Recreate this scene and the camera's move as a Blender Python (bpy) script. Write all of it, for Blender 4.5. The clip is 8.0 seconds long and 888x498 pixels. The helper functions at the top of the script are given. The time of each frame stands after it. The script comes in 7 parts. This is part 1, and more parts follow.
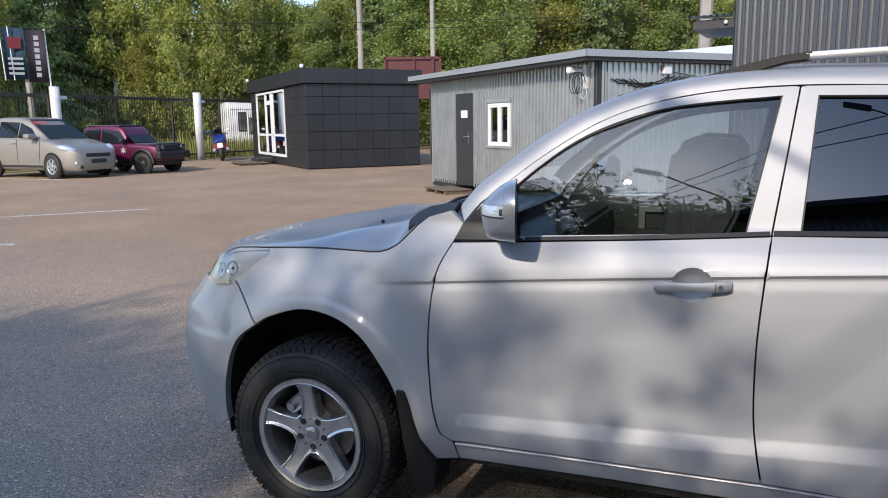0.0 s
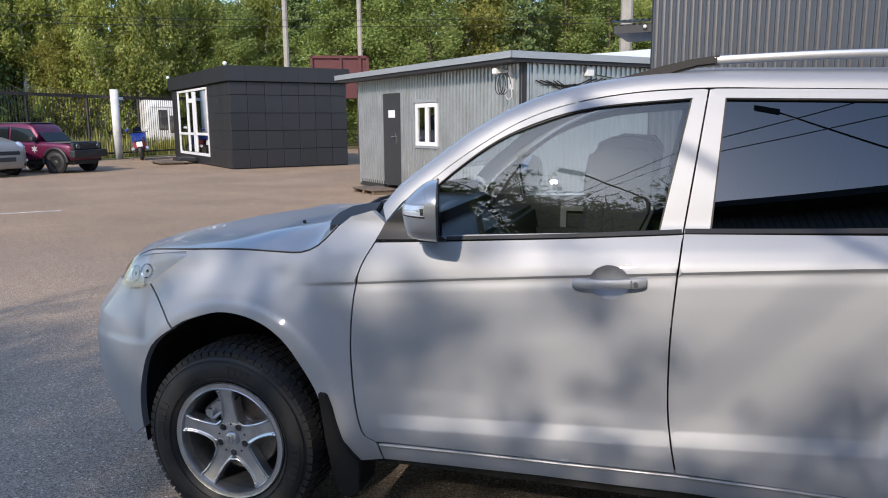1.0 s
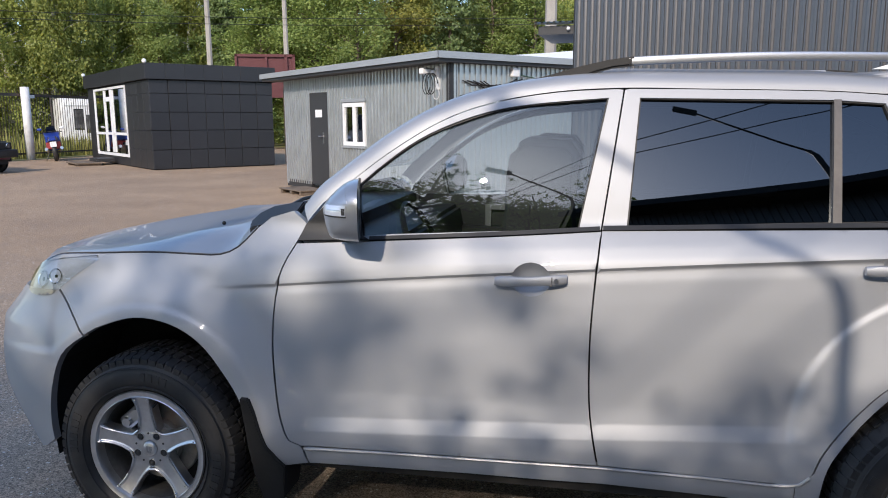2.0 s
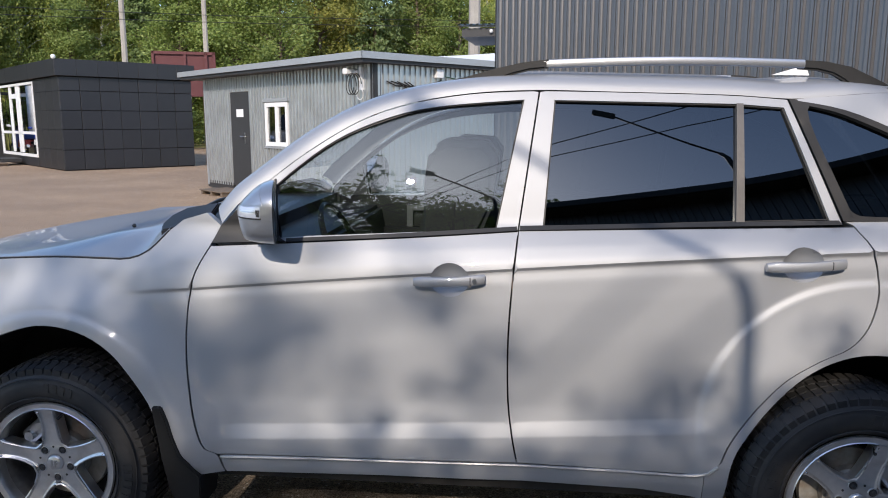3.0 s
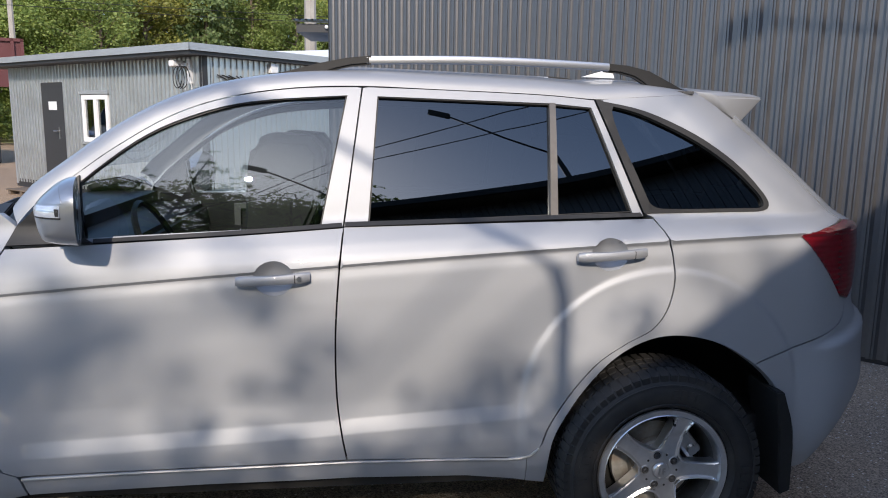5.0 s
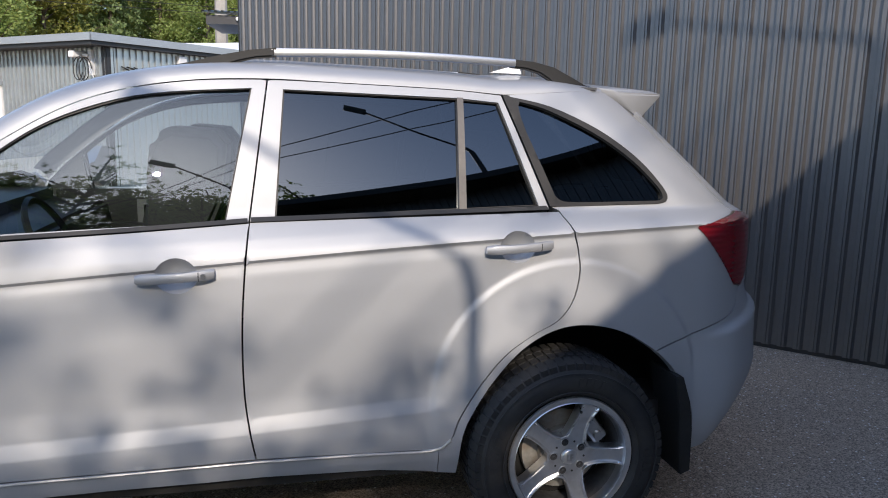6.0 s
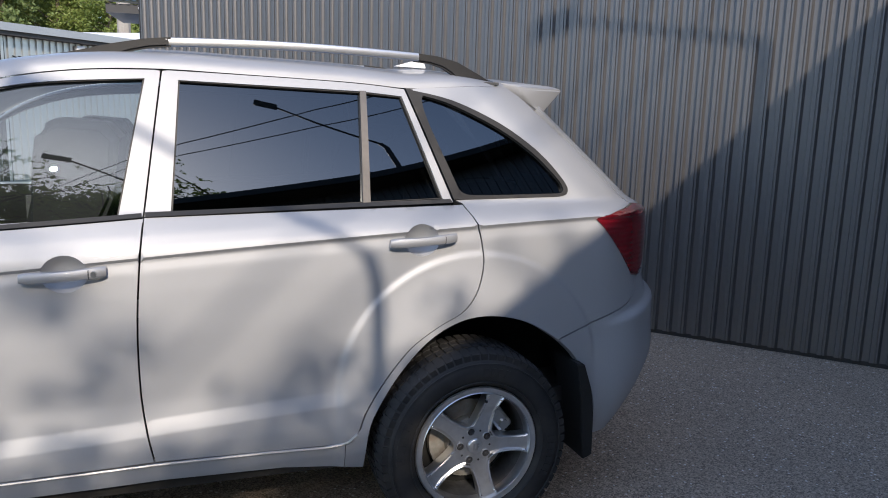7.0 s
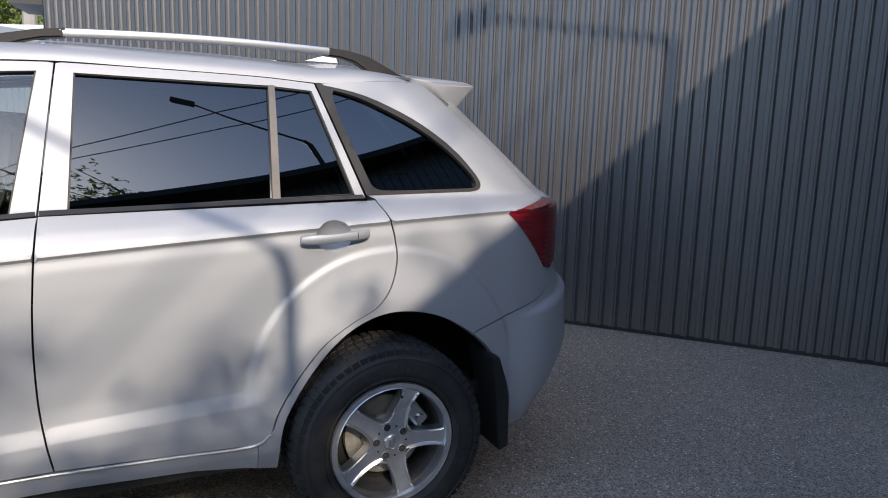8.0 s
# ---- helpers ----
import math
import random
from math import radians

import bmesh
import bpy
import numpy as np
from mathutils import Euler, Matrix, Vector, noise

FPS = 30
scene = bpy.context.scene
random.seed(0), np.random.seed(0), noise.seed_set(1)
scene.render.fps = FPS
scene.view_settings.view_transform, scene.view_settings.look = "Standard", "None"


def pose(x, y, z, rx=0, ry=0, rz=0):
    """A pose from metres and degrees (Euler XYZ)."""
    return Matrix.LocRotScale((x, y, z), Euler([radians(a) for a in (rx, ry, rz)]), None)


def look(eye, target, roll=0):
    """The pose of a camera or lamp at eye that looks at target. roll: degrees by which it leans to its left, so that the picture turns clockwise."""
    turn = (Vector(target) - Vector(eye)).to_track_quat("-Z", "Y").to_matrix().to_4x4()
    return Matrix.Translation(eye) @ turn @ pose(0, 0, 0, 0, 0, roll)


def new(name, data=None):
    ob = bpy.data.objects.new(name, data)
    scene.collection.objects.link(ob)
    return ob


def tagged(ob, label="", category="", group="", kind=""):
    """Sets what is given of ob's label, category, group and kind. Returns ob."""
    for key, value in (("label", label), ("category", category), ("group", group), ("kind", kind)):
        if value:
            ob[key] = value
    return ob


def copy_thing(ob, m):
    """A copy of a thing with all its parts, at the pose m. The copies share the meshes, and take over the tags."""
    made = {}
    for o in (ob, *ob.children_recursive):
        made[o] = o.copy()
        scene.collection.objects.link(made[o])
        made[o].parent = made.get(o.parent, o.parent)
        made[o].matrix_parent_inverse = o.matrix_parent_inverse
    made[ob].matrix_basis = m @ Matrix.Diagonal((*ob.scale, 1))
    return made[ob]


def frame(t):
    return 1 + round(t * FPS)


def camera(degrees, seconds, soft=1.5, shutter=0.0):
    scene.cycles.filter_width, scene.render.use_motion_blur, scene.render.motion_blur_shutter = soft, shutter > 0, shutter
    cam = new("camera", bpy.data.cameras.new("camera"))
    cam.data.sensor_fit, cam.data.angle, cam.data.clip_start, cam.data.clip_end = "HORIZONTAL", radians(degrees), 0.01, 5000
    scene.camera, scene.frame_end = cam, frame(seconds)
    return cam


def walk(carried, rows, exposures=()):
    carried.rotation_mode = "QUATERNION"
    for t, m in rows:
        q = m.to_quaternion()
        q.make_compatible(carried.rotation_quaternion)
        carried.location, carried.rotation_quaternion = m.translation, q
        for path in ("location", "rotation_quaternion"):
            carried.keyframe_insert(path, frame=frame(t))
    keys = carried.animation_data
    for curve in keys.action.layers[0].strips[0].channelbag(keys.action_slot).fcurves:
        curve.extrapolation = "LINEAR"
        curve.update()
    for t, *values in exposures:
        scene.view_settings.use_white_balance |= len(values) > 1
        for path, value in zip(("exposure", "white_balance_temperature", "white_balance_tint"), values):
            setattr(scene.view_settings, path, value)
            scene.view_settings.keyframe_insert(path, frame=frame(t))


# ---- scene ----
cam = camera(61.8, 8.0, soft=1.0)
PATH = [
    (0, (1.475, -2.246, 1.499), (0.729, -0.421, 1.164), -0.8),
    (0.5, (1.486, -2.237, 1.497), (0.827, -0.379, 1.162), -0.6),
    (1, (1.498, -2.232, 1.497), (0.93, -0.344, 1.16), -0.4),
    (1.5, (1.509, -2.226, 1.495), (1.03, -0.313, 1.157), -0.4),
    (3, (1.549, -2.21, 1.493), (1.354, -0.248, 1.157), 0.1),
    (3.5, (1.561, -2.21, 1.494), (1.469, -0.241, 1.16), 0.2),
    (4, (1.574, -2.21, 1.491), (1.588, -0.238, 1.158), 0.5),
    (4.5, (1.59, -2.207, 1.489), (1.709, -0.239, 1.154), 0.7),
    (6, (1.64, -2.216, 1.482), (2.076, -0.294, 1.137), 1.2),
    (6.5, (1.658, -2.224, 1.48), (2.202, -0.332, 1.131), 1.4),
    (7, (1.682, -2.235, 1.476), (2.33, -0.375, 1.125), 1.6),
    (7.5, (1.709, -2.243, 1.473), (2.454, -0.421, 1.122), 1.7),
    (8, (1.734, -2.255, 1.471), (2.558, -0.468, 1.118), 1.7),
]
walk(cam, [(t, look(eye, target, roll)) for t, eye, target, roll in PATH], exposures=[(0, 0.72, 6050, 12), (4.5, 0.76, 6050, 12), (8, 0.95, 6150, 12)])

# ---- world, sun, exposure ----
SUN_DIR = Vector((-0.089, -0.845, 0.527)).normalized()
world = bpy.data.worlds.new("world")
scene.world = world
world.use_nodes = True
wt = world.node_tree
sky = wt.nodes.new("ShaderNodeTexSky")
sky.sky_type = "NISHITA"
sky.sun_disc = False
sky.sun_elevation = math.asin(SUN_DIR.z)
sky.sun_rotation = math.atan2(SUN_DIR.x, SUN_DIR.y)
sky.dust_density = 0.7
sky.ozone_density = 1.4
wt.nodes["Background"].inputs["Strength"].default_value = 0.15
wt.links.new(sky.outputs["Color"], wt.nodes["Background"].inputs["Color"])
sun_data = bpy.data.lights.new("sun", "SUN")
sun_data.energy = 2.3
sun_data.angle = radians(0.53)
sun_data.color = (1.0, 0.85, 0.66)
sun = new("sun", sun_data)
sun.matrix_world = look(SUN_DIR * 60, (0, 0, 0))


# ---- materials ----
def make_mat(name, color, rough=0.6, metal=0.0, var=0.12, scale=8.0, fine=60.0, bump=0.0, bump_scale=80.0, coat=0.0, spec=0.5,
             random_v=0.0, dirt=None, dirt_amount=0.0, dirt_scale=3.0):
    """A principled material with variation at two scales, optional dirt patches and relief."""
    m = bpy.data.materials.new(name)
    m.use_nodes = True
    nt = m.node_tree
    b = nt.nodes["Principled BSDF"]
    b.inputs["Roughness"].default_value = rough
    b.inputs["Metallic"].default_value = metal
    b.inputs["Specular IOR Level"].default_value = spec
    b.inputs["Coat Weight"].default_value = coat
    b.inputs["Coat Roughness"].default_value = 0.04
    tc = nt.nodes.new("ShaderNodeTexCoord")
    n1 = nt.nodes.new("ShaderNodeTexNoise")
    n1.inputs["Scale"].default_value = scale
    n1.inputs["Detail"].default_value = 4
    n2 = nt.nodes.new("ShaderNodeTexNoise")
    n2.inputs["Scale"].default_value = fine
    n2.inputs["Detail"].default_value = 3
    nt.links.new(tc.outputs["Object"], n1.inputs["Vector"])
    nt.links.new(tc.outputs["Object"], n2.inputs["Vector"])
    add = nt.nodes.new("ShaderNodeMath")
    add.operation = "ADD"
    nt.links.new(n1.outputs["Fac"], add.inputs[0])
    nt.links.new(n2.outputs["Fac"], add.inputs[1])
    rng = nt.nodes.new("ShaderNodeMapRange")
    rng.inputs["From Min"].default_value = 0.6
    rng.inputs["From Max"].default_value = 1.4
    rng.inputs["To Min"].default_value = 1 - var
    rng.inputs["To Max"].default_value = 1 + var
    nt.links.new(add.outputs[0], rng.inputs["Value"])
    value = rng.outputs["Result"]
    if random_v:
        oi = nt.nodes.new("ShaderNodeObjectInfo")
        r2 = nt.nodes.new("ShaderNodeMapRange")
        r2.inputs["To Min"].default_value = 1 - random_v
        r2.inputs["To Max"].default_value = 1 + random_v
        nt.links.new(oi.outputs["Random"], r2.inputs["Value"])
        mul = nt.nodes.new("ShaderNodeMath")
        mul.operation = "MULTIPLY"
        nt.links.new(value, mul.inputs[0])
        nt.links.new(r2.outputs["Result"], mul.inputs[1])
        value = mul.outputs[0]
    hsv = nt.nodes.new("ShaderNodeHueSaturation")
    hsv.inputs["Color"].default_value = (*color, 1)
    nt.links.new(value, hsv.inputs["Value"])
    out = hsv.outputs["Color"]
    if dirt:
        n3 = nt.nodes.new("ShaderNodeTexNoise")
        n3.inputs["Scale"].default_value = dirt_scale
        n3.inputs["Detail"].default_value = 6
        nt.links.new(tc.outputs["Object"], n3.inputs["Vector"])
        r3 = nt.nodes.new("ShaderNodeMapRange")
        r3.inputs["From Min"].default_value = 0.45
        r3.inputs["From Max"].default_value = 0.7
        r3.inputs["To Max"].default_value = dirt_amount
        nt.links.new(n3.outputs["Fac"], r3.inputs["Value"])
        mix = nt.nodes.new("ShaderNodeMix")
        mix.data_type = "RGBA"
        nt.links.new(r3.outputs["Result"], mix.inputs["Factor"])
        nt.links.new(out, mix.inputs["A"])
        mix.inputs["B"].default_value = (*dirt, 1)
        out = mix.outputs["Result"]
    nt.links.new(out, b.inputs["Base Color"])
    if bump:
        n4 = nt.nodes.new("ShaderNodeTexNoise")
        n4.inputs["Scale"].default_value = bump_scale
        n4.inputs["Detail"].default_value = 4
        nt.links.new(tc.outputs["Object"], n4.inputs["Vector"])
        bp = nt.nodes.new("ShaderNodeBump")
        bp.inputs["Strength"].default_value = bump
        bp.inputs["Distance"].default_value = 0.01
        nt.links.new(n4.outputs["Fac"], bp.inputs["Height"])
        nt.links.new(bp.outputs["Normal"], b.inputs["Normal"])
    return m


def make_glass(name, tint, see_through, rough=0.0, gain=1.5, sheen=(1.0, 1.0, 1.0)):
    """A tinted pane: glossy by Fresnel, the rest passed through with the tint."""
    m = bpy.data.materials.new(name)
    m.use_nodes = True
    nt = m.node_tree
    nt.nodes.remove(nt.nodes["Principled BSDF"])
    out = nt.nodes["Material Output"]
    tr = nt.nodes.new("ShaderNodeBsdfTransparent")
    tr.inputs["Color"].default_value = (*[c * see_through for c in tint], 1)
    gl = nt.nodes.new("ShaderNodeBsdfGlossy")
    gl.inputs["Roughness"].default_value = rough
    gl.inputs["Color"].default_value = (*sheen, 1)
    fr = nt.nodes.new("ShaderNodeFresnel")
    fr.inputs["IOR"].default_value = 1.6
    mx = nt.nodes.new("ShaderNodeMixShader")
    boost = nt.nodes.new("ShaderNodeMath")
    boost.operation = "MULTIPLY_ADD"
    boost.inputs[1].default_value = gain
    boost.inputs[2].default_value = 0.03
    boost.use_clamp = True
    nt.links.new(fr.outputs[0], boost.inputs[0])
    nt.links.new(boost.outputs[0], mx.inputs[0])
    nt.links.new(tr.outputs[0], mx.inputs[1])
    nt.links.new(gl.outputs[0], mx.inputs[2])
    nt.links.new(mx.outputs[0], out.inputs[0])
    return m


def make_asphalt():
    m = bpy.data.materials.new("asphalt")
    m.use_nodes = True
    nt = m.node_tree
    b = nt.nodes["Principled BSDF"]
    tc = nt.nodes.new("ShaderNodeTexCoord")
    vor = nt.nodes.new("ShaderNodeTexVoronoi")
    vor.inputs["Scale"].default_value = 170
    nt.links.new(tc.outputs["Object"], vor.inputs["Vector"])
    big = nt.nodes.new("ShaderNodeTexNoise")
    big.inputs["Scale"].default_value = 0.55
    big.inputs["Detail"].default_value = 6
    nt.links.new(tc.outputs["Object"], big.inputs["Vector"])
    fine = nt.nodes.new("ShaderNodeTexNoise")
    fine.inputs["Scale"].default_value = 90
    fine.inputs["Detail"].default_value = 4
    nt.links.new(tc.outputs["Object"], fine.inputs["Vector"])
    ramp = nt.nodes.new("ShaderNodeValToRGB")
    ramp.color_ramp.elements[0].position = 0.3
    ramp.color_ramp.elements[0].color = (0.30, 0.208, 0.134, 1)
    ramp.color_ramp.elements[1].position = 0.72
    ramp.color_ramp.elements[1].color = (0.41, 0.286, 0.180, 1)
    nt.links.new(big.outputs["Fac"], ramp.inputs["Fac"])
    # brown dust over the open yard; grey by the building, lightened against its shade
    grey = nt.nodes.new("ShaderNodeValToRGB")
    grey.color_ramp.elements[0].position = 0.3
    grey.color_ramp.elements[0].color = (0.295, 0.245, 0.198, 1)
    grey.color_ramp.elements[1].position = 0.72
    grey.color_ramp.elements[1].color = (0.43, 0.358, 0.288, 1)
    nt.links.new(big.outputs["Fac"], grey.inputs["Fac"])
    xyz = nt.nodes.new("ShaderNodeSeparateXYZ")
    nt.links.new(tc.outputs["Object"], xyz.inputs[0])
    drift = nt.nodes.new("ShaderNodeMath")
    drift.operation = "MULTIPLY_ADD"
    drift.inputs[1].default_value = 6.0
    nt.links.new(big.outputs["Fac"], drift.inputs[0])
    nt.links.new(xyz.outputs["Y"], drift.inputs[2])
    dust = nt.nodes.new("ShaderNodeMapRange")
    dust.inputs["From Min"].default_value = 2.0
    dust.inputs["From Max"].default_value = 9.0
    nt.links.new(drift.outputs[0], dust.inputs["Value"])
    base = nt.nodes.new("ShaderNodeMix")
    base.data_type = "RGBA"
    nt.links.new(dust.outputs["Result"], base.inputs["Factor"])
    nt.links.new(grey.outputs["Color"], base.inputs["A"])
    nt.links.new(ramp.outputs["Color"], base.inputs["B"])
    chip = nt.nodes.new("ShaderNodeValToRGB")
    chip.color_ramp.elements[0].position = 0.0
    chip.color_ramp.elements[0].color = (0.35, 0.35, 0.35, 1)
    chip.color_ramp.elements[1].position = 1.0
    chip.color_ramp.elements[1].color = (1.75, 1.75, 1.75, 1)
    sep = nt.nodes.new("ShaderNodeSeparateColor")
    nt.links.new(vor.outputs["Color"], sep.inputs["Color"])
    nt.links.new(sep.outputs[0], chip.inputs["Fac"])
    mul = nt.nodes.new("ShaderNodeMix")
    mul.data_type = "RGBA"
    mul.blend_type = "MULTIPLY"
    mul.inputs["Factor"].default_value = 0.9
    nt.links.new(base.outputs["Result"], mul.inputs["A"])
    nt.links.new(chip.outputs["Color"], mul.inputs["B"])
    # scattered pale stones
    v2 = nt.nodes.new("ShaderNodeTexVoronoi")
    v2.inputs["Scale"].default_value = 52
    nt.links.new(tc.outputs["Object"], v2.inputs["Vector"])
    sep2 = nt.nodes.new("ShaderNodeSeparateColor")
    nt.links.new(v2.outputs["Color"], sep2.inputs["Color"])
    gt = nt.nodes.new("ShaderNodeMath")
    gt.operation = "GREATER_THAN"
    gt.inputs[1].default_value = 0.84
    nt.links.new(sep2.outputs[1], gt.inputs[0])
    near = nt.nodes.new("ShaderNodeMath")
    near.operation = "LESS_THAN"
    near.inputs[1].default_value = 0.27
    nt.links.new(v2.outputs["Distance"], near.inputs[0])
    both = nt.nodes.new("ShaderNodeMath")
    both.operation = "MULTIPLY"
    nt.links.new(gt.outputs[0], both.inputs[0])
    nt.links.new(near.outputs[0], both.inputs[1])
    mix = nt.nodes.new("ShaderNodeMix")
    mix.data_type = "RGBA"
    nt.links.new(both.outputs[0], mix.inputs["Factor"])
    nt.links.new(mul.outputs["Result"], mix.inputs["A"])
    mix.inputs["B"].default_value = (0.78, 0.75, 0.70, 1)
    nt.links.new(mix.outputs["Result"], b.inputs["Base Color"])
    b.inputs["Roughness"].default_value = 0.8
    h = nt.nodes.new("ShaderNodeMath")
    h.operation = "ADD"
    nt.links.new(vor.outputs["Distance"], h.inputs[0])
    nt.links.new(fine.outputs["Fac"], h.inputs[1])
    bp = nt.nodes.new("ShaderNodeBump")
    bp.inputs["Strength"].default_value = 0.7
    bp.inputs["Distance"].default_value = 0.006
    nt.links.new(h.outputs[0], bp.inputs["Height"])
    nt.links.new(bp.outputs["Normal"], b.inputs["Normal"])
    return m


def make_leaf(name, c1, c2, yellow=0.0):
    """Leaves: colour differs from leaf to leaf, light shines through."""
    m = bpy.data.materials.new(name)
    m.use_nodes = True
    nt = m.node_tree
    b = nt.nodes["Principled BSDF"]
    geo = nt.nodes.new("ShaderNodeNewGeometry")
    ramp = nt.nodes.new("ShaderNodeValToRGB")
    ramp.color_ramp.elements[0].color = (*c1, 1)
    ramp.color_ramp.elements[1].color = (*c2, 1)
    if yellow:
        e = ramp.color_ramp.elements.new(1 - yellow)
        e.color = (*c2, 1)
        ramp.color_ramp.elements[2].color = (0.45, 0.36, 0.05, 1)
    nt.links.new(geo.outputs["Random Per Island"], ramp.inputs["Fac"])
    oi = nt.nodes.new("ShaderNodeObjectInfo")
    hs = nt.nodes.new("ShaderNodeHueSaturation")
    r = nt.nodes.new("ShaderNodeMapRange")
    r.inputs["To Min"].default_value = 0.8
    r.inputs["To Max"].default_value = 1.25
    nt.links.new(oi.outputs["Random"], r.inputs["Value"])
    nt.links.new(r.outputs["Result"], hs.inputs["Value"])
    nt.links.new(ramp.outputs["Color"], hs.inputs["Color"])
    nt.links.new(hs.outputs["Color"], b.inputs["Base Color"])
    b.inputs["Roughness"].default_value = 0.55
    tl = nt.nodes.new("ShaderNodeBsdfTranslucent")
    nt.links.new(hs.outputs["Color"], tl.inputs["Color"])
    mx = nt.nodes.new("ShaderNodeMixShader")
    mx.inputs[0].default_value = 0.45
    nt.links.new(b.outputs[0], mx.inputs[1])
    nt.links.new(tl.outputs[0], mx.inputs[2])
    nt.links.new(mx.outputs[0], nt.nodes["Material Output"].inputs[0])
    return m


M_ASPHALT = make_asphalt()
M_LINE = make_mat("road_paint", (0.62, 0.6, 0.56), 0.7, var=0.2, scale=5, dirt=(0.16, 0.14, 0.12), dirt_amount=0.8, dirt_scale=6)
M_WALL = make_mat("dark_sheet", (0.180, 0.180, 0.187), 0.45, metal=0.76, spec=0.4, var=0.06, scale=1.2, fine=25, dirt=(0.16, 0.15, 0.14), dirt_amount=0.12, dirt_scale=2.5)
M_STEEL = make_mat("steel", (0.55, 0.55, 0.55), 0.3, metal=1.0, var=0.1)
M_GALV = make_mat("galvanised_sheet", (0.54, 0.56, 0.565), 0.37, metal=0.76, var=0.08, scale=2, fine=14, dirt=(0.3, 0.29, 0.27), dirt_amount=0.3, dirt_scale=1.5)
M_GALV_TRIM = make_mat("galvanised_trim", (0.38, 0.40, 0.42), 0.35, metal=0.3, var=0.06, scale=2)
M_DARK_TRIM = make_mat("dark_trim", (0.03, 0.03, 0.032), 0.5, var=0.15)
M_DOOR_DARK = make_mat("dark_steel_door", (0.035, 0.035, 0.037), 0.5, var=0.1, scale=3, bump=0.1, bump_scale=200)
M_WHITE = make_mat("white_plastic", (0.8, 0.8, 0.8), 0.35, var=0.04, scale=4)
M_WHITE_OLD = make_mat("white_paint_old", (0.72, 0.71, 0.69), 0.6, var=0.08, scale=3, dirt=(0.4, 0.36, 0.3), dirt_amount=0.35, dirt_scale=5)
M_PANEL = make_mat("black_tile_panel", (0.022, 0.0225, 0.026), 0.45, var=0.12, scale=2.5, random_v=0.12)
M_PANEL_GAP = make_mat("panel_gap", (0.008, 0.008, 0.009), 0.8, var=0.1)
M_WOOD = make_mat("weathered_wood", (0.15, 0.115, 0.085), 0.8, var=0.25, scale=5, fine=40, bump=0.3, bump_scale=60)
M_CONCRETE = make_mat("concrete", (0.36, 0.33, 0.29), 0.85, var=0.12, scale=2, fine=30, bump=0.2, bump_scale=60, dirt=(0.2, 0.18, 0.16), dirt_amount=0.5, dirt_scale=1.3)
M_MAROON = make_mat("maroon_paint", (0.1, 0.022, 0.022), 0.55, var=0.15, scale=2)
M_FENCE = make_mat("fence_paint", (0.035, 0.028, 0.024), 0.5, var=0.2, scale=4, dirt=(0.14, 0.07, 0.04), dirt_amount=0.4)
M_RUBBER = make_mat("black_rubber", (0.020, 0.020, 0.021), 0.6, var=0.2, scale=12, bump=0.06, bump_scale=200, dirt=(0.09, 0.08, 0.07), dirt_amount=0.3, dirt_scale=9)
M_PLASTIC = make_mat("black_plastic", (0.02, 0.02, 0.021), 0.5, var=0.12, scale=20, bump=0.04, bump_scale=300)
M_DARKNESS = make_mat("black_liner", (0.012, 0.012, 0.012), 0.9, var=0.2, scale=10)
M_BARK = make_mat("bark", (0.12, 0.09, 0.065), 0.9, var=0.3, scale=6, bump=0.5, bump_scale=25)
M_BIRCH = make_mat("birch_bark", (0.55, 0.53, 0.48), 0.8, var=0.2, scale=3, dirt=(0.05, 0.045, 0.04), dirt_amount=0.9, dirt_scale=5)
M_LEAF_BIRCH = make_leaf("birch_leaf", (0.19, 0.23, 0.05), (0.38, 0.40, 0.10), 0.02)
M_LEAF_GREEN = make_leaf("green_leaf", (0.17, 0.24, 0.055), (0.34, 0.40, 0.11))
M_LEAF_YELLOW = make_leaf("yellowing_leaf", (0.18, 0.19, 0.04), (0.33, 0.31, 0.07), 0.04)
M_LEAF_SPRUCE = make_leaf("spruce_needle", (0.14, 0.20, 0.07), (0.26, 0.33, 0.12))
M_GRASS = make_leaf("grass_blade", (0.24, 0.26, 0.07), (0.46, 0.42, 0.13), 0.04)
M_ROOM_GLASS = make_glass("window_glass", (0.85, 0.9, 0.9), 0.75, gain=2.2)


# ---- building helpers ----
def link_mesh(name, bm, mat, smooth=False):
    me = bpy.data.meshes.new(name)
    bm.to_mesh(me)
    bm.free()
    if mat is not None:
        me.materials.append(mat)
    if smooth:
        me.polygons.foreach_set("use_smooth", [True] * len(me.polygons))
    return me


def part(name, bm, mat, parent=None, label="", smooth=False):
    """One mesh object under a thing or under a part."""
    ob = new(name, link_mesh(name, bm, mat, smooth))
    if parent is not None:
        ob.parent = parent
    if label:
        tagged(ob, label)
    return ob


def thing(name, label, category, m=None, group="", kind=""):
    """An Empty that carries the parts of a thing."""
    ob = new(name)
    ob.empty_display_size = 0.2
    if m is not None:
        ob.matrix_world = m
    return tagged(ob, label, category, group, kind)


def box(bm, x0, y0, z0, x1, y1, z1, m=None):
    v = [bm.verts.new((x, y, z)) for z in (z0, z1) for x, y in ((x0, y0), (x1, y0), (x1, y1), (x0, y1))]
    fs = [(0, 3, 2, 1), (4, 5, 6, 7), (0, 1, 5, 4), (1, 2, 6, 5), (2, 3, 7, 6), (3, 0, 4, 7)]
    for f in fs:
        bm.faces.new([v[i] for i in f])
    if m is not None:
        bmesh.ops.transform(bm, matrix=m, verts=v)
    return v


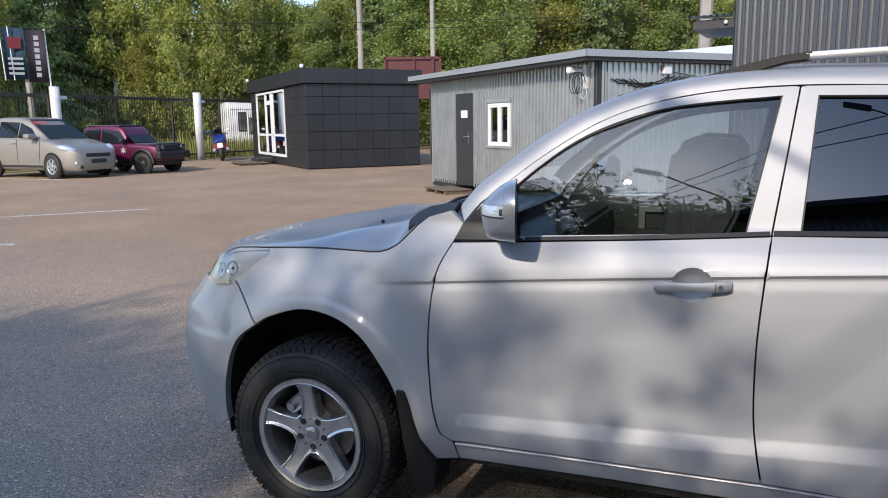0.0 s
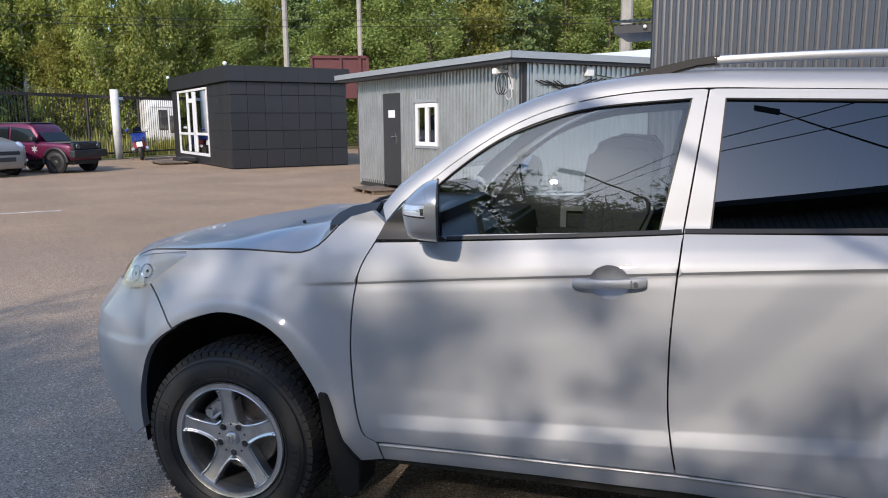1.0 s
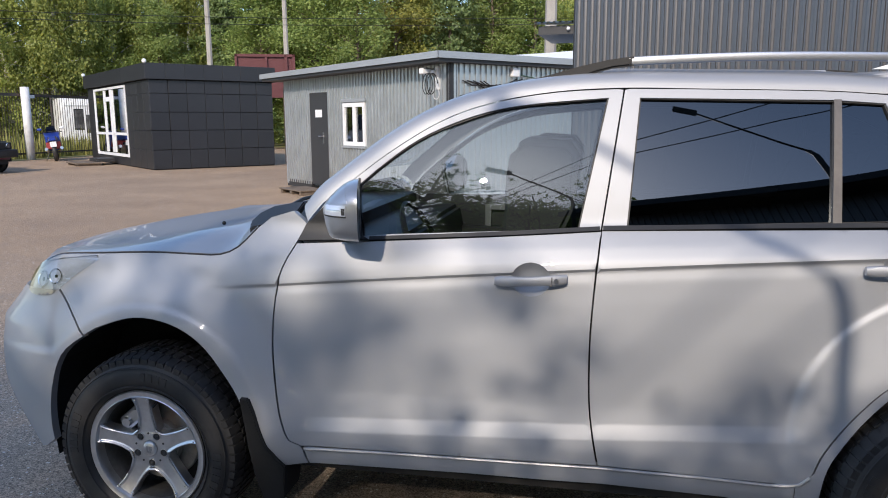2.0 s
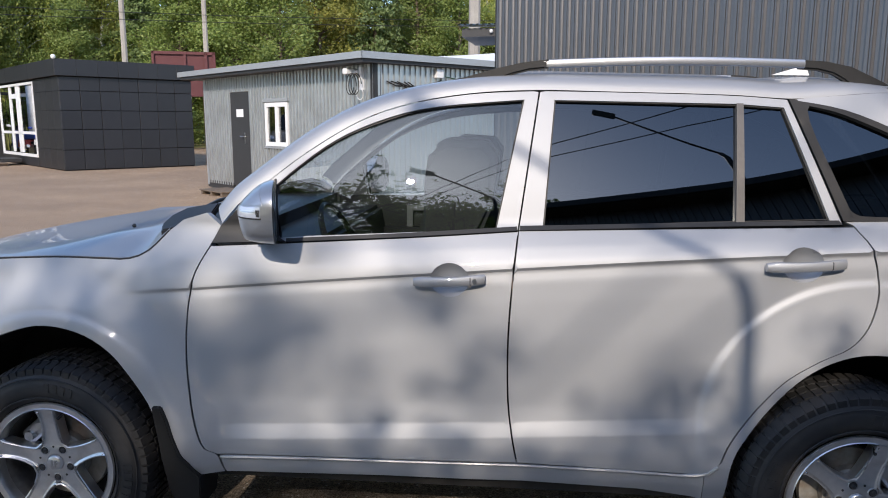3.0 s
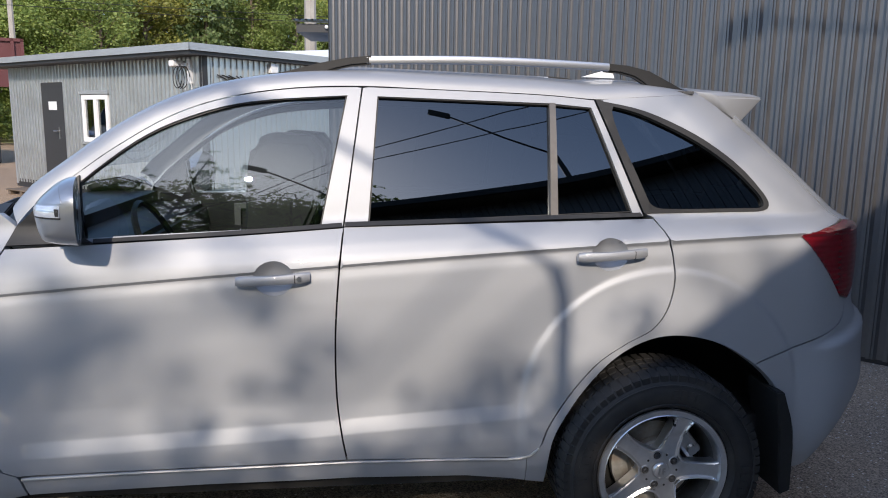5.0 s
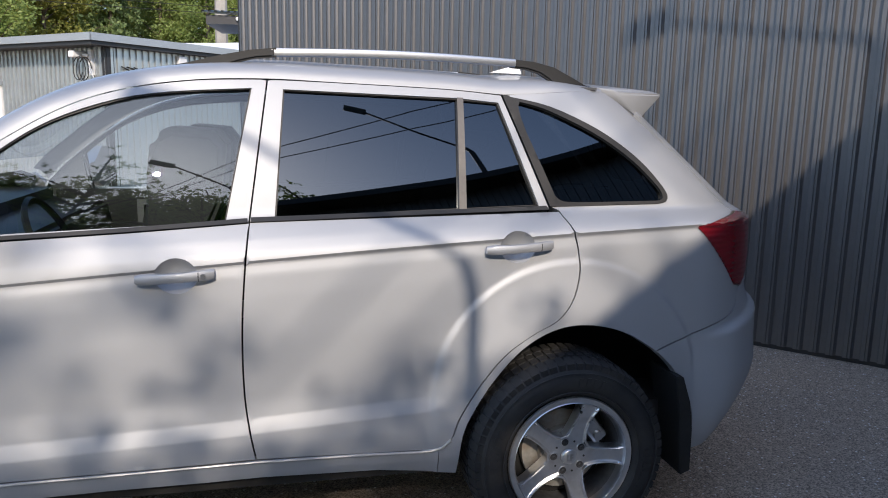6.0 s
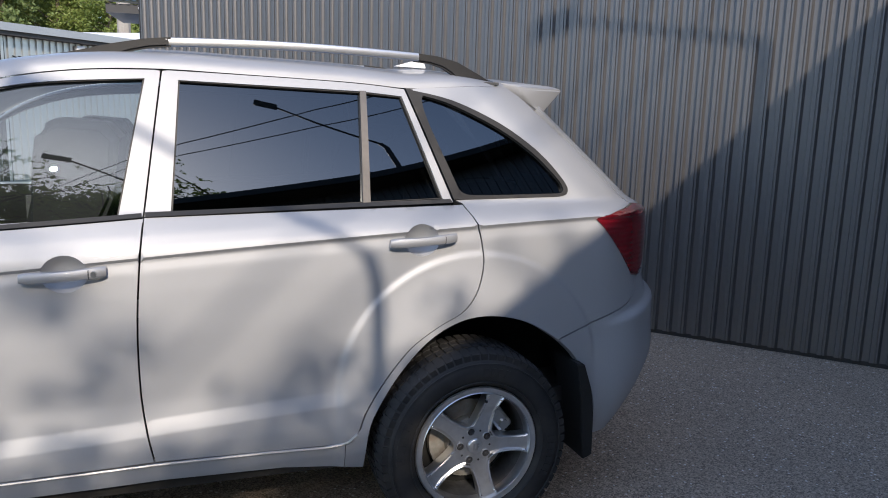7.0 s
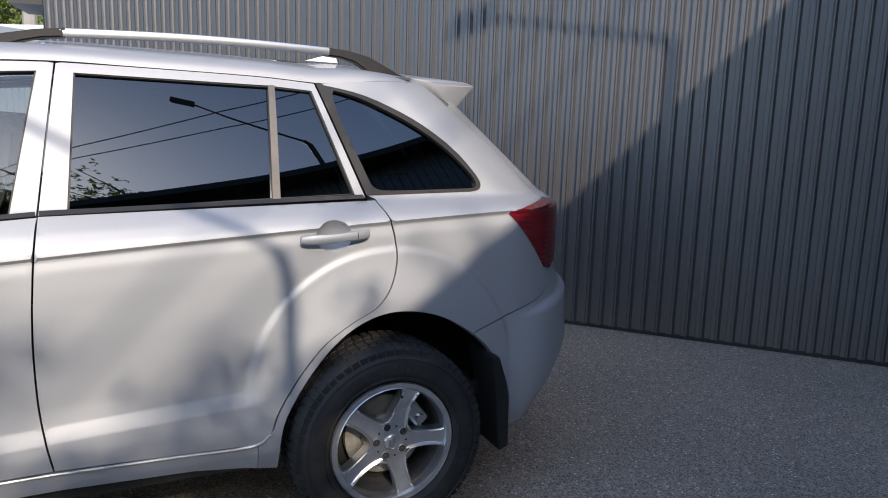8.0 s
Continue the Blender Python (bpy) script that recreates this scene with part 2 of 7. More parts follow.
def bevelled_box(x0, y0, z0, x1, y1, z1, r=0.01, seg=2):
    bm = bmesh.new()
    box(bm, x0, y0, z0, x1, y1, z1)
    bmesh.ops.bevel(bm, geom=bm.edges[:], offset=r, segments=seg, affect="EDGES", profile=0.5)
    return bm


def tube(bm, pts, radius, seg=8, cap=True):
    """A round bar along points; radius is one number or one for each point."""
    pts = [Vector(p) for p in pts]
    rings = []
    n = len(pts)
    for i, p in enumerate(pts):
        d = (pts[min(i + 1, n - 1)] - pts[max(i - 1, 0)]).normalized()
        a = d.cross(Vector((0, 0, 1)) if abs(d.z) < 0.9 else Vector((1, 0, 0))).normalized()
        b = d.cross(a)
        r = radius[i] if isinstance(radius, (list, tuple)) else radius
        rings.append([bm.verts.new(p + a * math.cos(2 * math.pi * k / seg) * r + b * math.sin(2 * math.pi * k / seg) * r) for k in range(seg)])
    for r0, r1 in zip(rings, rings[1:]):
        for k in range(seg):
            bm.faces.new((r0[k], r0[(k + 1) % seg], r1[(k + 1) % seg], r1[k]))
    if cap:
        bm.faces.new(rings[0][::-1])
        bm.faces.new(rings[-1])
    return bm


def revolve(profile, seg=48, axis="y", closed=False):
    """Turn a profile of (radius, along) round the y axis."""
    bm = bmesh.new()
    rings = []
    for k in range(seg):
        a = 2 * math.pi * k / seg
        rings.append([bm.verts.new((r * math.cos(a), t, r * math.sin(a))) for r, t in profile])
    n = len(profile)
    for k in range(seg):
        r0, r1 = rings[k], rings[(k + 1) % seg]
        for i in range(n if closed else n - 1):
            j = (i + 1) % n
            bm.faces.new((r0[i], r0[j], r1[j], r1[i]))
    bmesh.ops.remove_doubles(bm, verts=bm.verts[:], dist=1e-5)
    bmesh.ops.recalc_face_normals(bm, faces=bm.faces[:])
    return bm


def prism(outline, z0, z1, m=None):
    """A closed outline in x, y drawn up from z0 to z1."""
    bm = bmesh.new()
    lo = [bm.verts.new((x, y, z0)) for x, y in outline]
    hi = [bm.verts.new((x, y, z1)) for x, y in outline]
    n = len(outline)
    bm.faces.new(lo[::-1])
    bm.faces.new(hi)
    for i in range(n):
        bm.faces.new((lo[i], lo[(i + 1) % n], hi[(i + 1) % n], hi[i]))
    if m is not None:
        bmesh.ops.transform(bm, matrix=m, verts=bm.verts[:])
    bmesh.ops.recalc_face_normals(bm, faces=bm.faces[:])
    return bm


def corrugated(bm, s0, s1, z0, z1, pitch=0.1, depth=0.027, slope=None, offs=None):
    """A ribbed sheet in x (along), z (up), ribs proud towards -y; slope: rise of the top edge per metre."""
    offs = offs or ((0.0, 0.0), (0.48, 0.0), (0.55, -depth), (0.90, -depth), (0.97, 0.0))
    pts = []
    k = math.floor(s0 / pitch)
    while k * pitch < s1:
        for o, y in offs:
            s = (k + o) * pitch
            if s0 < s < s1:
                pts.append((s, y))
        k += 1
    pts = [(s0, 0.0)] + pts + [(s1, 0.0)]
    col = []
    for s, y in pts:
        top = z1 + (slope * s if slope else 0)
        col.append((bm.verts.new((s, y, z0)), bm.verts.new((s, y, top))))
    for a, b in zip(col, col[1:]):
        bm.faces.new((a[0], b[0], b[1], a[1]))


def frame_of(origin, along):
    """A local frame: x along the wall, y into it, z up."""
    a = Vector((along[0], along[1], 0)).normalized()
    y = Vector((-a.y, a.x, 0))
    return Matrix(((a.x, y.x, 0, origin[0]), (a.y, y.y, 0, origin[1]), (0, 0, 1, origin[2] if len(origin) > 2 else 0), (0, 0, 0, 1)))


# ---- ground ----
bm = bmesh.new()
bmesh.ops.create_grid(bm, x_segments=40, y_segments=40, size=400)
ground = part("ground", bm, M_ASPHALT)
tagged(ground, "worn grey-brown asphalt yard with pale stone chips", "asphalt", kind="structure")
for a, b, w in (((-13.5, 3.4), (-8.78, 8.35), 0.09), ((-9.3, 3.6), (-7.4, 4.55), 0.09), ((-22.0, 13.6), (-17.1, 13.85), 0.1)):
    a, b = Vector((*a, 0)), Vector((*b, 0))
    d = (b - a).normalized()
    side = Vector((-d.y, d.x, 0)) * w / 2
    bm = bmesh.new()
    lo = [bm.verts.new(p + Vector((0, 0, 0.001))) for p in (a - side, b - side, b + side, a + side)]
    hi = [bm.verts.new(p + Vector((0, 0, 0.005))) for p in (a - side, b - side, b + side, a + side)]
    bm.faces.new(hi)
    for i in range(4):
        bm.faces.new((lo[i], lo[(i + 1) % 4], hi[(i + 1) % 4], hi[i]))
    tagged(part("parking_line", bm, M_LINE), "faded white painted parking line on asphalt", "road marking", kind="structure")

# ---- the long dark ribbed wall ----
WALL_U = Vector((0.679, -0.734, 0)).normalized()
WALL_N = Vector((0.734, 0.679, 0)).normalized()
WALL_C = 4.945
WALL_A = Vector((1.30, 0, 0))
WALL_A.y = (WALL_C - WALL_N.x * WALL_A.x) / WALL_N.y
WALL_F = frame_of((WALL_A.x, WALL_A.y, 0), (WALL_U.x, WALL_U.y))
wall = thing("wall_1", "dark grey ribbed metal sheet wall of a building", "wall", WALL_F, kind="structure")
WALL_H = 5.2
sheet = None
for i in range(10):
    if sheet is None:
        bm = bmesh.new()
        corrugated(bm, 0.0, 1.08, 0.03, WALL_H, pitch=0.098, offs=((0.0, 0.0), (0.13, 0.0), (0.15, -0.021), (0.17, -0.022), (0.40, -0.022), (0.42, -0.015),
                                                                       (0.46, -0.015), (0.48, -0.022), (0.58, -0.022), (0.63, -0.014), (0.72, -0.004), (0.74, 0.0)))
        sheet = link_mesh("wall_sheet", bm, M_WALL)
    ob = new("wall_sheet", sheet)
    ob.parent = wall
    ob.location = (i * 1.078, -0.002 * (i % 2), 0)
bm = bmesh.new()
box(bm, 0.002, 0.004, 0.0, 10.8, 0.2, WALL_H - 0.02)
part("wall_core", bm, M_DARK_TRIM, wall)
bm = bmesh.new()
box(bm, -0.012, -0.014, 0.0, 0.0, 0.2, WALL_H)
part("corner_trim", bm, M_DARK_TRIM, wall)
bm = bmesh.new()
box(bm, -0.05, -0.1, WALL_H, 10.85, 0.24, WALL_H + 0.08)
part("roof_edge", bm, M_DARK_TRIM, wall)
bm = bmesh.new()
bmesh.ops.create_cone(bm, segments=6, radius1=0.006, radius2=0.005, depth=0.006, cap_ends=True, matrix=Matrix.Rotation(radians(90), 4, "X"))
screw_mesh = link_mesh("screw", bm, M_STEEL)
rng = random.Random(3)
for k in range(100):
    for z in (0.35, 1.12, 2.06, 3.0, 3.9):
        if (k * 3 + int(z * 5)) % 4 == 0:
            ob = new("screw", screw_mesh)
            ob.parent = wall
            ob.location = ((k + 0.22) * 0.098, -0.006, z + rng.uniform(-0.02, 0.02))

# ---- grey ribbed cabin ----
CAB = frame_of((-5.51, 14.23, 0), (0.737, -0.676))
cabin = thing("site_cabin", "grey ribbed metal site cabin with a dark door and white window", "cabin", CAB)
L, D, H0, Z0 = 6.39, 4.2, 2.43, 0.14
bm = bmesh.new()
corrugated(bm, 0, 1.28, Z0, H0, pitch=0.115)
corrugated(bm, 2.13, 2.78, Z0, H0, pitch=0.115)
corrugated(bm, 3.67, L, Z0, H0, pitch=0.115)
corrugated(bm, 1.28, 2.13, 2.12, H0, pitch=0.115)
corrugated(bm, 2.78, 3.67, 1.88, H0, pitch=0.115)
corrugated(bm, 2.78, 3.67, Z0, 1.03, pitch=0.115)
part("front_wall", bm, M_GALV, cabin)
bm = bmesh.new()
corrugated(bm, 0, D, Z0, H0, pitch=0.115)
bmesh.ops.transform(bm, matrix=Matrix.Translation((L, 0, 0)) @ Matrix.Rotation(radians(90), 4, "Z"), verts=bm.verts[:])
part("side_wall", bm, M_GALV, cabin)
bm = bmesh.new()
corrugated(bm, 0, D, Z0, H0, pitch=0.115)
bmesh.ops.transform(bm, matrix=Matrix.Translation((0, D, 0)) @ Matrix.Rotation(radians(-90), 4, "Z"), verts=bm.verts[:])
part("side_wall", bm, M_GALV, cabin)
bm = bmesh.new()
box(bm, 0, D - 0.03, Z0, L, D, H0)
box(bm, 0.02, 0.1, Z0, L - 0.02, 0.13, 1.03)
box(bm, 0.02, 0.1, 1.88, L - 0.02, 0.13, H0)
box(bm, 0.02, 0.1, 1.03, 2.78, 0.13, 1.88)
box(bm, 3.67, 0.1, 1.03, L - 0.02, 0.13, 1.88)
box(bm, 0.02, 0.02, Z0, L - 0.02, D - 0.04, Z0 + 0.03)
part("inner_wall", bm, M_WHITE_OLD, cabin)
bm = bmesh.new()
box(bm, -0.01, -0.014, 0.04, 1.27, 0.05, 0.2)
box(bm, 2.14, -0.014, 0.04, L + 0.012, 0.05, 0.2)
part("base_strip", bm, M_DARK_TRIM, cabin)
for x in (-0.012, L - 0.07):
    bm = bmesh.new()
    box(bm, x, -0.02, 0.1, x + 0.085, 0.06, H0)
    part("corner_post", bm, M_DARK_TRIM if x > 0 else M_GALV_TRIM, cabin)
bm = bmesh.new()
box(bm, L + 0.002, 0.0, 0.1, L + 0.022, 0.12, H0)
part("corner_post", bm, M_DARK_TRIM, cabin)
bm = bmesh.new()
box(bm, -0.55, -0.38, H0 + 0.06, L + 0.2, -0.36, H0 + 0.165)
box(bm, L + 0.18, -0.38, H0 + 0.06, L + 0.2, D + 0.3, H0 + 0.165)
box(bm, -0.55, -0.36, H0 + 0.145, L + 0.18, D + 0.3, H0 + 0.17)
part("roof", bm, M_GALV_TRIM, cabin, "pale galvanised flat roof with a folded edge")
bm = bmesh.new()
box(bm, -0.5, -0.34, H0 + 0.002, L + 0.16, D + 0.25, H0 + 0.10)
part("eave_board", bm, M_DARK_TRIM, cabin)
cab_door = part("door", bevelled_box(1.285, -0.015, 0.15, 2.125, 0.04, 2.115, 0.006, 1), M_DOOR_DARK, cabin, "black steel door")
bm = bmesh.new()
tube(bm, [(1.90, -0.02, 1.2), (1.90, -0.07, 1.2), (1.79, -0.075, 1.2)], 0.012, 6)
box(bm, 1.875, -0.022, 1.05, 1.925, -0.014, 1.28)
part("door_handle", bm, M_STEEL, cab_door)
part("notice", bevelled_box(1.55, -0.02, 1.6, 1.86, -0.016, 1.76, 0.001, 1), M_WHITE, cab_door, "blank white paper notice")
win = thing("window", "", "", None)
win.parent = cabin
bm = bmesh.new()
for x0, x1, z0, z1 in ((2.79, 2.87, 1.03, 1.87), (3.58, 3.66, 1.03, 1.87), (2.87, 3.58, 1.03, 1.11), (2.87, 3.58, 1.79, 1.87), (3.19, 3.3, 1.11, 1.79)):
    box(bm, x0, -0.03, z0, x1, 0.05, z1)
part("window_frame", bm, M_WHITE, win)
bm = bmesh.new()
box(bm, 2.87, 0.0, 1.11, 3.19, 0.008, 1.79)
part("pane", bm, M_ROOM_GLASS, win)
bm = bmesh.new()
box(bm, 3.3, 0.0, 1.11, 3.58, 0.008, 1.79)
part("pane", bm, M_ROOM_GLASS, win)
bm = bmesh.new()
box(bm, 2.74, -0.04, 1.885, 3.7, 0.0, 1.95)
part("drip_cap", bm, M_GALV_TRIM, win)
bm = bmesh.new()
box(bm, 2.74, -0.05, 0.985, 3.7, 0.0, 1.02)
part("window_sill", bm, M_GALV_TRIM, win)
step = thing("pallet_step", "weathered wooden pallet step before the cabin door", "step", CAB @ Matrix.Translation((1.65, -0.55, 0)))
for i in range(5):
    part("board", bevelled_box(-0.46, -0.22 + i * 0.13, 0.08, 0.62, -0.11 + i * 0.13, 0.105, 0.004, 1), M_WOOD, step)
for i in (-0.42, 0.04, 0.5):
    part("bearer", bevelled_box(i, -0.2, 0.0, i + 0.09, 0.4, 0.08, 0.004, 1), M_WOOD, step)

# ---- black kiosk ----
KIO = frame_of((-12.27, 19.37, 0), (0.665, 0.746))
kiosk = thing("kiosk", "black tiled kiosk with a white glazed front", "kiosk", KIO)
KW, KD, KH = 4.15, 8.5, 2.86
bm = bmesh.new()
for name, b6 in (("back_wall", (0.03, 0.02, 0.0, KW - 0.02, 0.1, KH)), ("back_wall", (KW - 0.1, 0.1, 0.0, KW - 0.02, KD, KH)), ("back_wall", (0.03, KD - 0.1, 0.0, KW - 0.1, KD, KH)),
                 ("pier", (0.03, 0.1, 0.0, 0.1, 2.76, KH)), ("pier", (0.03, 7.5, 0.0, 0.1, KD - 0.1, KH)), ("lintel", (0.03, 2.76, 2.84, 0.1, 7.5, KH)),
                 ("plinth", (0.03, 2.76, 0.0, 0.1, 7.5, 0.3)), ("floor_board", (0.1, 0.1, 0.05, KW - 0.1, KD - 0.1, 0.1))):
    bm = bmesh.new()
    box(bm, *b6)
    part(name, bm, M_PANEL_GAP, kiosk)
rows = (0.03, 0.64, 1.26, 1.84, 2.43, 2.85)
for r, (z0, z1) in enumerate(zip(rows, rows[1:])):
    for c in range(7):
        x0, x1 = c * KW / 7, (c + 1) * KW / 7
        part("tile", bevelled_box(x0 + 0.007, -0.012 - 0.004 * ((r * 3 + c * 5) % 3), z0 + 0.007, x1 - 0.007, 0.018, z1 - 0.007, 0.006, 1), M_PANEL, kiosk)
    for c in range(4):
        y0, y1 = c * 0.69, (c + 1) * 0.69
        part("tile", bevelled_box(-0.012, y0 + 0.004, z0 + 0.004, 0.028, y1 - 0.004, z1 - 0.004, 0.004, 1), M_PANEL, kiosk)
    part("tile", bevelled_box(-0.012, 7.49, z0 + 0.004, 0.028, KD, z1 - 0.004, 0.004, 1), M_PANEL, kiosk)
part("tile", bevelled_box(-0.012, 2.78, 0.03, 0.028, 7.48, 0.29, 0.004, 1), M_PANEL, kiosk)
for c in range(7):
    x0, x1 = -0.12 + c * (KW + 0.2) / 7, -0.12 + (c + 1) * (KW + 0.2) / 7
    part("parapet_tile", bevelled_box(x0 + 0.003, -0.13, KH + 0.01, x1 - 0.003, -0.1, KH + 0.5, 0.004, 1), M_PANEL, kiosk)
for c in range(3):
    y0, y1 = -0.1 + c * 2.9, -0.1 + (c + 1) * 2.9
    part("parapet_tile", bevelled_box(-0.13, y0 + 0.003, KH + 0.01, -0.1, y1 - 0.003, KH + 0.5, 0.004, 1), M_PANEL, kiosk)
bm = bmesh.new()
box(bm, -0.1, -0.1, KH + 0.005, KW + 0.1, KD + 0.2, KH + 0.42)
part("roof", bm, M_PANEL_GAP, kiosk)
bm = bmesh.new()
box(bm, KW - 0.14, 0.12, 0.11, KW - 0.11, KD - 0.12, KH - 0.02)
box(bm, 0.12, 0.11, 0.11, KW - 0.15, 0.14, KH - 0.02)
box(bm, 0.12, KD - 0.14, 0.11, KW - 0.15, KD - 0.11, KH - 0.02)
part("inner_lining", bm, M_WHITE_OLD, kiosk, "white inner wall lining")
front = thing("glazed_front", "", "")
front.parent = kiosk
bm = bmesh.new()
for y0, y1, z0, z1 in ((2.79, 2.88, 0.32, 2.80), (7.36, 7.45, 0.32, 2.80), (2.88, 7.36, 2.72, 2.80), (2.88, 7.36, 0.32, 0.42), (2.88, 7.36, 1.08, 1.17),
                       (4.58, 4.98, 0.45, 2.70), (5.72, 5.90, 0.45, 2.70), (4.98, 5.72, 2.30, 2.46)):
    box(bm, -0.03, y0, z0, 0.04, y1, z1)
part("window_frame", bm, M_WHITE, front)
for y0, y1 in ((2.88, 4.58), (4.98, 5.72), (5.90, 7.36)):
    bm = bmesh.new()
    box(bm, 0.0, y0, 1.17, 0.01, y1, 2.72)
    part("pane", bm, M_ROOM_GLASS, front)
    bm = bmesh.new()
    box(bm, 0.0, y0, 0.42, 0.01, y1, 1.08)
    part("pane", bm, M_ROOM_GLASS, front)
for p in ((-0.12, -0.12), (-0.12, KD)):
    bm = bmesh.new()
    bmesh.ops.create_uvsphere(bm, u_segments=10, v_segments=6, radius=0.07, matrix=Matrix.Translation((p[0], p[1], KH + 0.55)))
    part("corner_lamp", bm, M_WHITE, kiosk)
steps = thing("wooden_steps", "low weathered wooden steps before the kiosk door", "steps", KIO @ Matrix.Translation((-0.75, 5.0, 0)))
part("tread", bevelled_box(-0.75, -0.9, 0.06, 0.1, 0.9, 0.12, 0.01, 1), M_WOOD, steps)
part("tread", bevelled_box(0.0, -0.6, 0.12, 0.62, 0.6, 0.24, 0.01, 1), M_DARK_TRIM, steps)
for y in (-0.85, 0.75):
    part("bearer", bevelled_box(-0.7, y, 0.0, 0.1, y + 0.1, 0.06, 0.004, 1), M_WOOD, steps)


# ---- silver crossover: surface of its side ----
def make_paint(name, color):
    return make_mat(name, color, 0.6, metal=0.56, var=0.03, scale=1.5, fine=900, coat=0.55)


M_SILVER = make_paint("silver_paint", (0.445, 0.454, 0.474))
M_SILVER_TRIM = make_mat("satin_silver", (0.62, 0.63, 0.65), 0.32, metal=0.9, var=0.03)
M_ALLOY = make_mat("alloy", (0.68, 0.685, 0.70), 0.3, metal=0.92, var=0.06, scale=15, dirt=(0.25, 0.23, 0.2), dirt_amount=0.25, dirt_scale=20)
M_BAR = make_mat("weathered_bar", (0.17, 0.155, 0.14), 0.4, metal=0.5, var=0.12, scale=12)
M_BARREL = make_mat("darker_barrel", (0.36, 0.36, 0.36), 0.36, metal=0.85, var=0.2, scale=15)
M_CHROME = make_mat("chrome", (0.8, 0.8, 0.82), 0.08, metal=1.0, var=0.02)
M_RUST = make_mat("rusty_disc", (0.30, 0.285, 0.255), 0.5, metal=0.4, var=0.25, scale=20, dirt=(0.2, 0.11, 0.06), dirt_amount=0.7, dirt_scale=14)
M_GLASS_CLEAR = make_glass("clear_car_glass", (0.9, 0.96, 0.97), 0.78, gain=1.05, sheen=(0.86, 0.95, 1.0))
M_GLASS_TINT = make_glass("tinted_car_glass", (0.6, 0.7, 0.75), 0.10, gain=1.35, sheen=(0.88, 0.95, 1.0))
M_LAMP_GLASS = make_glass("lamp_glass", (0.95, 0.97, 1.0), 0.85)
M_REFLECTOR = make_mat("lamp_reflector", (0.66, 0.71, 0.80), 0.22, metal=0.45, var=0.05, scale=30)
M_RED = make_mat("red_lens", (0.17, 0.003, 0.008), 0.16, var=0.1, scale=20, coat=0.8)
rib_tree = M_RED.node_tree
rib_wave = rib_tree.nodes.new("ShaderNodeTexWave")
rib_wave.bands_direction = "Z"
rib_wave.inputs["Scale"].default_value = 16
rib_bump = rib_tree.nodes.new("ShaderNodeBump")
rib_bump.inputs["Strength"].default_value = 0.5
rib_bump.inputs["Distance"].default_value = 0.004
rib_tc = rib_tree.nodes.new("ShaderNodeTexCoord")
rib_tree.links.new(rib_tc.outputs["Object"], rib_wave.inputs["Vector"])
rib_tree.links.new(rib_wave.outputs["Fac"], rib_bump.inputs["Height"])
rib_tree.links.new(rib_bump.outputs["Normal"], rib_tree.nodes["Principled BSDF"].inputs["Normal"])
M_CAR_GLASS = make_mat("parked_car_glass", (0.015, 0.019, 0.02), 0.06, var=0.2, scale=2, spec=0.35)
M_SEAT = make_mat("grey_seat_cloth", (0.036, 0.036, 0.038), 0.9, var=0.05, scale=4, fine=12)
M_CREAM = make_mat("light_grey_trim", (0.15, 0.15, 0.147), 0.7, var=0.06, scale=10)
M_LINING = make_mat("grey_headlining", (0.11, 0.11, 0.11), 0.9, var=0.08, scale=10)
M_MIRROR_SHELL = make_mat("glossy_silver_paint", (0.46, 0.47, 0.49), 0.3, metal=0.75, var=0.03, scale=2, coat=0.6)
M_SEAL = make_mat("grey_rubber_seal", (0.022, 0.021, 0.021), 0.55, var=0.15, scale=15)
M_UNDER = make_mat("underbody", (0.03, 0.028, 0.026), 0.9, var=0.3, scale=9)

from mathutils.geometry import delaunay_2d_cdt

YC = 0.895  # centre plane of the car


def smoothstep(a, b, x):
    t = min(1.0, max(0.0, (x - a) / (b - a)))
    return t * t * (3 - 2 * t)


PROF_Z = (0.20, 0.30, 0.36, 0.42, 0.46, 0.52, 0.60, 0.75, 0.90, 0.962, 0.982, 0.992, 1.0, 1.03, 1.08, 1.12, 1.165, 1.23, 1.30, 1.38, 1.45, 1.52, 1.58, 1.63, 1.70)
PROF_Y = (0.10, 0.055, 0.036, 0.030, 0.031, 0.038, 0.048, 0.058, 0.066, 0.0715, 0.077, 0.079, 0.068, 0.076, 0.098, 0.122, 0.150, 0.1697, 0.1919, 0.2187, 0.2434, 0.2700, 0.2950, 0.319, 0.372)
WING_Z = (0.25, 0.50, 0.70, 0.80, 0.90, 0.97, 1.02, 1.06, 1.10, 1.16, 1.25)
WING_Y = (0.065, 0.064, 0.062, 0.064, 0.073, 0.088, 0.106, 0.126, 0.142, 0.165, 0.19)


def section(z):
    """Half-width profile by height, rounded a little."""
    w = 0.0
    for k, g in ((-0.003, 0.25), (0.0, 0.5), (0.003, 0.25)):
        w += g * float(np.interp(z + k, PROF_Z, PROF_Y))
    return w


def crease_z(x):
    u = x - 0.41
    return 0.949 + 0.0934 * u - 0.0095 * u * u


def ledge_z(x):
    return 0.478 + 0.046 * (x - 0.58)


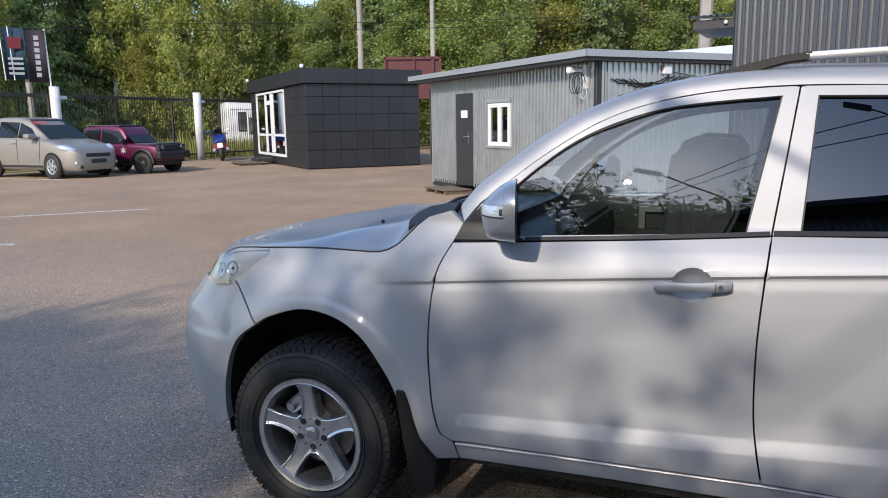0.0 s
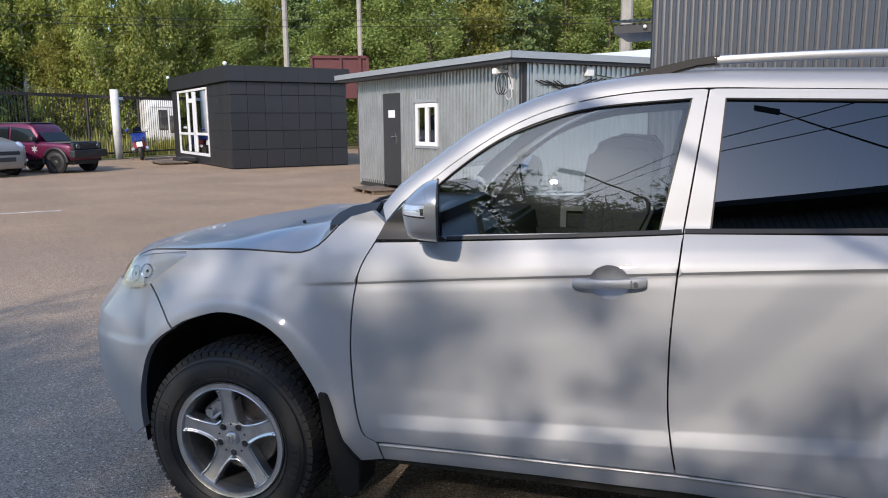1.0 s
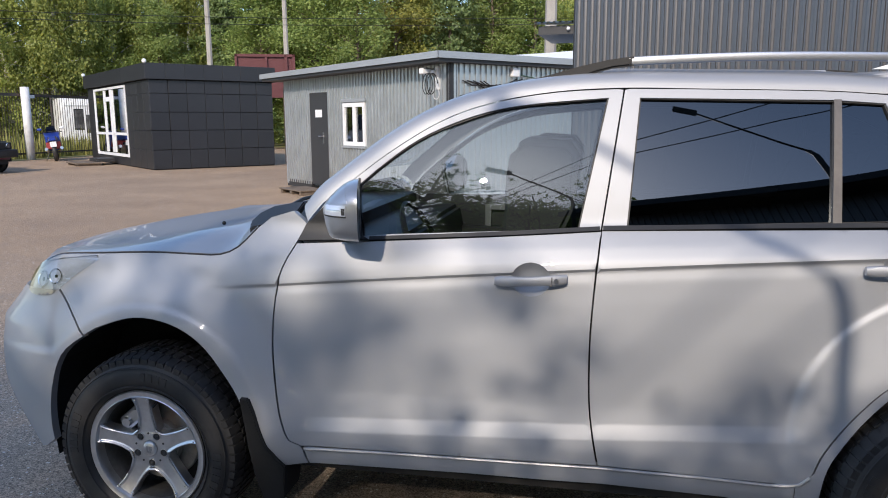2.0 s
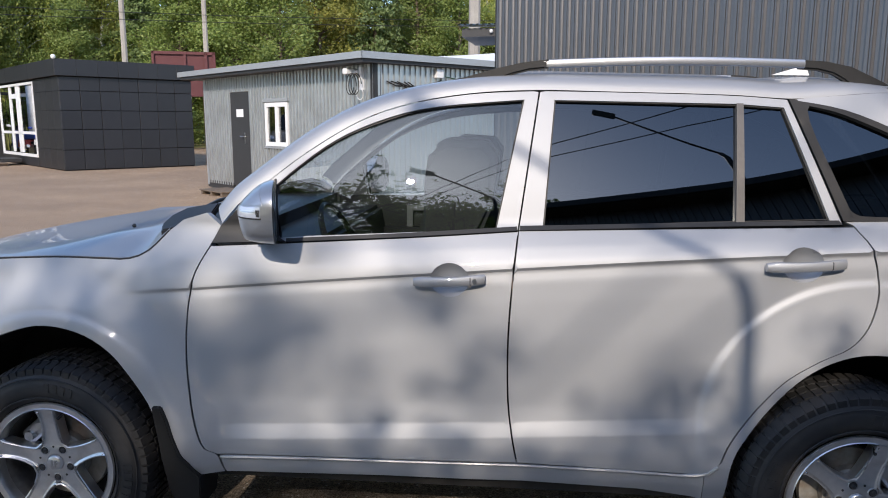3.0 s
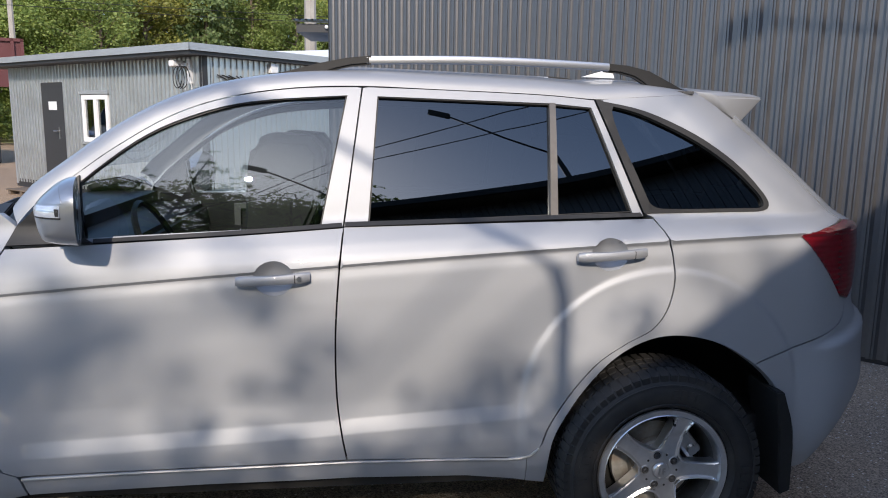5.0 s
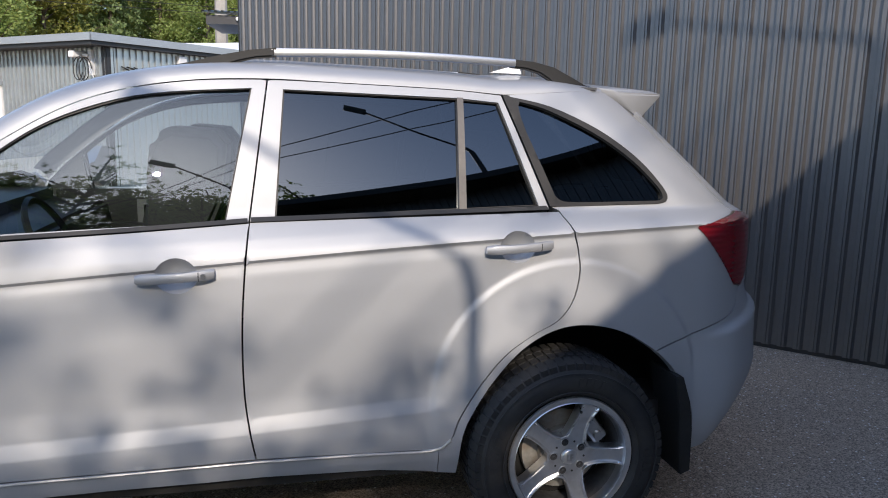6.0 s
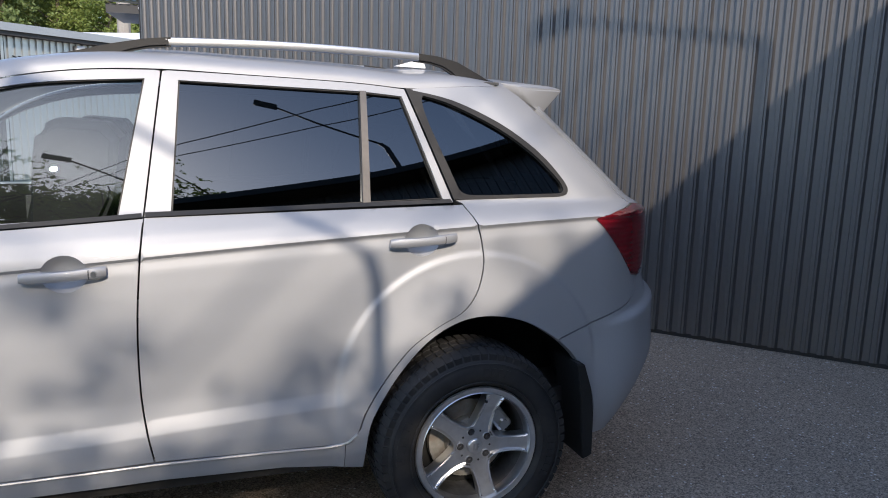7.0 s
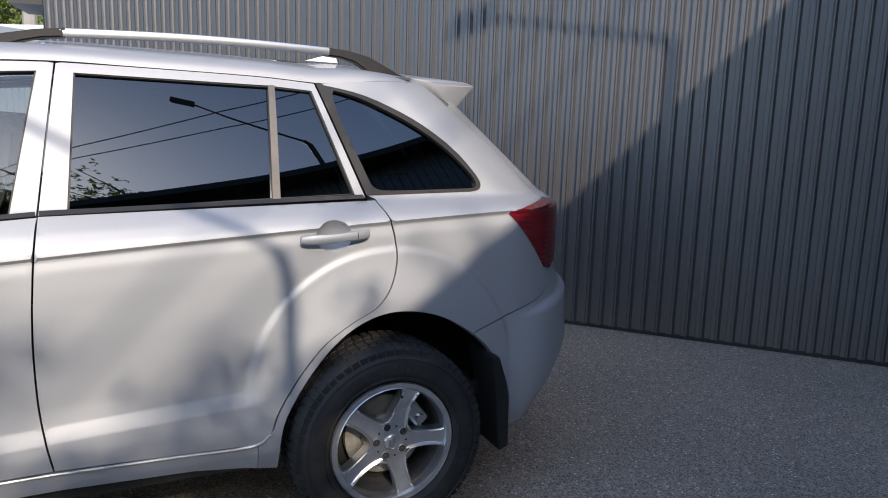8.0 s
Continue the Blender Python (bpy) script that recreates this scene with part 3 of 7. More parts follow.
def side_y(x, z):
    """Distance of the body side from the plane of the wheel centres, before the corners turn in."""
    c = crease_z(min(max(x, 0.3), 3.1))
    q = z
    if 0.62 < z <= c:
        q = 0.62 + (z - 0.62) * 0.38 / (c - 0.62)
    elif c < z < 1.185:
        q = 1.0 + (z - c) * 0.185 / (1.185 - c)
    y = section(q)
    k = 1 - smoothstep(0.20, 0.56, x)
    if k > 0 and z < 1.25:
        w = sum(float(np.interp(z + d, WING_Z, WING_Y)) for d in (-0.03, -0.015, 0, 0.015, 0.03)) / 5
        y += (w - y) * k
    soft = smoothstep(0.15, 0.75, x) * (1 - smoothstep(2.7, 3.2, x))
    # the crease fades out over the front wing and the rear quarter
    dz = z - crease_z(x)
    y += 0.004 * (1 - soft) * math.exp(-(dz / 0.03) ** 2) * (0.0 if x < 1 else 1.0)
    # ledge along the foot of the doors
    e = z - ledge_z(x)
    on = smoothstep(0.54, 0.66, x) * (1 - smoothstep(2.13, 2.19, x))
    if -0.12 < e < 0.3:
        y += on * 0.0105 * min(1.0, max(0.0, (e + 0.023) / 0.046)) * (1 - smoothstep(0.03, 0.30, e))
    # taper towards the tail
    y += 0.034 * max(0.0, x - 1.42)
    if x < 1.45:
        y += 0.03 * (x - 1.45) * smoothstep(1.12, 1.22, z) * smoothstep(0.3, 0.7, x)
    # the rear glass leans in more
    y += 0.085 * min(max(0.0, x - 1.5), 0.9) * max(0.0, z - 1.165)
    # swollen arches
    r = math.hypot((x - 2.62) / 0.50, max(0.0, z - 0.56) / 0.465)
    y -= 0.022 * (1 - smoothstep(0.50, 1.0, r)) + 0.0075 * (1 - smoothstep(0.955, 1.0, r))
    r = math.hypot((x - 0.0) / 0.56, (z - 0.36) / 0.60)
    y -= 0.044 * (1 - smoothstep(0.76, 1.10, r)) + 0.005 * (1 - smoothstep(0.83, 0.86, r))
    return y


def place(s, z):
    """Point of the left body side; s runs along the car and round its corners."""
    zf = z
    lean_f = 0.95 * max(0.0, zf - 0.76) + 1.8 * max(0.0, 0.55 - zf) ** 1.6
    s0 = -0.36
    if s < s0:
        d = s0 - s
        th = min(d / 0.60, math.pi / 2)
        over = max(0.0, d - 0.60 * math.pi / 2)
        x = s0 - (0.485 - lean_f) * math.sin(th)
        y = side_y(s0, z) + 0.52 * (1 - math.cos(th)) + over
        return Vector((x, min(y, YC), z))
    s1 = 3.10 - 1.0 * max(0.0, z - 1.14)
    if s > s1:
        d = s - s1
        th = min(d / 0.38, math.pi / 2)
        over = max(0.0, d - 0.38 * math.pi / 2)
        under = 1.5 * max(0.0, 0.60 - z) ** 1.5
        x = s1 + (0.36 + 0.03 * smoothstep(0.88, 0.78, z) - under) * math.sin(th)
        # the bumper stands proud below a slanted shelf
        c = 0.715 + 0.22 * (s - 3.1)
        shelf = 0.024 * smoothstep(c + 0.016, c - 0.016, z) * smoothstep(0.0, 0.2, d) if z < 0.9 else 0.0
        x += shelf * math.sin(th)
        y = side_y(s1, z) + 0.34 * (1 - math.cos(th)) + over - shelf * math.cos(th)
        return Vector((x, min(y, YC), z))
    return Vector((s, side_y(s, z), z))


def ease(x, w=0.15):
    """max(0, x) with a rounded corner."""
    return 0.0 if x < -w else x if x > w else (x + w) ** 2 / (4 * w)


def place_glass(s, z):
    """The even curve of the side glass."""
    q = z - 1.165
    y = 0.150 + 0.291 * q + 0.139 * q * q + 0.034 * ease(s - 1.42) - 0.03 * ease(1.45 - s)
    e = ease(s - 1.5)
    if e > 0.6:
        e = min(e, 1.2)
        e = 0.6 + (e - 0.6) - (e - 0.6) ** 2 / 1.2
    y += 0.085 * e * q
    return Vector((s, y, z))


def smooth_line(pts, step=0.02, closed=False):
    """A Catmull-Rom line through the points."""
    n = len(pts)
    out = []
    rng_ = range(n) if closed else range(n - 1)
    for i in rng_:
        p0 = pts[(i - 1) % n] if closed or i > 0 else pts[0]
        p1, p2 = pts[i], pts[(i + 1) % n]
        p3 = pts[(i + 2) % n] if closed or i + 2 < n else pts[-1]
        k = max(1, int(math.dist(p1, p2) / step))
        for j in range(k):
            t = j / k
            out.append(tuple(0.5 * (2 * b + (c - a) * t + (2 * a - 5 * b + 4 * c - d) * t * t + (3 * b - a - 3 * c + d) * t ** 3)
                             for a, b, c, d in zip(p0, p1, p2, p3)))
    if not closed:
        out.append(tuple(pts[-1]))
    return out


def inside(p, poly):
    x, y = p
    r = False
    for (x0, y0), (x1, y1) in zip(poly, poly[1:] + poly[:1]):
        if (y0 > y) != (y1 > y) and x < (x1 - x0) * (y - y0) / (y1 - y0) + x0:
            r = not r
    return r


def resample(poly, step):
    out = []
    for a, b in zip(poly, poly[1:] + poly[:1]):
        k = max(1, int(math.dist(a, b) / step))
        out += [(a[0] + (b[0] - a[0]) * j / k, a[1] + (b[1] - a[1]) * j / k) for j in range(k)]
    return out


def skin(outline, holes=(), where=place, ds=0.016, dz=0.010, hem=0.03, lift=0.0, mirror=False, edge=0.02):
    """A panel on the body surface: its outline in (s, z), filled with an even net, its edge folded inwards."""
    loops = [resample(list(outline), edge)] + [resample(list(h), edge) for h in holes]
    pts, edges = [], []
    for lp in loops:
        k = len(pts)
        pts += lp
        edges += [(k + i, k + (i + 1) % len(lp)) for i in range(len(lp))]
    nb = len(pts)
    xs = [p[0] for p in loops[0]]
    zs = [p[1] for p in loops[0]]
    bnd = np.array(pts)
    def lines(x):
        """Heights of the sharp lines pressed into the side."""
        c, g = crease_z(min(max(x, 0.3), 3.1)), ledge_z(x)
        return [c + k for k in (-0.024, -0.019, -0.014, -0.009, -0.004, 0.001, 0.006)] + [g + k for k in (-0.027, -0.0235, -0.019, 0.0, 0.019, 0.0235, 0.028)]
    extra = [] if mirror or where is not place else [(i * ds, z) for i in range(math.floor(min(xs) / ds), math.ceil(max(xs) / ds) + 1) if 0.22 < i * ds < 3.2
                                                     for z in lines(i * ds)]
    if extra:
        flare = [(2.62 - 0.50 * k * math.cos(a * 0.033), 0.56 + 0.465 * k * math.sin(a * 0.033)) for k in (0.94, 0.955, 0.97, 0.985, 1.0, 1.015) for a in range(-2, 98)]
        extra = [p for p in extra if not 0.92 < math.hypot((p[0] - 2.62) / 0.50, max(0.0, p[1] - 0.56) / 0.465) < 1.03 or p[1] < 0.56] + flare
    for p in extra:
        if inside(p, loops[0]) and not any(inside(p, h) for h in loops[1:]) and np.min(np.hypot(bnd[:, 0] - p[0], bnd[:, 1] - p[1])) > 0.004:
            pts.append(p)
    i0, i1 = math.floor(min(xs) / ds), math.ceil(max(xs) / ds)
    j0, j1 = math.floor(min(zs) / dz) - 14, math.ceil(max(zs) / dz) + 14
    for i in range(i0, i1 + 1):
        for j in range(j0, j1 + 1):
            p = (i * ds, j * dz + (0.046 + 0.047 * min(max(j * dz - 0.5, 0.0), 0.5)) * (i * ds - 1.0))
            if extra and p[1] > 0.54 and 0.925 < math.hypot((p[0] - 2.62) / 0.50, (p[1] - 0.56) / 0.465) < 1.03:
                continue
            if extra and 0.22 < p[0] < 3.2 and min(abs(p[1] - z) for z in lines(p[0])) < 0.005:
                continue
            if inside(p, loops[0]) and not any(inside(p, h) for h in loops[1:]):
                if np.min(np.hypot(bnd[:, 0] - p[0], bnd[:, 1] - p[1])) > 0.009:
                    pts.append(p)
    vs, es, fs, _, _, _ = delaunay_2d_cdt([Vector(p) for p in pts], edges, [], 0, 1e-5)
    bm = bmesh.new()
    bv = []
    for v in vs:
        p = where(v.x, v.y)
        if lift:
            e = 0.004
            n = (where(v.x + e, v.y) - p).cross(where(v.x, v.y + e) - p)
            p = p + n.normalized() * lift
        if mirror:
            p = Vector((p.x, 2 * YC - p.y, p.z))
        bv.append(bm.verts.new(p))
    for f in fs:
        c = (sum(vs[i].x for i in f) / len(f), sum(vs[i].y for i in f) / len(f))
        if inside(c, loops[0]) and not any(inside(c, h) for h in loops[1:]):
            q = [bv[i] for i in f]
            bm.faces.new(q[::-1] if mirror else q)
    loose = [v for v in bm.verts if not v.link_faces]
    for v in loose:
        bm.verts.remove(v)
    bmesh.ops.recalc_face_normals(bm, faces=bm.faces[:])
    bm.normal_update()
    ny = sum(f.normal.y * f.calc_area() for f in bm.faces)
    if (ny > 0) != mirror:
        bmesh.ops.reverse_faces(bm, faces=bm.faces[:])
        bm.normal_update()
    if hem:
        rim = [e for e in bm.edges if len(e.link_faces) == 1]
        nrm = {v: v.normal.copy() for e in rim for v in e.verts}
        # rounded fold: a short slanted lip, then straight in
        got = bmesh.ops.extrude_edge_only(bm, edges=rim)
        newv = [g for g in got["geom"] if isinstance(g, bmesh.types.BMVert)]
        old = list(nrm.items())
        co = {tuple(round(c, 5) for c in v.co): n for v, n in old}
        for v in newv:
            n = co.get(tuple(round(c, 5) for c in v.co), Vector((0, -1, 0)))
            v.co -= n * hem
        bmesh.ops.recalc_face_normals(bm, faces=bm.faces[:])
    return bm


def car_part(name, bm, mat, parent, label="", smooth=True, sharp=40):
    ob = part(name, bm, mat, parent, label, smooth)
    me = ob.data
    b2 = bmesh.new()
    b2.from_mesh(me)
    for e in b2.edges:
        if len(e.link_faces) == 2 and e.calc_face_angle(0) > radians(sharp):
            e.smooth = False
    b2.to_mesh(me)
    b2.free()
    return ob


car = thing("car", "silver crossover car with tinted rear glass parked on asphalt", "car")

# outlines in (s, z)
HOOD_EDGE = smooth_line([(-0.62, 0.985), (-0.50, 1.012), (-0.36, 1.033), (-0.20, 1.040), (0.0, 1.048), (0.18, 1.046), (0.26, 1.048), (0.325, 1.075), (0.39, 1.140)], 0.03)
DOOR_FRONT = smooth_line([(0.545, 1.092), (0.502, 1.01), (0.479, 0.91), (0.467, 0.75), (0.486, 0.58), (0.508, 0.48), (0.531, 0.424), (0.567, 0.404)], 0.03)
ARCH_F = smooth_line([(0.425, 0.34), (0.405, 0.42), (0.365, 0.545), (0.30, 0.652), (0.217, 0.752), (0.11, 0.812), (-0.03, 0.829), (-0.18, 0.785), (-0.229, 0.755)], 0.03)
ARCH_F2 = smooth_line([(-0.229, 0.755), (-0.325, 0.68), (-0.385, 0.54), (-0.405, 0.45), (-0.410, 0.40), (-0.408, 0.352)], 0.03)
BUMP_SEAM = smooth_line([(-0.229, 0.755), (-0.295, 0.831), (-0.357, 0.905)], 0.03)
B_SEAM = smooth_line([(1.553, 1.152), (1.537, 0.989), (1.527, 0.809), (1.530, 0.614), (1.545, 0.498), (1.561, 0.418)], 0.03)
FRAME_TOP = smooth_line([(0.64, 1.225), (0.731, 1.300), (0.858, 1.396), (1.023, 1.495), (1.191, 1.553), (1.397, 1.586), (1.614, 1.596)], 0.03)
FRAME_TOP2 = smooth_line([(1.614, 1.596), (1.847, 1.592), (2.219, 1.582), (2.417, 1.568)], 0.03)
R_SEAM = smooth_line([(2.589, 1.176), (2.622, 1.115), (2.640, 1.036), (2.640, 0.963), (2.613, 0.88), (2.56, 0.818), (2.476, 0.775), (2.384, 0.715),
                      (2.314, 0.640), (2.256, 0.56), (2.215, 0.49), (2.190, 0.425), (2.150, 0.395)], 0.02)
ARCH_R = smooth_line([(2.215, 0.298), (2.229, 0.437), (2.266, 0.521), (2.333, 0.620), (2.417, 0.711), (2.507, 0.769), (2.605, 0.797), (2.714, 0.792), (2.828, 0.757), (2.94, 0.689)], 0.02)
ARCH_R2 = smooth_line([(2.94, 0.689), (3.012, 0.621), (3.075, 0.522), (3.105, 0.414), (3.10, 0.30)], 0.02)
BUMP_R = smooth_line([(2.94, 0.689), (3.045, 0.722), (3.14, 0.752), (3.255, 0.79), (3.32, 0.835), (3.345, 0.89)], 0.02)
FWIN = smooth_line([(0.772, 1.122), (0.758, 1.20), (0.752, 1.286)], 0.04)[:-1] + smooth_line([(0.752, 1.286), (0.805, 1.332), (0.914, 1.415), (1.024, 1.474), (1.173, 1.525), (1.323, 1.550), (1.566, 1.568)], 0.04)[:-1] + [(1.566, 1.568), (1.485, 1.160), (0.875, 1.130)]
RWIN = [(1.630, 1.164), (1.664, 1.567), (2.256, 1.555), (2.405, 1.543), (2.520, 1.194), (2.236, 1.184)]
QWIN = smooth_line([(2.436, 1.566), (2.599, 1.533), (2.774, 1.456), (2.907, 1.366), (2.975, 1.297), (3.006, 1.256)], 0.04)[:-1] + smooth_line([(3.006, 1.256), (3.020, 1.228), (3.012, 1.204), (2.975, 1.196)], 0.012)[:-1] + [(2.975, 1.196), (2.575, 1.190)]
QGLASS = [(2.457, 1.552), (2.53, 1.538), (2.60, 1.517), (2.768, 1.440), (2.895, 1.352), (2.964, 1.282), (3.000, 1.238), (3.000, 1.208), (2.95, 1.207), (2.65, 1.203), (2.59, 1.210), (2.565, 1.26)]
for _ in range(2):
    QGLASS = [tuple(a[i] + (b[i] - a[i]) * k for i in (0, 1)) for a, b in zip(QGLASS, QGLASS[1:] + QGLASS[:1]) for k in (0.25, 0.75)]
BELT_L = [(0.545, 1.092), (0.80, 1.105), (1.2, 1.128), (1.553, 1.152)]


def gap(line, d, z=0.0):
    return [(x + d, y + z) for x, y in line]


G = 0.0028
# front wing
wing = [(x, z - 0.007) for x, z in HOOD_EDGE[3:]] + [(0.44, 1.172), (0.525, 1.197), (0.572, 1.156)] + gap(DOOR_FRONT, -G) + [(0.571, 0.393), (0.586, 0.336), (0.52, 0.330), (0.425, 0.34)] + ARCH_F[:-1] + [(x + G, z + G) for x, z in BUMP_SEAM] + [(-0.30, 0.952), (-0.205, 1.012), (-0.215, 1.028)]
# front bumper, one half; it wraps round to the nose
bumper_f = [(x - G, z - G) for x, z in BUMP_SEAM] + [(-0.40, 0.90), (-0.56, 0.90), (-0.80, 0.89), (-1.68, 0.82), (-1.68, 0.28), (-0.8, 0.27), (-0.5, 0.32)] + ARCH_F2[:0:-1]
lamp_f = smooth_line([(-0.207, 1.012), (-0.30, 0.948), (-0.36, 0.905), (-0.42, 0.883), (-0.55, 0.876), (-0.66, 0.89)], 0.03) + smooth_line([(-0.68, 0.95), (-0.60, 0.985), (-0.45, 1.018), (-0.32, 1.03), (-0.22, 1.030)], 0.03)
door_f = gap(DOOR_FRONT[::-1], G) + [(x, z - 0.002) for x, z in BELT_L] + gap(B_SEAM[1:], -G)
door_r = gap(B_SEAM[::-1], G) + [(2.0, 1.162), (2.589, 1.174)] + gap(R_SEAM[1:], -G)
sill = [(0.5765, 0.397), (0.9, 0.404), (1.56, 0.412), (2.10, 0.390), (2.1495, 0.395), (2.1495, 0.306), (1.95, 0.335), (1.58, 0.352), (1.13, 0.35), (0.7, 0.339), (0.592, 0.336)]
quarter = [(2.424, 1.569), (2.561, 1.193), (2.593, 1.178)] + [(x + G, z) for x, z in R_SEAM[1:] if z > 0.43] + [(2.185, 0.425), (2.165, 0.402), (2.152, 0.398), (2.152, 0.305)] + ARCH_R + [(x, z + G) for x, z in BUMP_R[1:]] + [(3.30, 0.90), (3.10, 1.126), (3.20, 1.146), (3.345, 1.165),
            (3.17, 1.36), (3.03, 1.47), (2.93, 1.555), (2.865, 1.5918), (2.70, 1.5896), (2.56, 1.5796)]
bumper_r = [(x, z - G) for x, z in BUMP_R] + [(3.45, 0.90), (4.16, 0.92), (4.16, 0.36), (3.5, 0.33), (3.15, 0.30)] + ARCH_R2[::-1]
tail = [(3.098, 1.124), (3.30, 0.905), (3.348, 0.895), (3.40, 0.93), (3.47, 1.10), (3.46, 1.15), (3.36, 1.16), (3.2, 1.143)]
gate = [(3.475, 1.15), (3.47, 1.10), (3.41, 0.93), (3.46, 0.905), (4.16, 0.925), (4.16, 1.55), (3.30, 1.55), (3.05, 1.52), (3.36, 1.165)]

def cup_line(x, z, r=1.0):
    return [(x + 0.062 * r * math.cos(2 * math.pi * k / 28), z + 0.054 * r * math.sin(2 * math.pi * k / 28)) for k in range(28)]


for mir in (False, True):
    q = dict(mirror=mir)
    if mir:
        q.update(ds=0.08, dz=0.04, edge=0.05)
    car_part("front_wing", skin(wing, **q), M_SILVER, car)
    car_part("front_bumper_half", skin(bumper_f, **q), M_SILVER, car)
    d = car_part("front_door", skin(door_f, holes=[] if mir else [cup_line(1.34, 1.003)], **q), M_SILVER, car)
    d2 = car_part("rear_door", skin(door_r, holes=[] if mir else [cup_line(2.4205, 1.066)], **q), M_SILVER, car)
    bm = skin(sill, **q)
    lip = []
    for x, z in [(0.578, 0.396), (0.9, 0.403), (1.2, 0.407), (1.56, 0.411), (1.9, 0.401), (2.08, 0.392), (2.13, 0.395), (2.163, 0.405), (2.190, 0.431)]:
        p = place(x, z - 0.003)
        lip.append((p.x, 2 * YC - p.y if mir else p.y, p.z))
    sill_ob = car_part("sill", bm, M_SILVER, car)
    # the rounded edge's highlight is put into a brighter metal
    bm = bmesh.new()
    tube(bm, lip, 0.0058, 8)
    car_part("sill_lip", bm, M_SILVER_TRIM, sill_ob, "rounded sill edge, its highlight put into brighter silver")
    car_part("rear_quarter", skin(quarter, holes=[QWIN], **q), M_SILVER, car)
    car_part("rear_bumper_half", skin(bumper_r, **q), M_SILVER, car)
    car_part("tailgate_half", skin(gate, **q), M_SILVER, car)
    car_part("grille_half", skin([(-0.69, 0.885), (-0.69, 0.955), (-1.0, 0.985), (-1.68, 0.99), (-1.68, 0.815), (-0.80, 0.885)], lift=-0.012, **q), M_PLASTIC, car, "black plastic grille")
    tl = car_part("tail_lamp", skin(tail, lift=0.006, **q), M_RED, car, "dark red tail lamp")
    # door frames round the glass
    ff = [(0.64, 1.225)] + FRAME_TOP[1:-1] + [(1.6115, 1.593), (1.5505, 1.156), (1.485, 1.152), (0.875, 1.115), (0.772, 1.108), (0.565, 1.098), (0.588, 1.158)]
    car_part("window_frame", skin(ff, holes=[[(x, z) for x, z in FWIN[:-3]] + [(1.566, 1.568), (1.484, 1.158), (0.875, 1.128), (0.776, 1.120)]], lift=0.0, **q), M_SILVER, d)
    if mir:
        trim_hole = [(x, z) for x, z in FWIN[:-3]] + [(1.566, 1.568), (1.484, 1.158), (0.875, 1.128), (0.776, 1.120)]
        car_part("pillar_trim", skin(ff, holes=[trim_hole], lift=-0.036, hem=0.02, **q), M_LINING, d, "dark inner window trim")
    rf = [(1.617, 1.593)] + FRAME_TOP2[1:] + [(2.557, 1.182), (1.556, 1.156)]
    car_part("window_frame", skin(rf, holes=[[(1.630, 1.160)] + RWIN[1:4] + [(2.522, 1.188)]], lift=0.0, **q), M_SILVER, d2)
    # glass, with black rubber strips
    car_part("window_glass", skin([(0.77, 1.10)] + FWIN[1:-3] + [(1.566, 1.568), (1.480, 1.14), (0.875, 1.11)], where=place_glass, lift=-0.016, hem=0, **q), M_GLASS_CLEAR, d)
    car_part("window_glass", skin([(1.634, 1.15), (1.66, 1.57), (2.262, 1.559), (2.246, 1.17)], where=place_glass, lift=-0.016, hem=0, **q), M_GLASS_TINT, d2)
    car_part("quarter_glass", skin([(2.25, 1.17), (2.266, 1.559), (2.408, 1.548), (2.527, 1.178)], where=place_glass, lift=-0.016, hem=0, **q), M_GLASS_TINT, d2)
    car_part("division_bar", skin([(2.234, 1.18), (2.254, 1.556), (2.276, 1.556), (2.260, 1.181)], lift=0.002, hem=0.022, **q), M_BAR, d2, "grey-brown metal bar")
    car_part("rear_side_glass", skin(QWIN, where=place_glass, lift=-0.013, hem=0, **q), M_GLASS_TINT, car)
    car_part("belt_strip", skin([(0.80, 1.107), (0.80, 1.118), (1.2, 1.141), (1.548, 1.164), (1.549, 1.152), (1.2, 1.129)], lift=0.005, hem=0.012, **q), M_PLASTIC, d)
    car_part("belt_strip", skin([(1.558, 1.153), (1.558, 1.166), (2.0, 1.179), (2.546, 1.193), (2.556, 1.179), (2.0, 1.165)], lift=0.005, hem=0.012, **q), M_PLASTIC, d2)
    # black sail behind the mirror
    car_part("mirror_sail", skin([(0.552, 1.098), (0.579, 1.158), (0.655, 1.228), (0.757, 1.308), (0.762, 1.20), (0.775, 1.12), (0.80, 1.107)], lift=0.011, hem=0.01, **q), M_PLASTIC, d)

    # frame rubber round the front glass and rear glass
    def ring(line, w):
        n = len(line)
        c = (sum(p[0] for p in line) / n, sum(p[1] for p in line) / n)
        out = []
        for x, z in line:
            dd = math.dist((x, z), c)
            k = (dd - w) / dd
            out.append((c[0] + (x - c[0]) * k, c[1] + (z - c[1]) * k))
        return out
    fo = [(0.775, 1.115)] + FWIN[1:-3] + [(1.566, 1.568), (1.484, 1.155), (0.875, 1.122)]
    car_part("window_seal", skin(fo, holes=[ring(fo, 0.006)], lift=-0.006, hem=0.012, **q), M_SEAL, d)
    ro = [(1.632, 1.168)] + RWIN[1:4] + [(2.519, 1.197)]
    car_part("window_seal", skin(ro, holes=[ring(ro, 0.005)], lift=-0.006, hem=0.012, **q), M_SEAL, d2)
    car_part("window_seal", skin(QWIN, holes=[QGLASS], lift=0.003, hem=0.02, **q), M_SEAL, car)
    car_part("pillar_seal", skin([(2.421, 1.569), (2.447, 1.566), (2.594, 1.192), (2.560, 1.19)], lift=0.0065, hem=0.012, **q), M_SEAL, car)

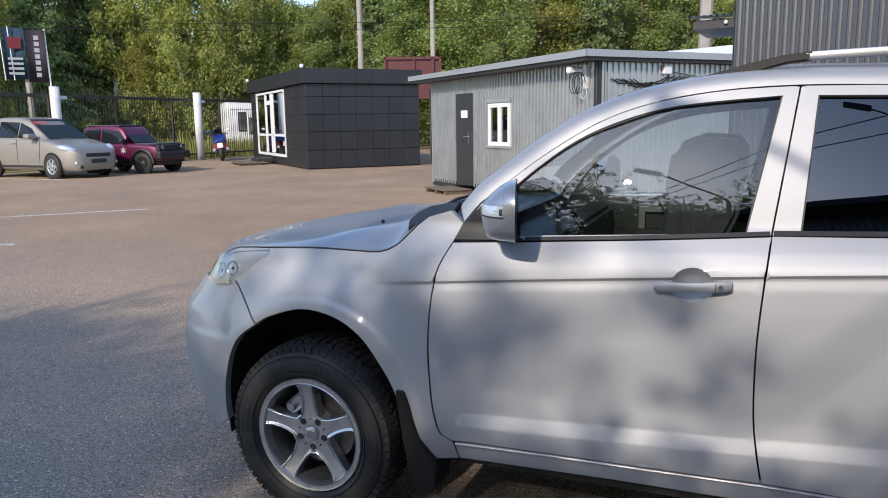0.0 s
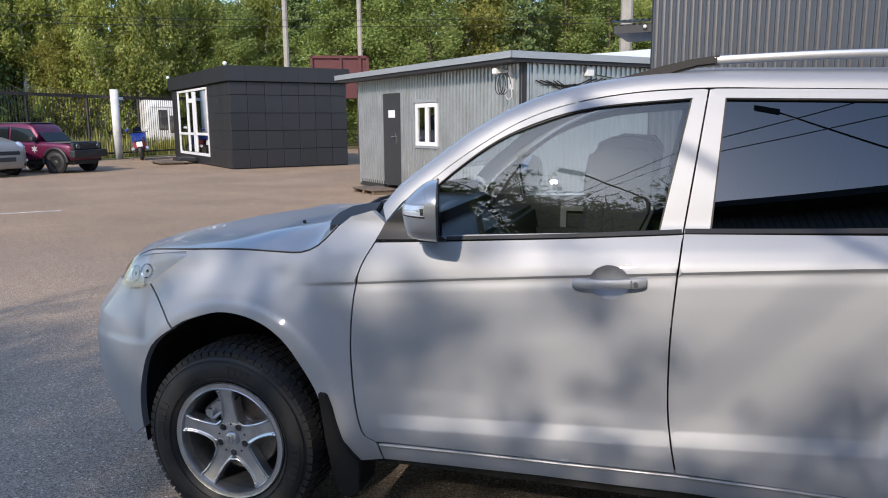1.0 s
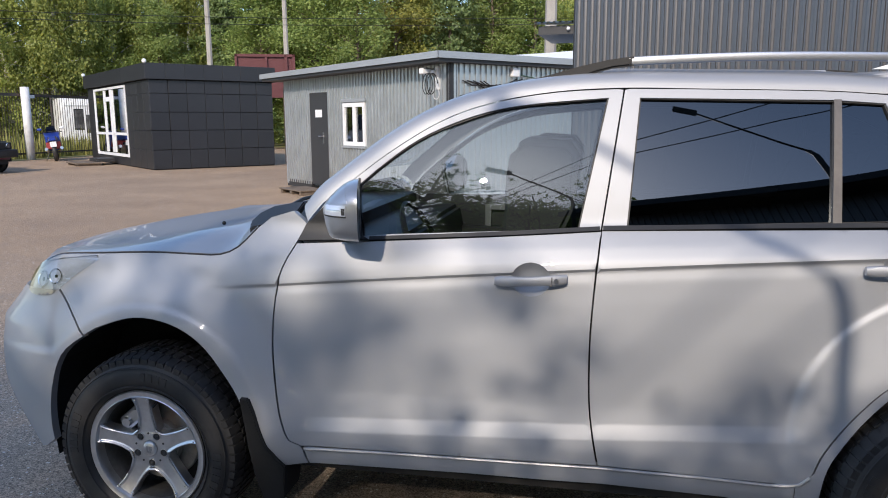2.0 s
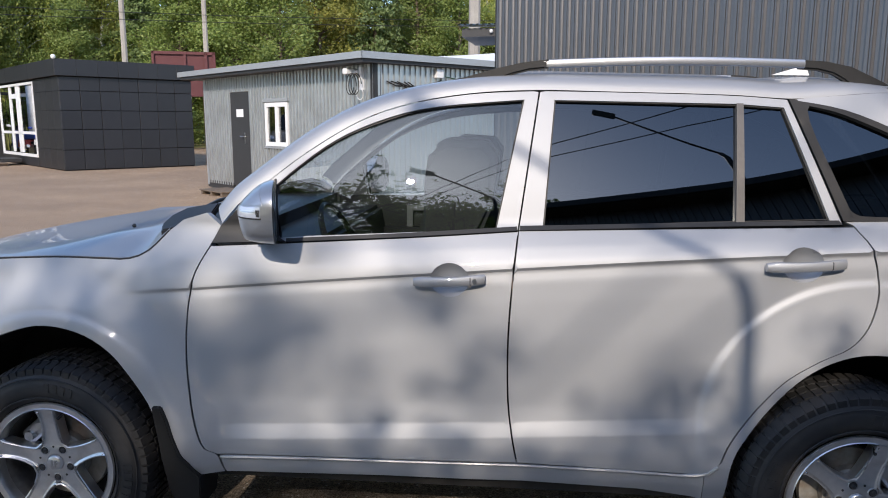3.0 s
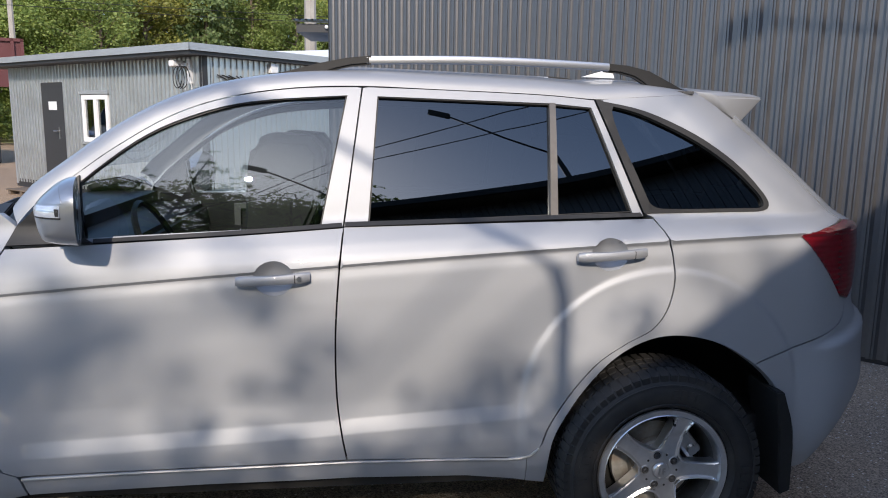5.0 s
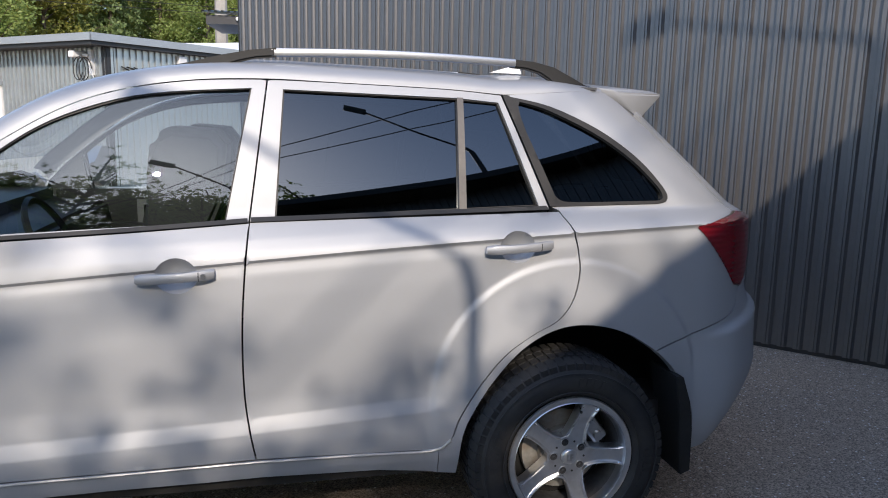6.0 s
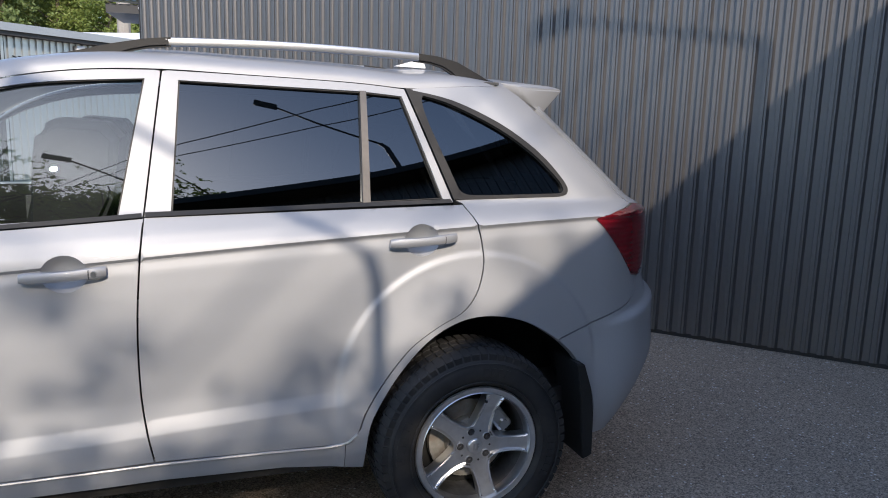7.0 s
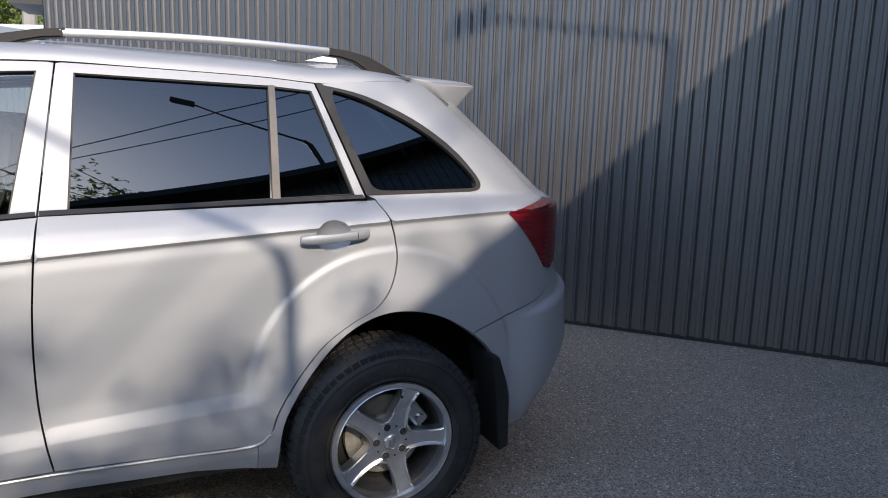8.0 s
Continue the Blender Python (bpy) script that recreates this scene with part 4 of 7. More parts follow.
# ---- roof with its side bands and windscreen pillars ----
BAND = smooth_line([(0.577, 1.163), (0.602, 1.192), (0.632, 1.226), (0.731, 1.304), (0.858, 1.400), (1.023, 1.499), (1.191, 1.557), (1.397, 1.590), (1.614, 1.600), (1.847, 1.595), (2.219, 1.585), (2.43, 1.572), (2.56, 1.580), (2.70, 1.590), (2.85, 1.592)], 0.04)


def roof_section(x, z):
    """Points across the band, from the door-frame seam inwards to the roof or the screen."""
    p = place(x, z)
    steep = smoothstep(1.35, 0.85, x)
    drop = 1 - 0.62 * smoothstep(2.5, 2.85, x)
    return [p + Vector((-0.012 * k * steep, dy, dz * drop)) for k, dy, dz in
            ((0, 0.0, 0.0), (0.5, 0.004, 0.014), (1.2, 0.014, 0.030), (2.0, 0.034, 0.044), (2.6, 0.062, 0.052), (3.0, 0.095, 0.056))]


bm = bmesh.new()
rows_l, rows_r = [], []
for x, z in BAND:
    sec = roof_section(x, z)
    rows_l.append([bm.verts.new(p) for p in sec])
    rows_r.append([bm.verts.new((p.x, 2 * YC - p.y, p.z)) for p in sec])
for rows_ in (rows_l, rows_r):
    for a, b in zip(rows_, rows_[1:]):
        for i in range(5):
            bm.faces.new((a[i], a[i + 1], b[i + 1], b[i]))
start = next(i for i, (x, z) in enumerate(BAND) if x > 1.10)
NA = 14
across = []
for i in range(start, len(BAND)):
    l, r = rows_l[i][-1], rows_r[i][-1]
    row = [l]
    for k in range(1, NA):
        t = k / NA
        crown = 1 - (2 * t - 1) ** 2
        rise = 0.036 * crown * smoothstep(1.0, 1.5, l.co.x)
        fwd = 0.10 * crown * smoothstep(1.35, 1.08, l.co.x)
        row.append(bm.verts.new(l.co.lerp(r.co, t) + Vector((-fwd, 0, rise))))
    row.append(r)
    across.append(row)
for a, b in zip(across, across[1:]):
    for k in range(NA):
        bm.faces.new((a[k], a[k + 1], b[k + 1], b[k]))
bmesh.ops.recalc_face_normals(bm, faces=bm.faces[:])
car_part("roof", bm, M_SILVER, car)

bm = bmesh.new()
rows_ = []
for i in range(2, start + 1):
    l, r = Vector(roof_section(*BAND[i])[-1]), Vector(roof_section(*BAND[i])[-1])
    r.y = 2 * YC - r.y
    row = []
    for k in range(NA + 1):
        t = k / NA
        crown = 1 - (2 * t - 1) ** 2
        row.append(bm.verts.new(l.lerp(r, t) + Vector((-0.10 * crown, 0, -0.006))))
    rows_.append(row)
for a, b in zip(rows_, rows_[1:]):
    for k in range(NA):
        bm.faces.new((a[k], a[k + 1], b[k + 1], b[k]))
car_part("windscreen", bm, M_GLASS_CLEAR, car)

# ---- bonnet ----
bm = bmesh.new()
rows_ = []
HE = smooth_line([(-0.66, 0.975), (-0.50, 1.012), (-0.36, 1.033), (-0.20, 1.040), (0.0, 1.048), (0.18, 1.046), (0.26, 1.048), (0.325, 1.075), (0.39, 1.140)], 0.03)
for i, (s, z) in enumerate(HE):
    p = place(s, z)
    row = []
    for k in range(25):
        t = k / 24
        crown = 1 - (2 * t - 1) ** 2
        edge = min(t, 1 - t)
        lift = 0.018 * smoothstep(0.0, 0.03, edge) + 0.03 * smoothstep(0.03, 0.14, edge) + 0.03 * crown
        lift *= smoothstep(-0.72, -0.3, s)
        y = p.y + (2 * YC - 2 * p.y) * t
        base = z + (min(1.10, 1.0 + 0.10 * smoothstep(-0.45, 0.45, p.x)) - z) * smoothstep(0.0, 0.14, edge)
        nose = -0.16 * crown * smoothstep(-0.1, -0.6, s) - 0.17 * smoothstep(0.0, 0.5, edge) ** 0.5 * smoothstep(0.18, 0.39, s)
        row.append(bm.verts.new((p.x + nose, y, base + lift * 0.5)))
    rows_.append(row)
for a, b in zip(rows_, rows_[1:]):
    for k in range(24):
        bm.faces.new((a[k], a[k + 1], b[k + 1], b[k]))
bmesh.ops.recalc_face_normals(bm, faces=bm.faces[:])
rim = [e for e in bm.edges if len(e.link_faces) == 1]
got = bmesh.ops.extrude_edge_only(bm, edges=rim)
for v in [g for g in got["geom"] if isinstance(g, bmesh.types.BMVert)]:
    v.co.z -= 0.025
bonnet = car_part("bonnet", bm, M_SILVER, car)
# an added dark strip stands in for the shaded gap beside the bonnet
for mir in (False, True):
    bm = bmesh.new()
    line = [place(x, z - 0.0045) + Vector((0, 0.001, 0)) for x, z in HOOD_EDGE[3:]]
    tube(bm, [(p.x, 2 * YC - p.y if mir else p.y, p.z) for p in line], 0.0036, 6)
    car_part("bonnet_seal", bm, M_SEAL, bonnet)

# scuttle panel and wipers
bm = bmesh.new()
box(bm, 0.32, 0.24, 1.06, 0.62, 2 * YC - 0.24, 1.135)
scuttle = car_part("scuttle", bm, M_PLASTIC, car, smooth=False)
# its raised ends beside the windscreen pillars
for mir in (False, True):
    bm = bmesh.new()
    plate = [[bm.verts.new((x, y, z - 0.010 - low)) for x, y, z in ((0.350, 0.17, 1.144), (0.43, 0.165, 1.158), (0.489, 0.16, 1.172), (0.527, 0.155, 1.196), (0.510, 0.29, 1.226), (0.45, 0.31, 1.216), (0.385, 0.31, 1.200), (0.320, 0.32, 1.176), (0.305, 0.27, 1.148))] for low in (0.0, 0.03)]
    bm.faces.new(plate[0])
    bm.faces.new(plate[1][::-1])
    for k in range(9):
        bm.faces.new((plate[0][k], plate[1][k], plate[1][(k + 1) % 9], plate[0][(k + 1) % 9]))
    for v in bm.verts:
        v.co.y = 2 * YC - v.co.y if mir else v.co.y
    bmesh.ops.recalc_face_normals(bm, faces=bm.faces[:])
    bmesh.ops.bevel(bm, geom=bm.edges[:], offset=0.005, segments=2, affect="EDGES")
    car_part("scuttle_end", bm, M_SEAL, scuttle)
for y0, x0 in ((0.40, 0.345), (0.98, 0.30)):
    bm = bmesh.new()
    tube(bm, [(x0, y0, 1.125), (x0 + 0.01, y0 + 0.06, 1.16), (x0 - 0.01, y0 + 0.30, 1.178), (x0 - 0.02, y0 + 0.55, 1.175)], [0.014, 0.011, 0.008, 0.006], 6)
    tube(bm, [(x0 + 0.07, y0 + 0.05, 1.165), (x0 + 0.04, y0 + 0.36, 1.18), (x0 + 0.01, y0 + 0.68, 1.175)], 0.006, 6)
    car_part("wiper", bm, M_PLASTIC, car)
bm = bmesh.new()
bmesh.ops.create_uvsphere(bm, u_segments=8, v_segments=6, radius=0.008, matrix=Matrix.Translation((0.12, 0.42, 1.110)))
car_part("washer_jet", bm, M_PLASTIC, car)

# ---- head lamps ----
for mir in (False, True):
    hl = car_part("head_lamp", skin(lamp_f, lift=0.004, hem=0.0, mirror=mir), M_LAMP_GLASS, car, "clear glass head lamp")
    bm = skin(lamp_f, lift=-0.009, hem=0.0, mirror=mir)
    car_part("reflector", bm, M_REFLECTOR, hl)
    for sx, sz, r in ((-0.40, 0.950, 0.030), (-0.53, 0.935, 0.034)):
        c = place(sx, sz)
        n = (place(sx + 0.01, sz) - c).cross(place(sx, sz + 0.01) - c).normalized()
        c = c - n * 0.008
        if mir:
            c.y, n.y = 2 * YC - c.y, -n.y
        m = Matrix.Translation(c) @ Vector((0, -1, 0)).rotation_difference(n).to_matrix().to_4x4()
        bm = revolve([(r, 0.004), (r * 0.95, -0.004), (r * 0.78, -0.002), (r * 0.7, 0.012)], 24)
        bmesh.ops.transform(bm, matrix=m, verts=bm.verts[:])
        ring_ob = car_part("bezel", bm, M_CHROME, hl)
        bm = revolve([(0.0, 0.0), (r * 0.4, 0.002), (r * 0.72, 0.010)], 20)
        bmesh.ops.transform(bm, matrix=m, verts=bm.verts[:])
        car_part("projector", bm, M_CAR_GLASS, ring_ob)

# ---- roof rails, aerial, spoiler ----
for mir in (False, True):
    f = -1 if mir else 1
    yy = lambda y: 2 * YC - y if mir else y
    rail = thing("roof_rail", "", "")
    rail.parent = car
    bm = bmesh.new()
    tube_pts = [(1.63 + (2.50 - 1.63) * k / 10, yy(0.405 + 0.06 * (k / 10)), 1.688 + 0.010 * math.sin(math.pi * k / 10)) for k in range(11)]
    cols = []
    for x, y, z in tube_pts:
        cols.append([bm.verts.new((x, y + dy, z + dz)) for dy, dz in ((-0.013, -0.010), (-0.015, 0.004), (-0.010, 0.014), (0.0, 0.0165), (0.010, 0.014), (0.015, 0.004), (0.013, -0.010), (0.0, -0.013))])
    for a, b in zip(cols, cols[1:]):
        for i in range(8):
            bm.faces.new((a[i], a[(i + 1) % 8], b[(i + 1) % 8], b[i]))
    bmesh.ops.recalc_face_normals(bm, faces=bm.faces[:])
    car_part("bar", bm, M_SILVER_TRIM, rail, "satin silver bar")
    for line, y0, y1 in (([(1.27, 1.628), (1.36, 1.647), (1.47, 1.676), (1.56, 1.695), (1.645, 1.705), (1.645, 1.674), (1.58, 1.668), (1.525, 1.655), (1.48, 1.640), (1.45, 1.624)], 0.37, 0.405),
                         ([(2.80, 1.612), (2.74, 1.642), (2.66, 1.680), (2.58, 1.698), (2.49, 1.705), (2.49, 1.674), (2.55, 1.669), (2.60, 1.656), (2.635, 1.636), (2.66, 1.616)], 0.455, 0.465)):
        bm = bmesh.new()
        side = [[bm.verts.new((x, yy(y), z)) for x, z in line] for y in (y0 + 0.016, y0 + 0.05)]
        n = len(line)
        bm.faces.new(side[0])
        bm.faces.new(side[1][::-1])
        for k in range(n):
            bm.faces.new((side[0][k], side[0][(k + 1) % n], side[1][(k + 1) % n], side[1][k]))
        bmesh.ops.recalc_face_normals(bm, faces=bm.faces[:])
        bmesh.ops.bevel(bm, geom=[e for e in bm.edges if abs(e.verts[0].co.y - e.verts[1].co.y) < 1e-4], offset=0.007, segments=2, affect="EDGES")
        car_part("rail_foot", bm, M_PLASTIC, rail)
bm = bmesh.new()
fin = [[bm.verts.new((x, YC - 0.2 + k * w, z)) for x, z, w in ((2.47, 1.668, 0.008), (2.545, 1.690, 0.004), (2.59, 1.699, 0.003), (2.60, 1.665, 0.010))] for k in (-1, 1)]
bm.faces.new(fin[0])
bm.faces.new(fin[1][::-1])
for k in range(4):
    bm.faces.new((fin[0][k], fin[0][(k + 1) % 4], fin[1][(k + 1) % 4], fin[1][k]))
bmesh.ops.recalc_face_normals(bm, faces=bm.faces[:])
car_part("aerial", bm, M_WHITE, car)
bm = bmesh.new()
sp = []
for y, dx, dz in ((0.53, 0.0, 0.0), (0.66, 0.03, 0.010), (YC, 0.06, 0.024)):
    sp.append([(x + dx, y, z + dz) for x, z in ((2.80, 1.626), (3.09, 1.606), (3.135, 1.594), (3.045, 1.495), (2.86, 1.53))])
sp = [[(x, 0.455, z) for x, z in ((2.80, 1.612), (2.895, 1.604), (2.915, 1.592), (2.925, 1.55), (2.86, 1.53))]] + sp
sp = sp + [[(x, 2 * YC - y, z) for x, y, z in r] for r in sp[2::-1]]
vv = [[bm.verts.new(p) for p in r] for r in sp]
for a, b in zip(vv, vv[1:]):
    for k in range(5):
        bm.faces.new((a[k], a[(k + 1) % 5], b[(k + 1) % 5], b[k]))
bm.faces.new(vv[0][::-1])
bm.faces.new(vv[-1])
bmesh.ops.recalc_face_normals(bm, faces=bm.faces[:])
bmesh.ops.bevel(bm, geom=bm.edges[:], offset=0.005, segments=2, affect="EDGES")
car_part("spoiler", bm, M_SILVER, car, smooth=True)
# rear screen
bm = bmesh.new()
pts = [(2.93, 0.52, 1.56), (3.33, 0.47, 1.20), (3.36, YC, 1.20), (3.33, 2 * YC - 0.47, 1.20), (2.93, 2 * YC - 0.52, 1.56), (2.96, YC, 1.58)]
bm.faces.new([bm.verts.new(p) for p in pts])
car_part("rear_screen", bm, M_GLASS_TINT, car, smooth=False)

# ---- door handles ----
for x0, x1, zc, door_ob, key in ((1.228, 1.452, 1.003, "front", True), (2.303, 2.538, 1.066, "rear", False)):
    parent_ob = [o for o in car.children if o.name == ("front_door" if key else "rear_door")][0]
    xm = (x0 + x1) / 2
    # dished cup behind the grip
    bm = bmesh.new()
    rings = []
    for j in range(7):
        r = 1 - j / 6
        ring_ = []
        for k in range(28):
            a = 2 * math.pi * k / 28
            x, z = xm + 0.0625 * r * math.cos(a), zc + 0.0545 * r * math.sin(a)
            p = place(x, z)
            if r < 0.99:
                p.y = place(xm, zc + 0.02).y + 0.024 * (1 - r ** 3)
            ring_.append(bm.verts.new(p))
        rings.append(ring_)
    for a, b in zip(rings, rings[1:]):
        for k in range(28):
            bm.faces.new((a[k], a[(k + 1) % 28], b[(k + 1) % 28], b[k]))
    bmesh.ops.recalc_face_normals(bm, faces=bm.faces[:])
    car_part("handle_cup", bm, M_SILVER, parent_ob)
    bm = bmesh.new()
    secs = []
    N = 14
    for k in range(N + 1):
        t = k / N
        x = x0 + (x1 - x0) * t
        h = 0.0175 * (1 - 0.12 * math.sin(math.pi * t))
        h *= (0.74, 0.97)[k] if k < 2 else (0.84 if k == N else 1.0)
        out = 0.012 + 0.028 * math.sin(math.pi * min(1.0, 0.08 + t * 0.9)) ** 0.6
        zc2 = zc - 0.004 + 0.012 * t
        base = place(x, zc2).y
        ring_ = []
        for a in range(10):
            th = 2 * math.pi * a / 10
            ring_.append(bm.verts.new((x, base - out + 0.011 * math.sin(th), zc2 + h * math.copysign(abs(math.cos(th)) ** 0.7, math.cos(th)))))
        secs.append(ring_)
    for a, b in zip(secs, secs[1:]):
        for k in range(10):
            bm.faces.new((a[k], a[(k + 1) % 10], b[(k + 1) % 10], b[k]))
    bm.faces.new(secs[0])
    bm.faces.new(secs[-1][::-1])
    bmesh.ops.recalc_face_normals(bm, faces=bm.faces[:])
    grip = car_part("door_handle", bm, M_SILVER, parent_ob)
    xg = x0 + 0.80 * (x1 - x0)
    yg = place(xg, zc).y - 0.012 - 0.028 * math.sin(math.pi * 0.80) ** 0.6
    bm = bmesh.new()
    tube(bm, [(xg, yg + 0.002, zc + 0.021), (xg, yg - 0.0104, zc + 0.014), (xg, yg - 0.0114, zc + 0.006), (xg, yg - 0.0104, zc - 0.004), (xg, yg + 0.002, zc - 0.011)], 0.0014, 5)
    car_part("handle_joint", bm, M_PLASTIC, grip)
    if key:
        bm = bmesh.new()
        bmesh.ops.create_cone(bm, segments=16, radius1=0.008, radius2=0.007, depth=0.004, cap_ends=True,
                              matrix=Matrix.Translation((1.42, place(1.42, zc).y - 0.041, zc + 0.006)) @ Matrix.Rotation(radians(90), 4, "X"))
        car_part("key_lock", bm, M_STEEL, grip)

# ---- door mirrors ----
MIRROR_EDGE = smooth_line([(0.834, 1.316), (0.815, 1.316), (0.788, 1.31), (0.758, 1.296), (0.72, 1.269), (0.696, 1.245), (0.69, 1.227), (0.695, 1.194), (0.701, 1.167), (0.716, 1.136), (0.746, 1.127), (0.788, 1.122), (0.834, 1.119)], 0.008)
MIRROR_HUB = (0.834, 1.221)
MIRROR_IN, MIRROR_DEEP = 0.03, 0.140


def mirror_point(s, p, lift=0.0):
    """A point of the mirror's shell: s from its crown (0) to its outline (1) at the outline's point p."""
    drop = (1 - min(s, 1.0) ** 3.0) ** (1 / 2.2)
    x, z = MIRROR_HUB[0] + s * (p[0] - MIRROR_HUB[0]), MIRROR_HUB[1] + s * (p[1] - MIRROR_HUB[1])
    y = MIRROR_IN - MIRROR_DEEP * drop - lift
    # the glass side turns towards the driver
    return Vector((x - 0.26 * (y + 0.112) * max(0.0, (x - 0.70) / 0.134), y, z))


def mirror_patch(corners, lift, n=12):
    """A lens or cap that follows the shell within four corners of the side view."""
    bm = bmesh.new()
    hub = Vector(MIRROR_HUB)
    c = [Vector(p) for p in corners]
    rows = []
    for i in range(n + 1):
        row = []
        for j in range(n + 1):
            u, w = i / n, j / n
            d = (c[0] * (1 - u) + c[1] * u) * (1 - w) + (c[3] * (1 - u) + c[2] * u) * w - hub
            # how far the outline lies in this direction
            far = None
            for a, b in zip(MIRROR_EDGE, MIRROR_EDGE[1:]):
                a, b = Vector(a) - hub, Vector(b) - hub
                det = d.x * (a.y - b.y) - d.y * (a.x - b.x)
                if abs(det) < 1e-12:
                    continue
                r = (a.x * (a.y - b.y) - a.y * (a.x - b.x)) / det
                k = (d.x * a.y - d.y * a.x) / det
                if r > 0 and -1e-6 <= k <= 1 + 1e-6:
                    far = r
            far = far or 1.0
            s = min(1 / far, 0.992)
            row.append(bm.verts.new(mirror_point(s, hub + d * far, lift)))
        rows.append(row)
    for a, b in zip(rows, rows[1:]):
        for k in range(n):
            bm.faces.new((a[k], a[k + 1], b[k + 1], b[k]))
    rim = [e for e in bm.edges if e.is_boundary]
    skirt = bmesh.ops.extrude_edge_only(bm, edges=rim)
    bmesh.ops.translate(bm, vec=(0, lift + 0.003, 0), verts=[v for v in skirt["geom"] if isinstance(v, bmesh.types.BMVert)])
    bmesh.ops.recalc_face_normals(bm, faces=bm.faces[:])
    return bm


def to_side(bm, mir):
    if mir:
        for v in bm.verts:
            v.co.y = 2 * YC - v.co.y
        bmesh.ops.reverse_faces(bm, faces=bm.faces[:])
    return bm


for mir in (False, True):
    bm = bmesh.new()
    rings = [[bm.verts.new(mirror_point(math.sin(math.pi / 2 * (k / 14) ** 0.8), p)) for p in MIRROR_EDGE] for k in range(1, 15)]
    rings.append([bm.verts.new((0.76 + 0.30 * (p[0] - 0.776), 0.10, 1.20 + 0.45 * (p[1] - 1.22))) for p in MIRROR_EDGE])
    crown = bm.verts.new(mirror_point(0.0, MIRROR_HUB))
    for k in range(len(MIRROR_EDGE) - 1):
        bm.faces.new((crown, rings[0][k], rings[0][k + 1]))
        for a, b in zip(rings, rings[1:]):
            bm.faces.new((a[k], b[k], b[k + 1], a[k + 1]))
    # flat rim on the glass side
    bm.faces.new([crown] + [r[0] for r in rings] + [r[-1] for r in rings[::-1]])
    bmesh.ops.recalc_face_normals(bm, faces=bm.faces[:])
    shell = car_part("door_mirror", to_side(bm, mir), M_MIRROR_SHELL, car)
    bm = bmesh.new()
    arch = [mirror_point(0.9 * math.sin(math.pi / 2 * k / 10), MIRROR_EDGE[0]) for k in range(11)] + [mirror_point(0.9 * math.sin(math.pi / 2 * k / 10), MIRROR_EDGE[-1]) for k in range(10, 0, -1)]
    bm.faces.new([bm.verts.new((p.x + 0.001, 0.006 + 0.88 * p.y, p.z)) for p in arch])
    car_part("mirror_glass", to_side(bm, mir), M_CHROME, shell, smooth=False)
    car_part("mirror_cap", to_side(mirror_patch([(0.720, 1.258), (0.788, 1.305), (0.803, 1.252), (0.714, 1.250)], 0.002), mir), M_MIRROR_SHELL, shell, "glossy silver mirror cap")
    lens = car_part("indicator", to_side(mirror_patch([(0.712, 1.246), (0.797, 1.246), (0.796, 1.214), (0.717, 1.216)], 0.003), mir), M_REFLECTOR, shell, "clear side indicator")
    car_part("indicator_rib", to_side(mirror_patch([(0.728, 1.234), (0.790, 1.234), (0.790, 1.231), (0.728, 1.231)], 0.005, 4), mir), M_SILVER_TRIM, lens)
    car_part("indicator_socket", to_side(mirror_patch([(0.783, 1.238), (0.7945, 1.238), (0.794, 1.218), (0.785, 1.218)], 0.005, 4), mir), M_PLASTIC, lens, "dark corner of the indicator")
    car_part("indicator_rim", to_side(mirror_patch([(0.717, 1.216), (0.798, 1.214), (0.7975, 1.2095), (0.719, 1.2115)], 0.004, 4), mir), M_PLASTIC, shell)
    bm = bmesh.new()
    box(bm, 0.70, 0.05, 1.13, 0.745, 0.16, 1.17)
    car_part("mirror_arm", to_side(bm, mir), M_PLASTIC, shell, smooth=False)


